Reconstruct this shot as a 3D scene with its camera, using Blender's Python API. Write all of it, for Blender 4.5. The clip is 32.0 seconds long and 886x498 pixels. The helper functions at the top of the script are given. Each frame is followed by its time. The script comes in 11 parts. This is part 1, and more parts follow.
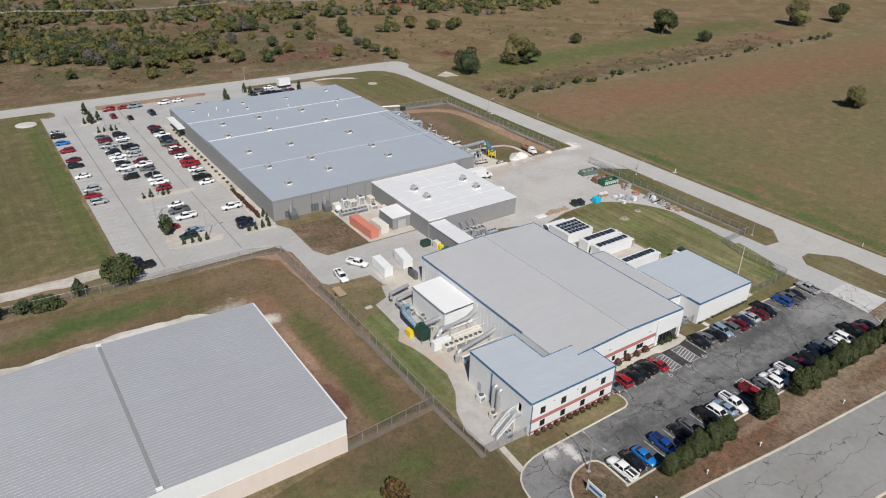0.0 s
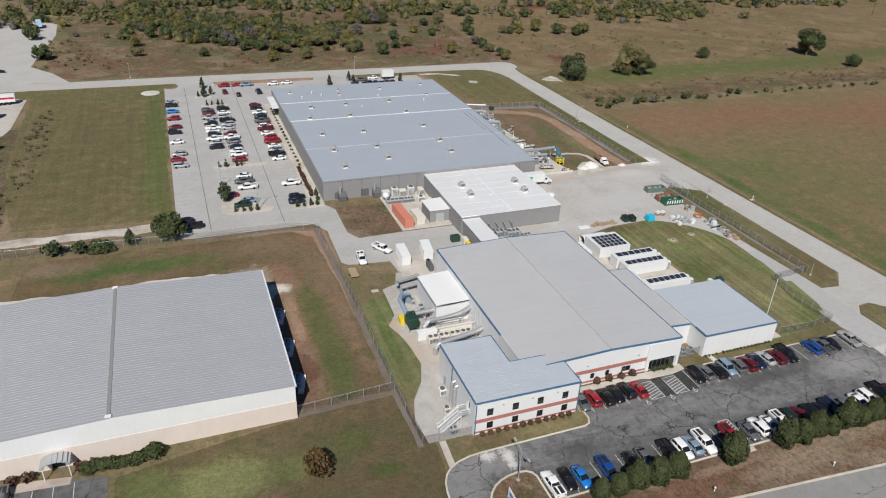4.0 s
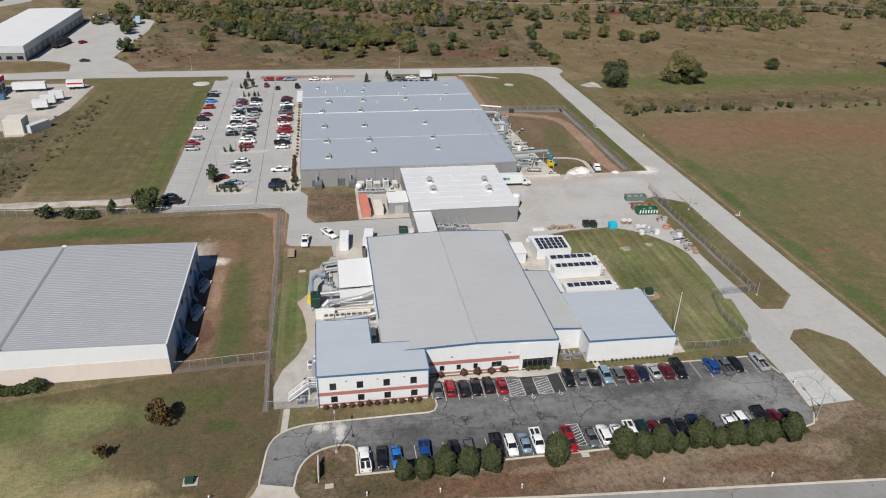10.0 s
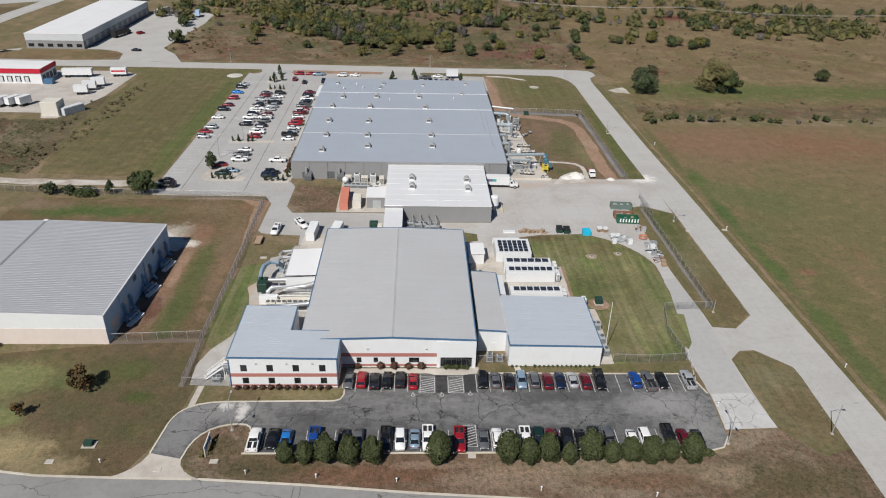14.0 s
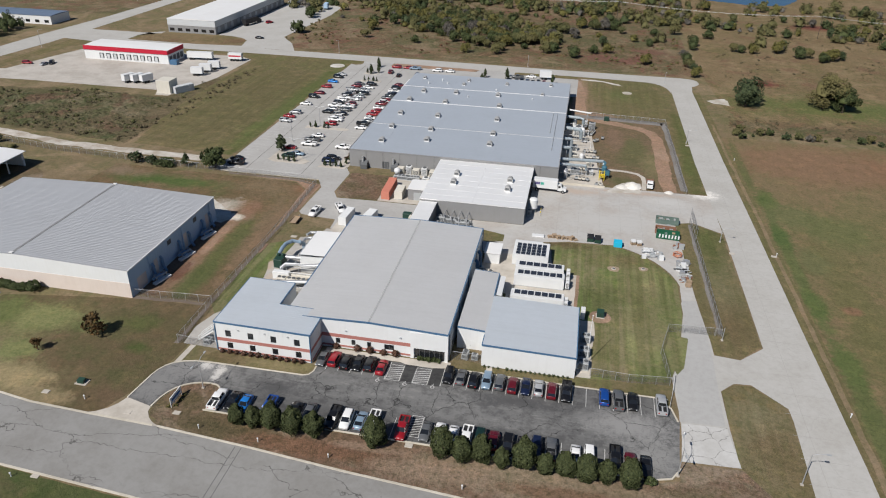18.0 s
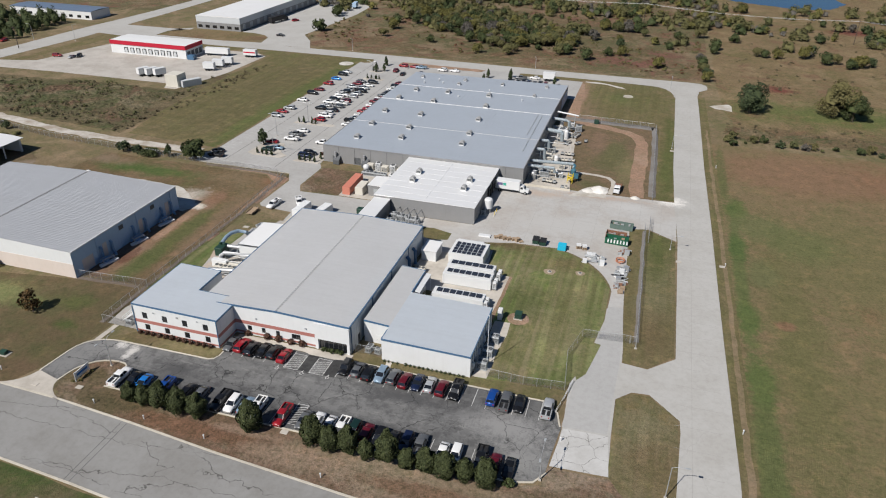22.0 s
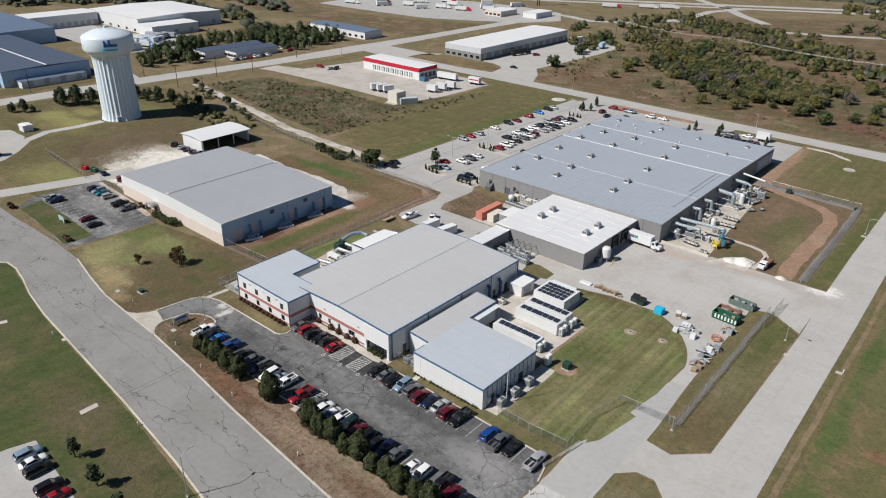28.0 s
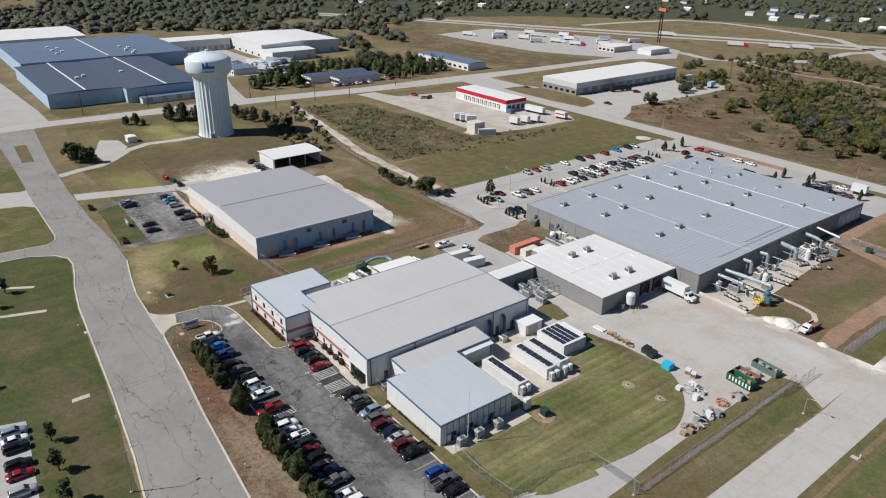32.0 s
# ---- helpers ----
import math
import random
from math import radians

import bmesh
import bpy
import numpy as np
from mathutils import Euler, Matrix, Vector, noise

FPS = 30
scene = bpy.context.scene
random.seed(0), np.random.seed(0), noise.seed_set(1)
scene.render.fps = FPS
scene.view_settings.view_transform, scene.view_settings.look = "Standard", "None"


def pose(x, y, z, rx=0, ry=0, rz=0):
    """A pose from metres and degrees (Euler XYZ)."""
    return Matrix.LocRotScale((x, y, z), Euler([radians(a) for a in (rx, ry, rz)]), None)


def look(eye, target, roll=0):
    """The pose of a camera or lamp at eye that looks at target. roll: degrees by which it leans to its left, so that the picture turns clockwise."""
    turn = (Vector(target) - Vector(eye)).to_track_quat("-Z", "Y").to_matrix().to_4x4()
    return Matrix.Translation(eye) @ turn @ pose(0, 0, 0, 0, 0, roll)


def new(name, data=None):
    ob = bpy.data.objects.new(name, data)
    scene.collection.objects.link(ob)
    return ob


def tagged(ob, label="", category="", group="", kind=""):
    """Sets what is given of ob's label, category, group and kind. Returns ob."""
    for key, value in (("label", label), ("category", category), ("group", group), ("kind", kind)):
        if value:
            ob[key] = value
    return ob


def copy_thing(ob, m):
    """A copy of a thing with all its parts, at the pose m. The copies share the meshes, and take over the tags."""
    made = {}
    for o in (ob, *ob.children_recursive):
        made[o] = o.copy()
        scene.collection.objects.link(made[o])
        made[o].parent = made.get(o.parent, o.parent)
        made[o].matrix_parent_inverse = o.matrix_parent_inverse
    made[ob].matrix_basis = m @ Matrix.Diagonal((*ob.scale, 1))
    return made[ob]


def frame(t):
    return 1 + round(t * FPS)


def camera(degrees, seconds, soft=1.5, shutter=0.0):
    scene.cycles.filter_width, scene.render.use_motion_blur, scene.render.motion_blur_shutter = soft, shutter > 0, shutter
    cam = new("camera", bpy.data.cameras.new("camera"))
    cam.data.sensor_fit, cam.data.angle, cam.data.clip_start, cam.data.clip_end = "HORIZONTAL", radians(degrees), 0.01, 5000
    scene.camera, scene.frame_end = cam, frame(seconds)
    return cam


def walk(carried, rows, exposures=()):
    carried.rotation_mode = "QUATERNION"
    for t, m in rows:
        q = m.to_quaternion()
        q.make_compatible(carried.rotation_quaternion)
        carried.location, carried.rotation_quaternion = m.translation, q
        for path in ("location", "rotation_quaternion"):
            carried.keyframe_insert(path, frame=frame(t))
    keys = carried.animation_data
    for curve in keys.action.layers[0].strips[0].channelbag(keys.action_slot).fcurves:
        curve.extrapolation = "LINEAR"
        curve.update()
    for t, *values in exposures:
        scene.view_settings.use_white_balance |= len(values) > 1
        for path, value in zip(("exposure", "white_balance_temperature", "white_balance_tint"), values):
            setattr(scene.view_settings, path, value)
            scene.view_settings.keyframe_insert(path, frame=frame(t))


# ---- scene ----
cam = camera(64.2, 32.0, soft=1.1)
PATH = [
    (0, (-7.365, 0.428, 88.719), (-6.348, 1.866, 87.772), 1.7),
    (0.5, (-3.866, -1.319, 88.684), (-2.882, 0.145, 87.742), 2.3),
    (1, (-0.519, -3.211, 88.665), (0.412, -1.716, 87.719), 2.5),
    (1.5, (2.668, -5.299, 88.659), (3.544, -3.772, 87.709), 2.6),
    (2, (5.785, -7.536, 88.67), (6.605, -5.98, 87.716), 2.7),
    (2.5, (8.948, -9.816, 88.713), (9.725, -8.239, 87.759), 2.8),
    (3, (12.195, -12.076, 88.771), (12.942, -10.484, 87.818), 2.9),
    (3.5, (15.603, -14.298, 88.849), (16.301, -12.685, 87.895), 2.9),
    (5.5, (30.142, -23.115, 89.632), (30.716, -21.451, 88.682), 2.0),
    (6, (33.922, -25.11, 89.695), (34.474, -23.44, 88.743), 1.9),
    (6.5, (37.72, -26.822, 89.749), (38.262, -25.147, 88.8), 1.7),
    (7, (41.544, -28.274, 89.796), (42.081, -26.596, 88.849), 1.8),
    (7.5, (45.447, -29.555, 89.823), (45.977, -27.875, 88.876), 1.8),
    (8, (49.375, -30.813, 89.848), (49.892, -29.129, 88.902), 1.8),
    (8.5, (53.275, -32.146, 89.879), (53.752, -30.45, 88.932), 1.8),
    (9, (57.211, -33.448, 89.912), (57.633, -31.738, 88.964), 1.8),
    (9.5, (61.26, -34.679, 89.954), (61.623, -32.957, 89.006), 1.6),
    (10, (65.374, -35.795, 89.997), (65.681, -34.063, 89.047), 1.6),
    (10.5, (69.471, -36.751, 90.043), (69.733, -35.011, 89.091), 1.6),
    (11, (73.474, -37.59, 90.097), (73.701, -35.846, 89.146), 1.6),
    (11.5, (77.392, -38.313, 90.169), (77.594, -36.566, 89.217), 1.6),
    (12, (81.283, -38.903, 90.252), (81.459, -37.154, 89.3), 1.6),
    (12.5, (85.17, -39.446, 90.346), (85.32, -37.694, 89.394), 1.6),
    (13, (89.083, -39.917, 90.441), (89.212, -38.164, 89.488), 1.6),
    (13.5, (92.998, -40.303, 90.543), (93.102, -38.548, 89.59), 1.6),
    (15.5, (108.751, -41.283, 91.248), (108.693, -39.53, 90.288), 1.6),
    (16, (112.839, -41.349, 91.328), (112.704, -39.6, 90.367), 1.5),
    (16.5, (117.019, -41.275, 91.395), (116.815, -39.534, 90.432), 1.4),
    (17, (121.189, -41.054, 91.46), (120.93, -39.321, 90.496), 1.3),
    (17.5, (125.355, -40.728, 91.529), (125.047, -39.003, 90.564), 1.3),
    (18, (129.483, -40.339, 91.603), (129.16, -38.617, 90.638), 1.2),
    (18.5, (133.572, -39.818, 91.653), (133.211, -38.105, 90.687), 1.1),
    (19, (137.662, -39.221, 91.712), (137.27, -37.515, 90.744), 1.2),
    (19.5, (141.783, -38.443, 91.81), (141.356, -36.746, 90.841), 1.1),
    (20, (145.88, -37.615, 91.905), (145.429, -35.925, 90.937), 0.9),
    (20.5, (149.975, -36.779, 91.988), (149.51, -35.093, 91.019), 0.9),
    (21, (154.039, -35.912, 92.031), (153.563, -34.228, 91.063), 0.9),
    (21.5, (158.063, -35.001, 92.031), (157.578, -33.319, 91.064), 0.8),
    (22, (162.069, -34.087, 92.017), (161.568, -32.409, 91.051), 0.7),
    (22.5, (166.056, -33.198, 92.005), (165.537, -31.525, 91.04), 0.7),
    (23, (170.1, -32.287, 92.016), (169.563, -30.619, 91.052), 0.5),
    (23.5, (174.244, -31.102, 92.09), (173.688, -29.44, 91.127), 0.4),
    (24, (178.361, -29.773, 92.184), (177.787, -28.117, 91.22), 0.4),
    (24.5, (182.24, -28.27, 92.267), (181.624, -26.63, 91.301), 0.3),
    (25, (185.832, -26.592, 92.345), (185.079, -25.012, 91.376), 0.3),
    (25.5, (189.09, -24.846, 92.414), (188.164, -23.364, 91.441), 0.2),
    (27.5, (200.771, -18.459, 93.097), (199.645, -17.094, 92.165), 0.9),
    (28, (203.387, -16.144, 93.132), (202.217, -14.787, 92.242), 0.9),
    (28.5, (205.863, -13.389, 93.099), (204.621, -12.011, 92.353), 0.9),
    (29, (208.352, -10.518, 93.018), (207.083, -9.161, 92.278), 0.9),
    (29.5, (210.869, -7.634, 92.936), (209.57, -6.324, 92.164), 0.8),
    (30, (213.375, -4.631, 92.922), (212.048, -3.364, 92.125), 0.8),
    (30.5, (215.953, -1.595, 92.899), (214.588, -0.371, 92.101), 0.8),
    (31, (218.58, 1.457, 92.876), (217.184, 2.634, 92.059), 0.8),
    (31.5, (221.152, 4.551, 92.863), (219.729, 5.695, 92.046), 0.8),
    (32, (223.683, 7.7, 92.842), (222.237, 8.815, 92.025), 0.7),
]
walk(cam, [(t, look(eye, target, roll)) for t, eye, target, roll in PATH], [(0.0, 0.11), (6.0, 0.07), (12.0, 0.07), (18.0, 0.07), (22.0, 0.10), (26.0, 0.12), (32.0, 0.12)])

# ---- world, sun ----
sky_world = bpy.data.worlds.new("sky")
scene.world = sky_world
sky_world.use_nodes = True
_wn = sky_world.node_tree.nodes
_sky = _wn.new("ShaderNodeTexSky")
_sky.sky_type = "NISHITA"
_sky.sun_disc = False
_sky.sun_elevation = radians(45)
_sky.sun_rotation = radians(207)
_sky.air_density, _sky.dust_density, _sky.ozone_density = 1.0, 0.2, 8.0
sky_world.node_tree.links.new(_sky.outputs[0], _wn["Background"].inputs[0])
_wn["Background"].inputs[1].default_value = 0.047
sun = new("sun", bpy.data.lights.new("sun", "SUN"))
sun.data.energy, sun.data.angle, sun.data.color = 5.0, radians(0.53), (1.0, 0.957, 0.905)
sun.matrix_world = look((-45.0, -89.0, 100.0), (0, 0, 0))
scene.view_settings.exposure = 0.0

# ---- materials ----
rnd = random.Random(7)
MATS = {}


class Shader:
    """A principled material with a few short ways to wire it."""

    def __init__(self, name, rough=0.7, metal=0.0, spec=0.4):
        self.m = bpy.data.materials.new(name)
        self.m.use_nodes = True
        self.t = self.m.node_tree
        self.b = self.t.nodes["Principled BSDF"]
        self.b.inputs["Roughness"].default_value = rough
        self.b.inputs["Metallic"].default_value = metal
        self.b.inputs["Specular IOR Level"].default_value = spec
        self.co = self.n("ShaderNodeNewGeometry").outputs["Position"]
        MATS[name] = self.m

    def n(self, kind, **props):
        node = self.t.nodes.new(kind)
        for k, v in props.items():
            if k == "operation":
                node.operation = v
            elif k == "feature":
                node.feature = v
            elif k == "blend_type":
                node.blend_type = v
            elif k == "data_type":
                node.data_type = v
        return node

    def put(self, src, dst):
        if isinstance(src, (int, float)):
            dst.default_value = src
        elif isinstance(src, tuple):
            dst.default_value = (*src, 1.0)[:len(dst.default_value)]
        else:
            self.t.links.new(src, dst)

    def noise(self, scale, detail=4.0, rough=0.6, vec=None, dist=0.0):
        node = self.n("ShaderNodeTexNoise")
        node.inputs["Scale"].default_value = scale
        node.inputs["Detail"].default_value = detail
        node.inputs["Roughness"].default_value = rough
        node.inputs["Distortion"].default_value = dist
        self.t.links.new(vec or self.co, node.inputs["Vector"])
        return node.outputs["Fac"]

    def stretch(self, sx, sy, sz, vec=None):
        node = self.n("ShaderNodeVectorMath", operation="MULTIPLY")
        self.t.links.new(vec or self.co, node.inputs[0])
        node.inputs[1].default_value = (sx, sy, sz)
        return node.outputs[0]

    def ramp(self, src, lo, hi, a=0.0, b=1.0):
        node = self.n("ShaderNodeMapRange")
        self.t.links.new(src, node.inputs[0])
        for i, v in enumerate((lo, hi, a, b)):
            node.inputs[i + 1].default_value = v
        return node.outputs[0]

    def math(self, op, a, b=0.0):
        node = self.n("ShaderNodeMath", operation=op)
        self.put(a, node.inputs[0])
        self.put(b, node.inputs[1])
        return node.outputs[0]

    def mix(self, fac, a, b, how="MIX"):
        node = self.n("ShaderNodeMix", data_type="RGBA", blend_type=how)
        self.put(fac, node.inputs[0])
        self.put(a, node.inputs[6])
        self.put(b, node.inputs[7])
        return node.outputs[2]

    def cracks(self, scale, width, warp=0.35, vec=None):
        """Thin irregular lines between large cells."""
        w = self.n("ShaderNodeTexNoise")
        w.inputs["Scale"].default_value = scale * 2.3
        w.inputs["Detail"].default_value = 5.0
        self.t.links.new(self.co, w.inputs["Vector"])
        add = self.n("ShaderNodeVectorMath", operation="MULTIPLY_ADD")
        self.t.links.new(w.outputs["Color"], add.inputs[0])
        add.inputs[1].default_value = (warp / scale,) * 3
        self.t.links.new(vec or self.co, add.inputs[2])
        v = self.n("ShaderNodeTexVoronoi", feature="DISTANCE_TO_EDGE")
        v.inputs["Scale"].default_value = scale
        self.t.links.new(add.outputs[0], v.inputs["Vector"])
        return self.ramp(v.outputs["Distance"], width * 0.4, width, 1.0, 0.0)

    def bump(self, src, height, strength=1.0):
        node = self.n("ShaderNodeBump")
        node.inputs["Strength"].default_value = strength
        node.inputs["Distance"].default_value = height
        self.t.links.new(src, node.inputs["Height"])
        self.t.links.new(node.outputs[0], self.b.inputs["Normal"])

    def rand(self):
        return self.n("ShaderNodeObjectInfo").outputs["Random"]

    def island(self):
        return self.n("ShaderNodeNewGeometry").outputs["Random Per Island"]

    def blots(self, c, spots, scale=0.12, amp=2.4, lo=0.35, hi=1.25):
        """Places with a tint of their own and a ragged soft edge: (x, y, half width, half depth, tint)."""
        edge = self.math("ADD", self.math("MULTIPLY", self.math("SUBTRACT", self.noise(scale, 8, 0.74), 0.5), amp), self.math("MULTIPLY", self.math("SUBTRACT", self.noise(scale * 4.5, 8, 0.74), 0.5), amp * 0.8))
        for x, y, rx, ry, tint in spots:
            sub = self.n("ShaderNodeVectorMath", operation="SUBTRACT")
            self.t.links.new(self.co, sub.inputs[0])
            sub.inputs[1].default_value = (x, y, 0)
            ln = self.n("ShaderNodeVectorMath", operation="LENGTH")
            self.t.links.new(self.stretch(1 / rx, 1 / ry, 0, sub.outputs[0]), ln.inputs[0])
            c = self.mix(self.ramp(self.math("ADD", ln.outputs["Value"], edge), lo, hi, 0.85, 0.0), c, tint)
        return c

    def done(self, colour, rough=None):
        self.put(colour, self.b.inputs["Base Color"])
        if rough is not None:
            self.put(rough, self.b.inputs["Roughness"])
        return self.m


def grass_mat(name, base, alt, dry, amount=0.5, mown=0.0, spots=(), bare=None, grain=0.5, worn=()):
    """Grass: soft drifts of two tints, dry thatch, tufts and grain. spots: (x, y, half width, half depth, tint) of worn or lush places; mown: faint mowing lanes."""
    s = Shader(name, 0.95, spec=0.1)
    k = s.math("ADD", s.math("MULTIPLY", s.noise(0.016, 6, 0.62), 0.45), s.math("MULTIPLY", s.noise(0.10, 8, 0.72), 0.55))
    c = s.mix(s.ramp(k, 0.58 - amount * 0.24, 0.68 - amount * 0.24), base, alt)
    c = s.mix(s.ramp(s.noise(0.055, 8, 0.74, dist=0.6), 0.49, 0.60, 0, 0.85), c, dry)
    if bare:
        c = s.mix(s.ramp(s.noise(0.06, 8, 0.72, dist=0.5), 0.52, 0.62, 0, 0.85), c, bare)
    c = s.blots(c, spots)
    if worn:
        c = s.blots(c, worn, 0.22, 1.5, 0.55, 1.05)
    if mown:
        lanes = s.noise(0.55, 3, 0.5, s.stretch(1, 0.03, 0))
        c = s.mix(s.ramp(lanes, 0.44, 0.58, 0, mown), c, s.mix(1.0, c, (0.70, 0.77, 0.64), "MULTIPLY"))
        fresh = s.math("MULTIPLY", s.ramp(s.noise(0.55, 3, 0.5, s.stretch(1, 0.05, 3)), 0.47, 0.58, 0, mown), s.ramp(s.noise(0.07, 6, 0.7), 0.44, 0.58))
        c = s.mix(fresh, c, s.mix(1.0, c, (1.16, 1.30, 1.12), "MULTIPLY"))
    # worn and lush blotches of a few metres, tufts, blades
    c = s.mix(s.ramp(s.noise(0.24, 8, 0.74), 0.52, 0.60, 0.0, 0.45), c, s.mix(1.0, c, (1.42, 1.30, 1.25), "MULTIPLY"))
    c = s.mix(s.ramp(s.noise(0.30, 8, 0.74, s.stretch(1, 0.8, 1)), 0.40, 0.50, 0.5, 0.0), c, s.mix(1.0, c, (0.66, 0.76, 0.66), "MULTIPLY"))
    c = s.mix(s.ramp(s.noise(1.1, 8, 0.8), 0.40, 0.54, grain, 0.0), c, s.mix(1.0, c, (0.50, 0.54, 0.48), "MULTIPLY"))
    c = s.mix(s.ramp(s.noise(3.2, 5, 0.8), 0.50, 0.62, 0.0, grain), c, s.mix(1.0, c, (1.5, 1.42, 1.30), "MULTIPLY"))
    s.bump(s.noise(2.2, 7, 0.8), 0.22, 0.9)
    return s.done(c)


def concrete_mat(name, base, dirt=0.35, crack=0.0, stain=(0.5, 0.47, 0.43), cell=0.12, long=1.0, width=0.012, part=0.0, spots=()):
    s = Shader(name, 0.88, spec=0.25)
    c = s.mix(s.ramp(s.noise(0.09, 8, 0.70), 0.43, 0.60, 0, dirt), base, s.mix(1.0, base, stain, "MULTIPLY"))
    c = s.mix(s.ramp(s.noise(0.8, 8, 0.75), 0.46, 0.60, 0, 0.35), c, s.mix(1.0, c, (0.78, 0.77, 0.75), "MULTIPLY"))
    c = s.mix(s.ramp(s.noise(14.0, 3, 0.7), 0.45, 0.8, 0, 0.15), c, s.mix(1.0, c, (1.2, 1.2, 1.2), "MULTIPLY"))
    c = s.mix(s.ramp(s.rand(), 0, 1, 0, 0.16), c, s.mix(1.0, c, (0.82, 0.81, 0.79), "MULTIPLY"))
    if spots:
        c = s.blots(c, spots, 0.5, 2.6)
    if crack:
        k = s.cracks(cell, width, vec=s.stretch(long, 1, 1) if long != 1.0 else None)
        if part:
            k = s.math("MULTIPLY", k, s.ramp(s.noise(0.11, 3, 0.5), part, part + 0.12))
        c = s.mix(s.math("MULTIPLY", k, crack), c, (0.06, 0.057, 0.053))
    s.bump(s.noise(9.0, 4, 0.7), 0.02, 0.5)
    return s.done(c)


def asphalt_mat(name, base, pale, cell=0.15, width=0.008, lane=None, spots=()):
    """Weathered asphalt: blotches of old pale binder, sealed cracks, darker tyre-worn stalls; lane: (y of the drive lane's middle, half width) where wheels have polished it pale."""
    s = Shader(name, 0.92, spec=0.2)
    k = s.ramp(s.noise(0.07, 8, 0.7, s.stretch(0.45, 1, 1), 0.6), 0.43, 0.57)
    if lane:
        xyz = s.n("ShaderNodeSeparateXYZ")
        s.t.links.new(s.co, xyz.inputs[0])
        off = s.math("ABSOLUTE", s.math("SUBTRACT", xyz.outputs[1], lane[0]))
        k = s.math("ADD", s.math("MULTIPLY", k, 0.55), s.math("MULTIPLY", s.ramp(off, lane[1] * 0.4, lane[1] * 1.35, 1.0, 0.0), 0.5))
    c = s.mix(k, base, pale)
    c = s.mix(s.ramp(s.noise(0.35, 8, 0.76), 0.48, 0.58, 0, 0.7), c, s.mix(1.0, c, (0.55, 0.55, 0.56), "MULTIPLY"))
    c = s.mix(s.ramp(s.noise(0.9, 6, 0.75, s.stretch(0.2, 1, 1)), 0.52, 0.62, 0, 0.6), c, s.mix(1.0, c, (1.4, 1.39, 1.36), "MULTIPLY"))
    c = s.mix(s.ramp(s.noise(7.0, 4, 0.8), 0.4, 0.75, 0, 0.35), c, s.mix(1.0, c, (1.3, 1.3, 1.28), "MULTIPLY"))
    if spots:
        c = s.blots(c, spots, 0.6, 2.6)
    crack = s.math("MULTIPLY", s.cracks(cell, width, 0.45), s.ramp(s.noise(0.09, 4, 0.6), 0.42, 0.48))
    fine = s.math("MULTIPLY", s.cracks(cell * 2.6, width * 1.3, 0.5), s.ramp(s.noise(0.13, 4, 0.6), 0.50, 0.56))
    c = s.mix(s.math("MULTIPLY", crack, 0.85), c, (0.030, 0.030, 0.030))
    c = s.mix(s.math("MULTIPLY", fine, 0.6), c, (0.035, 0.035, 0.034))
    s.bump(s.noise(12.0, 4, 0.7), 0.02, 0.5)
    return s.done(c)


def paint_mat(name, colour, rough=0.45, dirt=0.25, metal=0.0, streak=True, spec=0.4):
    s = Shader(name, rough, metal, spec)
    c = s.mix(s.ramp(s.noise(0.35, 5, 0.65), 0.4, 0.8, 0, dirt), colour, s.mix(1.0, colour, (0.72, 0.69, 0.64), "MULTIPLY"))
    if streak:
        c = s.mix(s.ramp(s.noise(2.0, 4, 0.7, s.stretch(1, 1, 0.08)), 0.5, 0.8, 0, dirt), c, s.mix(1.0, c, (0.75, 0.73, 0.7), "MULTIPLY"))
    return s.done(c, s.ramp(s.noise(3.0), 0.3, 0.7, rough * 0.85, min(1.0, rough * 1.2)))


def roof_mat(name, colour, rough=0.42, metal=0.35, spread=0.06):
    """Coated steel sheet with a slight change from sheet to sheet and weathering streaks."""
    s = Shader(name, rough, metal, 0.4)
    c = s.mix(s.ramp(s.rand(), 0, 1, 0, spread), colour, s.mix(1.0, colour, (0.7, 0.7, 0.7), "MULTIPLY"))
    c = s.mix(s.ramp(s.noise(0.10, 6, 0.7), 0.4, 0.75, 0, 0.22), c, s.mix(1.0, c, (0.78, 0.77, 0.75), "MULTIPLY"))
    c = s.mix(s.ramp(s.noise(1.2, 5, 0.7, s.stretch(0.15, 1, 1)), 0.45, 0.8, 0, 0.2), c, s.mix(1.0, c, (0.8, 0.79, 0.77), "MULTIPLY"))
    return s.done(c, s.ramp(s.noise(0.8, 5), 0.3, 0.7, rough * 0.94, rough * 1.08))


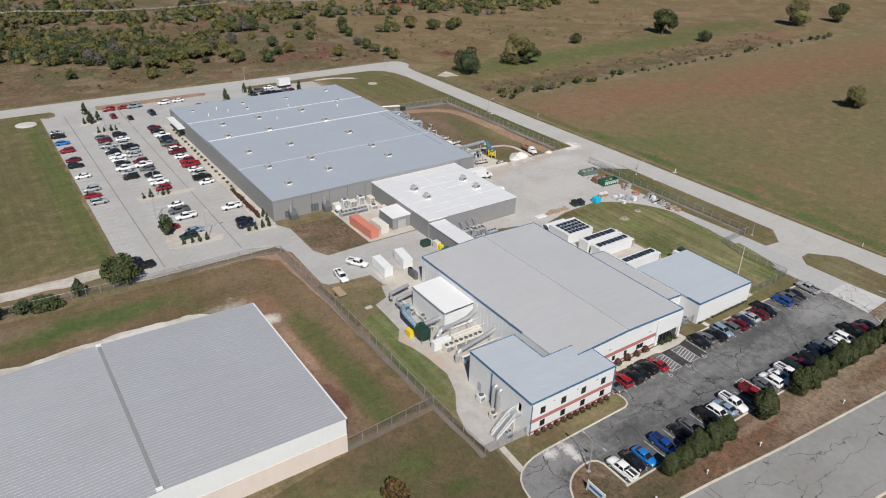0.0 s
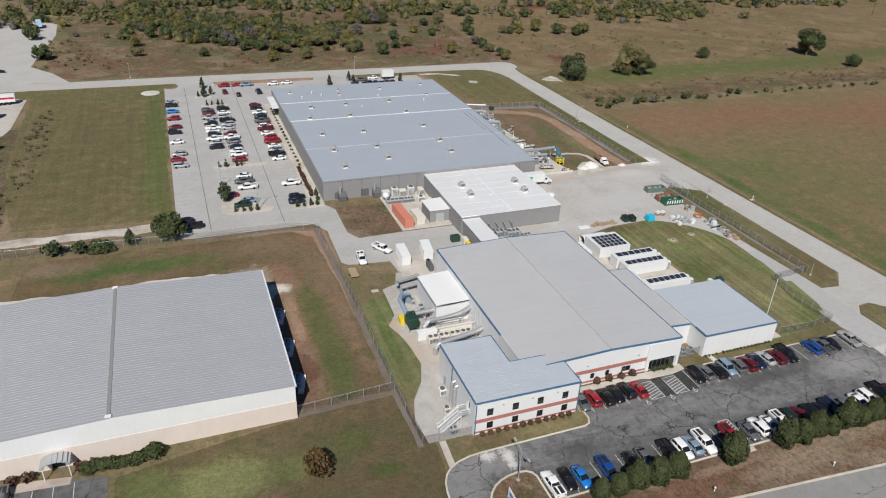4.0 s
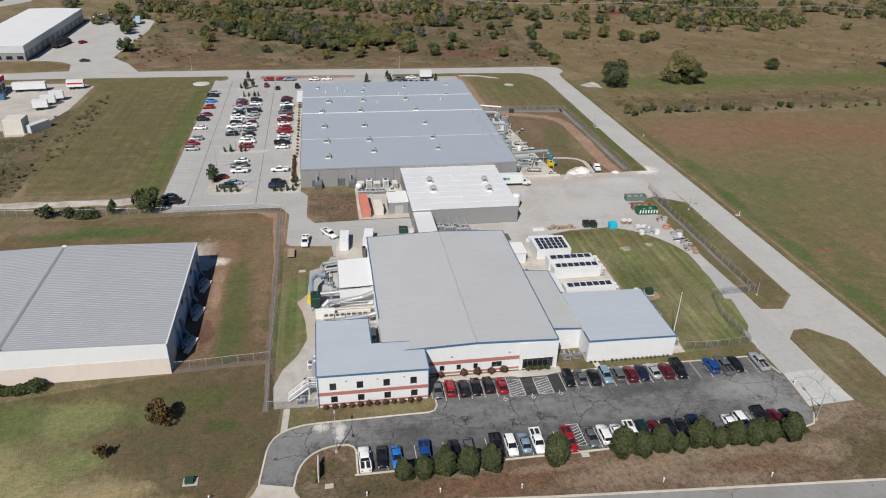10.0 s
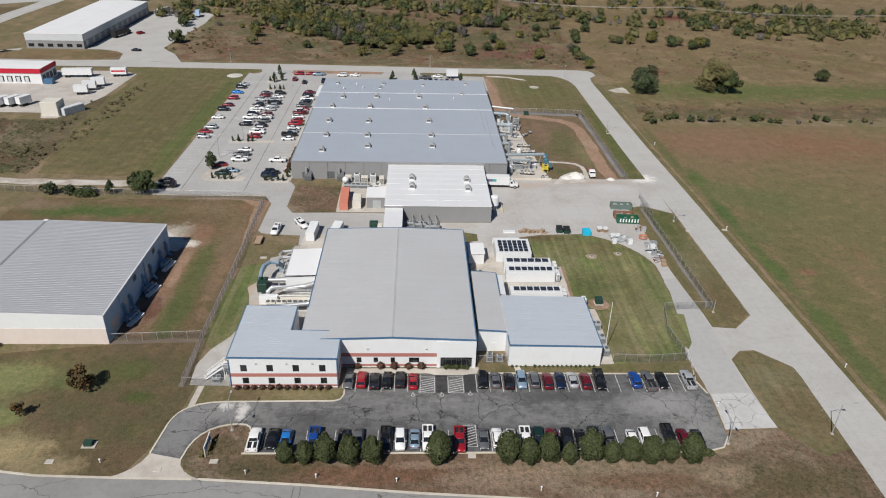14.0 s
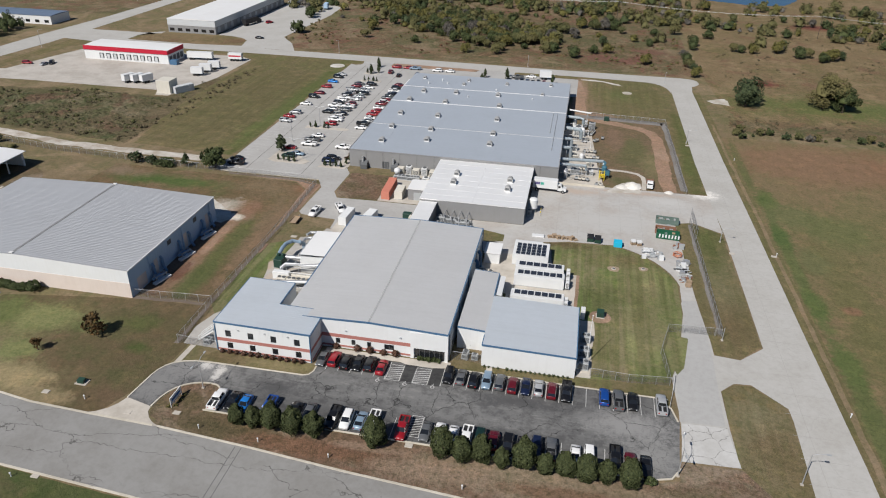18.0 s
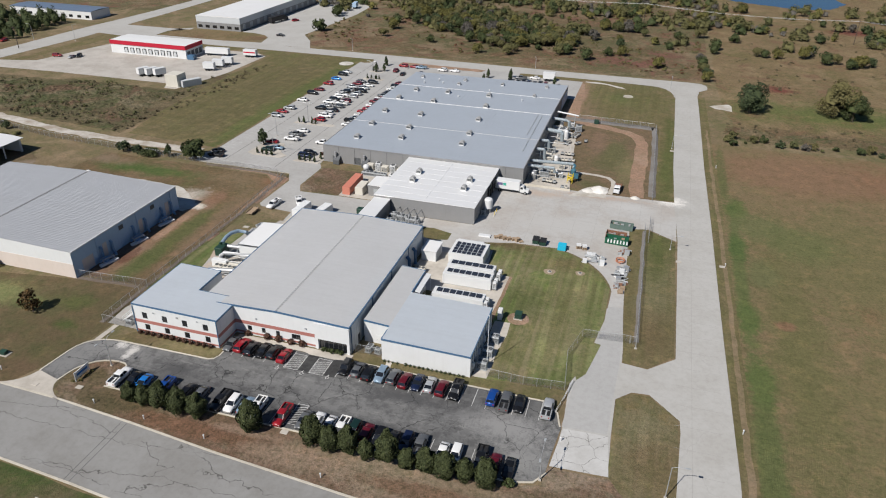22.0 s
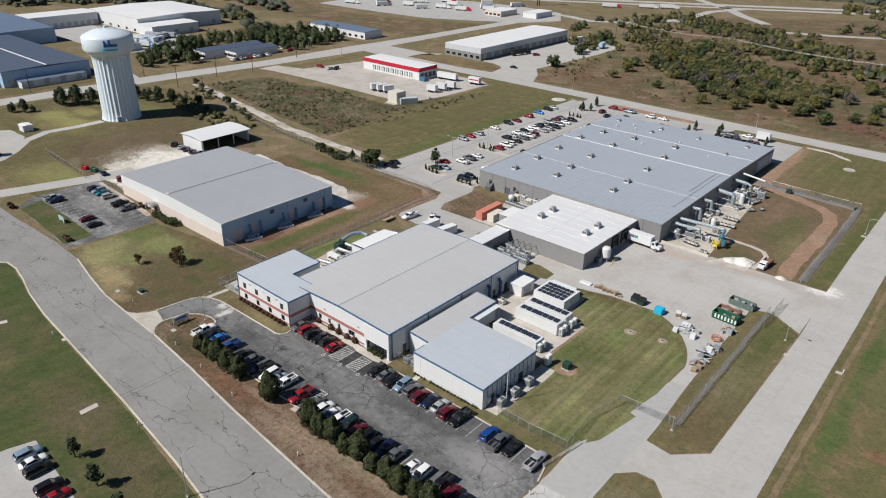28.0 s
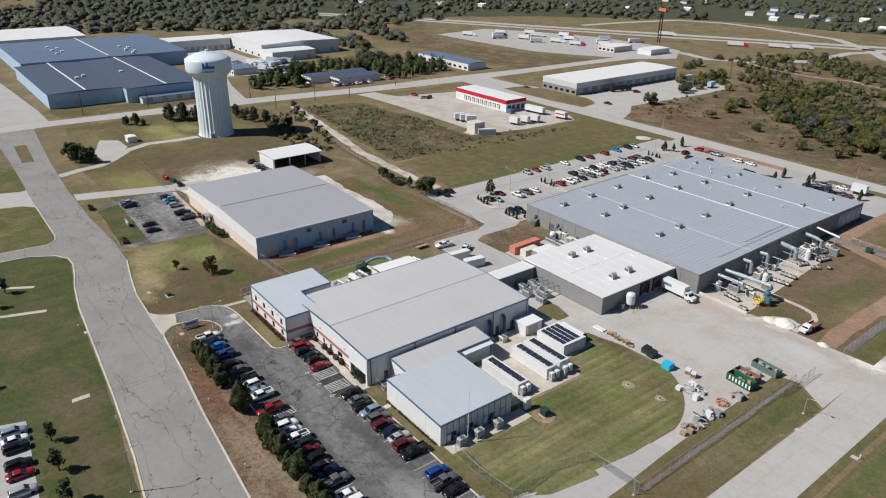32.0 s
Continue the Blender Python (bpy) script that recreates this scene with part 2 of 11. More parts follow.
def leaf_mat(name, dark, light, hue=None, soft=0.0, lumpy=0.0):
    """Leaves with a tint of their own; soft: how far the small leaves of a far crown turn their faces upward; lumpy:
    the depth of the hollows between the boughs of a far crown, whose shade is also painted into the colour.
    """
    s = Shader(name, 0.75, spec=0.2)
    if soft:
        up = s.n("ShaderNodeVectorMath", operation="MULTIPLY_ADD")
        s.t.links.new(s.n("ShaderNodeNewGeometry").outputs["Normal"], up.inputs[0])
        up.inputs[1].default_value = (1 - soft,) * 3
        up.inputs[2].default_value = (0, 0, soft)
        unit = s.n("ShaderNodeVectorMath", operation="NORMALIZE")
        s.t.links.new(up.outputs[0], unit.inputs[0])
        s.t.links.new(unit.outputs[0], s.b.inputs["Normal"])
    c = s.mix(s.island(), dark, light)
    if lumpy:
        relief = s.n("ShaderNodeBump")
        relief.inputs["Strength"].default_value = 1.0
        relief.inputs["Distance"].default_value = lumpy
        s.t.links.new(s.noise(0.42, 5, 0.7), relief.inputs["Height"])
        s.t.links.new(unit.outputs[0], relief.inputs["Normal"])
        s.t.links.new(relief.outputs[0], s.b.inputs["Normal"])
        # shade of the hollows, painted into the colour from the same relief noise
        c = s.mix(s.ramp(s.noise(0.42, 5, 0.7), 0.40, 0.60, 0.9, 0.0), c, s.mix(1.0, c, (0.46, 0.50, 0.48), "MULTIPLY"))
        c = s.mix(s.ramp(s.noise(0.05, 3, 0.6), 0.45, 0.6, 0.0, 0.7), c, s.mix(1.0, c, (1.25, 1.12, 0.80), "MULTIPLY"))
    c = s.mix(s.ramp(s.noise(0.6, 3), 0.35, 0.7, 0, 0.5), c, s.mix(1.0, c, (0.6, 0.62, 0.55), "MULTIPLY"))
    c = s.mix(s.ramp(s.noise(1.5, 6, 0.8), 0.44, 0.56, 0.55, 0.0), c, s.mix(1.0, c, (0.45, 0.48, 0.42), "MULTIPLY"))
    if hue:
        c = s.mix(s.ramp(s.rand(), 0.0, 1.0, 0, 0.8), c, hue)
    return s.done(c)


STRAW, REDDISH, UMBER = (0.247, 0.184, 0.103), (0.210, 0.119, 0.075), (0.134, 0.093, 0.058)
CLAYTINT = (0.285, 0.188, 0.136)
TURF, DEEP = (0.095, 0.106, 0.040), (0.070, 0.092, 0.031)
GRASS = grass_mat("dry_grass", (0.182, 0.140, 0.086), (0.145, 0.130, 0.068), (0.240, 0.180, 0.118), 0.5)
HOUSE = grass_mat("house_lawn", (0.122, 0.092, 0.054), (0.104, 0.095, 0.048), (0.148, 0.108, 0.066), 0.5, spots=[
    (5, 60, 9, 9, (0.205, 0.182, 0.098)), (19, 52, 14, 6.5, (0.190, 0.168, 0.090)), (14, 66, 9, 7, (0.175, 0.162, 0.082)),
    (22, 73, 9, 6, (0.130, 0.123, 0.059)), (14, 72, 7, 5, (0.117, 0.117, 0.053)), (16, 58, 8, 4.4, (0.184, 0.148, 0.087)), (9, 55, 9, 4, (0.184, 0.145, 0.085)), (26, 49.5, 7, 2.6, (0.184, 0.143, 0.085)), (44, 66, 3, 2, DEEP), (40, 74, 5, 3, TURF), (47, 51, 5, 4, UMBER)], worn=[(17.5, 71.5, 9, 6, (0.200, 0.205, 0.092)), (7, 71, 6, 9, (0.125, 0.145, 0.056)), (12, 56, 9, 6, (0.270, 0.250, 0.125)), (20, 60, 6, 4.5, (0.175, 0.192, 0.082)), (26, 52, 9, 5, (0.300, 0.245, 0.140)), (35, 48.5, 7, 3, (0.250, 0.200, 0.118)), (7, 62, 6, 5, (0.240, 0.220, 0.112)), (30, 71, 6, 3, (0.125, 0.135, 0.058))])
FIELD = grass_mat("pasture_grass", (0.182, 0.138, 0.080), (0.158, 0.134, 0.070), (0.196, 0.138, 0.084), 0.5, spots=[
    (236, 212, 52, 18, REDDISH), (330, 200, 70, 24, REDDISH), (450, 190, 90, 34, REDDISH), (252, 60, 26, 12, REDDISH), (300, 70, 30, 14, REDDISH), (218, 126, 5, 5, (0.215, 0.125, 0.080)), (225, 150, 26, 42, (0.152, 0.134, 0.066)), (300, 118, 70, 28, (0.162, 0.142, 0.072)), (214, 40, 18, 80, (0.156, 0.138, 0.068)), (200, 110, 7, 60, (0.136, 0.126, 0.058)), (430, 130, 150, 60, (0.138, 0.120, 0.064)), (380, 60, 120, 40, (0.142, 0.122, 0.066))], worn=[(191.5, 60, 3.4, 60, (0.098, 0.118, 0.046)), (190.5, 140, 2.2, 46, (0.100, 0.122, 0.048)), (191.5, 176, 4.2, 10, (0.090, 0.120, 0.042)), (190.5, 152, 3.2, 9, (0.080, 0.114, 0.040)), (197, 166, 10, 10, (0.128, 0.134, 0.062)), (191, 116, 3.4, 8, (0.094, 0.124, 0.044)), (196, 138, 5, 9, (0.128, 0.130, 0.062)), (192, 92, 3.6, 9, (0.098, 0.124, 0.045)), (199, 115, 3, 2.2, (0.215, 0.125, 0.080)), (188.5, 205, 2.0, 30, (0.104, 0.114, 0.048)), (208, 158, 12, 12, (0.126, 0.132, 0.058)), (214, 212, 26, 22, (0.205, 0.132, 0.084)), (240, 84, 14, 6, (0.130, 0.132, 0.060))])
LAWN = grass_mat("mown_lawn", (0.182, 0.168, 0.088), (0.150, 0.164, 0.070), (0.222, 0.192, 0.116), 0.5, mown=0.85, worn=[(147, 90, 6, 9, (0.235, 0.205, 0.120)), (150, 118, 6, 8, (0.205, 0.180, 0.098)), (143, 80, 7, 3, (0.230, 0.190, 0.118))], spots=[(148, 98, 7, 8, (0.217, 0.182, 0.106)), (141, 88, 6, 8, (0.185, 0.159, 0.087)), (139, 106, 7, 8, (0.101, 0.111, 0.045)), (150, 112, 6, 10, (0.175, 0.154, 0.083)), (128, 133.5, 12, 2.5, UMBER), (113, 74.8, 4, 2.2, (0.170, 0.119, 0.068)), (120, 74.5, 3, 1.5, UMBER), (146, 128, 10, 5, (0.159, 0.129, 0.070)), (56, 104, 4, 14, (0.140, 0.160, 0.070)), (58, 124, 6, 4, (0.159, 0.117, 0.070)), (-50, 28, 20, 6, (0.106, 0.111, 0.048))])
TOWERLAWN = grass_mat("tower_lawn", (0.128, 0.104, 0.056), (0.112, 0.104, 0.050), (0.165, 0.134, 0.074), 0.5, spots=[(-66, 74, 17, 12, (0.225, 0.204, 0.092)), (-146, 60, 12, 10, (0.205, 0.180, 0.086)), (-130, 105, 22, 12, (0.205, 0.176, 0.082)), (-138, 76, 22, 9, (0.185, 0.162, 0.078)), (-82, 100, 16, 14, (0.115, 0.085, 0.054)), (-90, 130, 16, 24, (0.120, 0.095, 0.056)), (-66, 112, 22, 16, (0.30, 0.26, 0.20))], worn=[(-126.7, 109, 12, 6, (0.250, 0.232, 0.098)), (-139, 121, 10, 6, (0.235, 0.215, 0.092)), (-144, 108, 10, 8, (0.260, 0.240, 0.105)), (-57, 76, 9, 7, (0.210, 0.205, 0.085)), (-122, 144, 14, 6, (0.150, 0.145, 0.066)), (-80, 97, 14, 8, (0.112, 0.084, 0.055)), (-72, 88, 7, 4, (0.180, 0.150, 0.110))])
CHALKY = grass_mat("chalky_ground", (0.128, 0.098, 0.060), (0.112, 0.096, 0.053), (0.150, 0.110, 0.072), 0.5, bare=(0.150, 0.104, 0.072), spots=[(-56, 108, 17, 17, (0.33, 0.29, 0.24)), (-34, 136, 8, 8, (0.30, 0.24, 0.19))], worn=[(-43, 106, 21, 22, (0.72, 0.70, 0.65)), (-40, 120, 19, 11, (0.72, 0.70, 0.65)), (-56, 112, 12, 9, (0.66, 0.63, 0.58)), (-44, 90, 14, 7, (0.70, 0.67, 0.62)), (-55, 96, 8, 6, (0.55, 0.51, 0.46)), (-34, 92, 10, 10, (0.70, 0.67, 0.62)), (-64, 118, 6, 4, (0.38, 0.34, 0.29))])
SOUTHWEST = grass_mat("roadside_lawn", (0.140, 0.124, 0.066), (0.098, 0.112, 0.042), (0.176, 0.142, 0.082), 0.55, mown=0.3)
WORNTRACK = grass_mat("worn_track_grass", (0.225, 0.170, 0.108), (0.190, 0.150, 0.090), (0.260, 0.196, 0.130), 0.5)
GREEN = grass_mat("green_lawn", (0.082, 0.094, 0.040), (0.064, 0.086, 0.031), (0.118, 0.104, 0.056), 0.5, mown=0.3, worn=[(100, 6, 12, 6, (0.140, 0.112, 0.068)), (140, 12, 16, 5, (0.150, 0.120, 0.074)), (44, 16, 10, 5, (0.125, 0.110, 0.060))], spots=[(78, 21, 14, 7, (0.133, 0.106, 0.064)), (100, 19, 10, 5, (0.122, 0.100, 0.058)), (30, 22, 8, 5, (0.106, 0.095, 0.053))])
BERM = grass_mat("dead_grass", (0.172, 0.116, 0.084), (0.122, 0.098, 0.060), (0.262, 0.208, 0.158), 0.45, bare=(0.150, 0.096, 0.068), grain=0.95, spots=[(128, 47, 26, 4.5, (0.235, 0.184, 0.132)), (96, 47, 12, 4, (0.140, 0.088, 0.060)), (75, 48, 9, 3.5, (0.125, 0.094, 0.055)), (160, 44, 14, 6, (0.118, 0.095, 0.053))], worn=[(90, 46, 15, 2.6, (0.170, 0.098, 0.064)), (112, 45.4, 12, 2.4, (0.260, 0.190, 0.142)), (71, 47.6, 7, 2.0, (0.100, 0.082, 0.048)), (136, 44.6, 14, 2.4, (0.165, 0.104, 0.070)), (100, 48.4, 9, 1.2, (0.25, 0.175, 0.13)), (150, 46, 6, 3, (0.245, 0.190, 0.135)), (63, 54, 3, 2.4, (0.115, 0.092, 0.052))])
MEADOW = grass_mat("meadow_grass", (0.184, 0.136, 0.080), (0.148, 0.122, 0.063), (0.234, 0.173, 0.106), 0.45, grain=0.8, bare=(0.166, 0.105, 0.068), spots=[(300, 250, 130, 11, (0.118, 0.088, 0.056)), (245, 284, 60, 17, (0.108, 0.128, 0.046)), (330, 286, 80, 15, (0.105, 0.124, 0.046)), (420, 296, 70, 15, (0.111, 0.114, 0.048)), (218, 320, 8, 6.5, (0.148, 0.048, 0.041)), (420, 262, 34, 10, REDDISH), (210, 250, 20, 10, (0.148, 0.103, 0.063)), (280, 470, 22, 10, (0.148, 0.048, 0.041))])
OLIVE = grass_mat("olive_grass", (0.154, 0.126, 0.068), (0.134, 0.124, 0.060), (0.188, 0.146, 0.088), 0.5, mown=0.35, spots=[(137.5, 262, 4.5, 18, (0.215, 0.152, 0.104)), (150, 281, 8, 9, (0.112, 0.132, 0.052)), (170, 66, 6, 13, (0.205, 0.180, 0.112)), (170, 120, 5, 28, (0.176, 0.156, 0.092)), (-8, 240, 26, 70, (0.128, 0.110, 0.058)), (11.5, 235, 5, 85, (0.100, 0.118, 0.044)), (160, 285, 10, 14, (0.133, 0.119, 0.058)), (171, 215, 3, 50, TURF), (172, 62, 6, 8, (0.154, 0.114, 0.066)), (170, 140, 4, 16, TURF), (170, 102, 5, 12, (0.143, 0.108, 0.061)), (66, 158, 9, 12, (0.158, 0.112, 0.070)), (75, 66.6, 9, 2.6, (0.235, 0.190, 0.110)), (64, 66.8, 5, 2, (0.150, 0.112, 0.066)), (131, 262, 3.6, 22, CLAYTINT), (131, 290, 3.2, 18, CLAYTINT), (145, 270, 9, 14, (0.150, 0.128, 0.066))], worn=[(130.5, 258, 4, 14, CLAYTINT), (131.5, 280, 4, 18, CLAYTINT), (140, 250, 8, 3, CLAYTINT)])
SIDE = grass_mat("side_yard_grass", (0.143, 0.103, 0.060), (0.116, 0.107, 0.051), (0.184, 0.128, 0.083), 0.45, spots=[(4, 148, 22, 4.5, (0.070, 0.112, 0.034)), (41.5, 108, 4.5, 34, (0.093, 0.102, 0.042)), (46, 128, 4, 22, (0.184, 0.134, 0.085)), (34, 138, 8, 6, (0.160, 0.119, 0.070)), (48, 152, 5, 6, REDDISH), (36, 150, 12, 6, (0.184, 0.137, 0.085)), (-14, 152, 10, 4, (0.210, 0.155, 0.109)), (36, 106, 5.4, 30, (0.235, 0.150, 0.105)), (34, 108, 3.6, 26, (0.20, 0.135, 0.095)), (36.5, 128, 5.5, 6, (0.27, 0.18, 0.13)), (31, 134, 6, 6, (0.46, 0.41, 0.36)), (38, 134, 5, 6, (0.23, 0.135, 0.09)), (-20, 129.5, 26, 2.6, (0.40, 0.34, 0.28)), (38, 118, 4, 10, (0.234, 0.143, 0.096))], worn=[(35.2, 92, 3.0, 8, (0.165, 0.105, 0.072)), (36, 106, 3.2, 10, (0.225, 0.140, 0.095)), (36, 120, 3.8, 9, (0.245, 0.155, 0.106)), (37.4, 99, 1.4, 4, (0.34, 0.27, 0.21)), (37.6, 111, 1.4, 7, (0.31, 0.21, 0.155)), (37.6, 120, 1.6, 6, (0.30, 0.20, 0.145)), (37.2, 97, 2.2, 6, (0.125, 0.062, 0.044)), (35.5, 128, 4.0, 2.6, (0.60, 0.56, 0.50)), (42.5, 96, 3.6, 14, (0.098, 0.110, 0.045)), (42, 116, 3.8, 14, (0.104, 0.112, 0.047)), (48.4, 118, 1.8, 30, (0.195, 0.135, 0.088))])
SCRUB = grass_mat("scrub_ground", (0.165, 0.115, 0.074), (0.116, 0.106, 0.058), (0.225, 0.172, 0.116), 0.55, bare=(0.165, 0.088, 0.066), grain=0.9, worn=[(150, 352, 26, 14, (0.165, 0.082, 0.066)), (96, 350, 18, 8, (0.180, 0.094, 0.066)), (40, 346, 14, 6, (0.215, 0.160, 0.108)), (70, 340, 30, 5, (0.205, 0.140, 0.090)), (130, 390, 24, 16, (0.108, 0.100, 0.054)), (165, 372, 14, 10, (0.158, 0.084, 0.064))])
THICKET = grass_mat("thicket_ground", (0.119, 0.098, 0.059), (0.101, 0.095, 0.051), (0.175, 0.136, 0.087), 0.45, bare=(0.117, 0.078, 0.055), grain=0.9)
GROWTH = grass_mat("matted_growth", (0.108, 0.092, 0.056), (0.072, 0.080, 0.040), (0.170, 0.142, 0.096), 0.5, bare=(0.128, 0.082, 0.058), grain=0.9)
UNDERGROWTH = grass_mat("russet_undergrowth", (0.138, 0.100, 0.062), (0.098, 0.094, 0.050), (0.190, 0.145, 0.095), 0.5, bare=(0.150, 0.082, 0.058), grain=0.9)
CLAY = grass_mat("bare_red_clay", (0.300, 0.198, 0.142), (0.245, 0.168, 0.118), (0.330, 0.232, 0.172), 0.3)
PLOT = grass_mat("bare_plot_ground", (0.150, 0.114, 0.070), (0.128, 0.112, 0.062), (0.175, 0.122, 0.080), 0.45, bare=(0.180, 0.122, 0.084), spots=[(151, 208, 6, 18, (0.120, 0.114, 0.056)), (158, 200, 4, 14, (0.185, 0.160, 0.085)), (148, 181, 5, 4, (0.105, 0.104, 0.050))], worn=[(146, 222, 4, 16, (0.190, 0.130, 0.090)), (153, 214, 4.5, 12, (0.122, 0.116, 0.058))])
FOREST = grass_mat("wooded_ground", (0.064, 0.072, 0.045), (0.076, 0.085, 0.053), (0.095, 0.093, 0.059), 0.5)
RING = concrete_mat("sandy_ring", (0.34, 0.27, 0.19), 0.5)
CHALK = concrete_mat("white_gravel", (0.56, 0.54, 0.50), 0.75, stain=(0.62, 0.56, 0.48))
ROADC = concrete_mat("pale_concrete", (0.42, 0.41, 0.388), 0.35, 0.10, spots=[(172.4, 176.4, 4.6, 3.4, (0.74, 0.71, 0.66)), (170, 178.6, 2, 1.2, (0.66, 0.63, 0.58))], stain=(0.78, 0.76, 0.72), cell=0.07, width=0.006, part=0.5)
ROADF = concrete_mat("worn_concrete", (0.260, 0.256, 0.246), 0.45, 0.8, stain=(0.74, 0.72, 0.69), cell=0.17, long=0.22, width=0.008, part=0.36)
ACCESSC = concrete_mat("grey_drive_concrete", (0.390, 0.386, 0.375), 0.25, 0.0, stain=(0.85, 0.85, 0.84))
LOTC = concrete_mat("lot_concrete", (0.40, 0.392, 0.378), 0.35, 0.10, stain=(0.75, 0.74, 0.71), cell=0.06, width=0.006, part=0.5)
PAD = concrete_mat("tan_concrete", (0.50, 0.462, 0.408), 0.4)
PADG = concrete_mat("grey_yard_concrete", (0.43, 0.415, 0.39), 0.5, 0.1, stain=(0.66, 0.61, 0.54), spots=[(63.5, 95, 4, 9, (0.46, 0.39, 0.32)), (57.2, 105, 1.6, 4, (0.42, 0.33, 0.26)), (59.4, 96, 1.2, 6, (0.44, 0.36, 0.29))])
DEPOTC = concrete_mat("pinkish_concrete", (0.455, 0.425, 0.385), 0.35)
TRACK = concrete_mat("dirty_gravel", (0.52, 0.49, 0.445), 0.8, stain=(0.55, 0.48, 0.40))
DIRTYPAD = concrete_mat("stained_yard_concrete", (0.43, 0.42, 0.402), 0.6, 0.08, spots=[(172.4, 176.4, 4.6, 3.4, (0.74, 0.71, 0.66)), (170, 178.6, 2, 1.2, (0.66, 0.63, 0.58)), (150, 173, 14, 1.6, (0.40, 0.32, 0.26)), (132, 170, 9, 2.5, (0.42, 0.345, 0.285)), (160, 168, 8, 3, (0.46, 0.45, 0.43)), (140, 150, 16, 6, (0.43, 0.42, 0.40))], stain=(0.84, 0.77, 0.71), cell=0.07, width=0.006, part=0.5)
ASPH = asphalt_mat("cracked_asphalt", (0.086, 0.086, 0.087), (0.160, 0.159, 0.156), width=0.011, lane=(62.6, 5.6), spots=[(54.5, 56, 5, 7, (0.205, 0.203, 0.198)), (60, 62, 8, 3, (0.21, 0.207, 0.202)), (61.2, 63.7, 1.5, 1.3, (0.55, 0.53, 0.50)), (64.7, 62.0, 1.1, 3.2, (0.55, 0.53, 0.50)), (146, 64, 9, 4, (0.26, 0.257, 0.25)), (150, 57, 5, 5, (0.24, 0.238, 0.23)), (78, 60, 5, 2.5, (0.07, 0.07, 0.071)), (125, 66, 12, 2, (0.075, 0.075, 0.076)), (120, 57, 16, 1.6, (0.075, 0.075, 0.076))])
ASPH2 = asphalt_mat("dark_asphalt", (0.115, 0.115, 0.114), (0.230, 0.228, 0.222), cell=0.13, width=0.010)
FRESH = asphalt_mat("fresh_asphalt", (0.034, 0.034, 0.035), (0.052, 0.052, 0.052), cell=0.10, width=0.006)
PINKPAD = concrete_mat("pinkish_walk_concrete", (0.46, 0.39, 0.34), 0.5)
KERB = concrete_mat("kerb_concrete", (0.56, 0.52, 0.44), 0.35)
LINE = paint_mat("line_paint", (0.55, 0.55, 0.54), 0.8, 0.8, streak=False)
WHITE = paint_mat("white_panel", (0.64, 0.65, 0.65), 0.5, 0.18)
CREAM = paint_mat("cream_block", (0.60, 0.525, 0.47), 0.8, 0.25)
PALEBLUE = paint_mat("pale_blue_panel", (0.37, 0.50, 0.64), 0.5, 0.2)
GREYWALL = paint_mat("grey_panel", (0.235, 0.235, 0.235), 0.6, 0.22)
DARKWALL = paint_mat("dark_grey_panel", (0.10, 0.105, 0.11), 0.6, 0.2)
BLUETRIM = paint_mat("blue_trim", (0.060, 0.135, 0.235), 0.4, 0.15)
PALEGREY = paint_mat("pale_grey_panel", (0.50, 0.52, 0.53), 0.5, 0.2)
REDBAND = paint_mat("brick_red_band", (0.36, 0.148, 0.125), 0.75, 0.2)
REDPAINT = paint_mat("red_paint", (0.43, 0.010, 0.032), 0.6, 0.15)
GLASS = Shader("dark_glass", 0.06, 0.0, 0.8).done((0.012, 0.014, 0.017))
ROOF = roof_mat("grey_roof_sheet", (0.68, 0.675, 0.66), 0.60, 0.52)
ROOFB = roof_mat("bluish_roof_sheet", (0.66, 0.70, 0.73), 0.58, 0.5)
ROOFW = roof_mat("warehouse_roof_sheet", (0.475, 0.483, 0.495))
MEMB = roof_mat("blue_grey_membrane", (0.335, 0.37, 0.415), 0.6, 0.0)
MEMW = roof_mat("white_membrane", (0.83, 0.83, 0.82), 0.62, 0.36)
ROOFWHITE = roof_mat("white_roof_sheet", (0.71, 0.71, 0.70), 0.5, 0.0)
ROOFNAVY = roof_mat("navy_roof", (0.076, 0.098, 0.142), 0.55, 0.0)
ROOFSLATE = roof_mat("slate_roof", (0.150, 0.195, 0.270), 0.38, 0.1)
GALV = roof_mat("galvanised_steel", (0.46, 0.47, 0.48), 0.5, 0.55)
STEEL = paint_mat("grey_painted_steel", (0.40, 0.42, 0.43), 0.5, 0.35, 0.2)
BEIGE = paint_mat("beige_machine_paint", (0.60, 0.57, 0.50), 0.55, 0.35)
TANKW = paint_mat("tower_paint", (0.63, 0.71, 0.76), 0.35, 0.12)
LOGO = paint_mat("blue_lettering", (0.02, 0.13, 0.38), 0.4, 0.1)
CYAN = paint_mat("cyan_plastic", (0.02, 0.42, 0.62), 0.5, 0.15)
YELLOW = paint_mat("yellow_paint", (0.66, 0.50, 0.03), 0.5, 0.2)
ORANGE = paint_mat("rust_orange_paint", (0.48, 0.16, 0.07), 0.6, 0.35)
SALMON = paint_mat("faded_red_container", (0.53, 0.20, 0.14), 0.6, 0.3)
GREENP = paint_mat("green_machine_paint", (0.015, 0.10, 0.055), 0.5, 0.3)
DKGREEN = paint_mat("dark_green_paint", (0.018, 0.05, 0.036), 0.5, 0.3)
WOOD = paint_mat("weathered_pallet_wood", (0.34, 0.25, 0.17), 0.85, 0.4)
RUST = paint_mat("rusty_steel", (0.22, 0.11, 0.07), 0.8, 0.4)
BLACK = paint_mat("black_plastic", (0.02, 0.02, 0.021), 0.5, 0.1, streak=False)
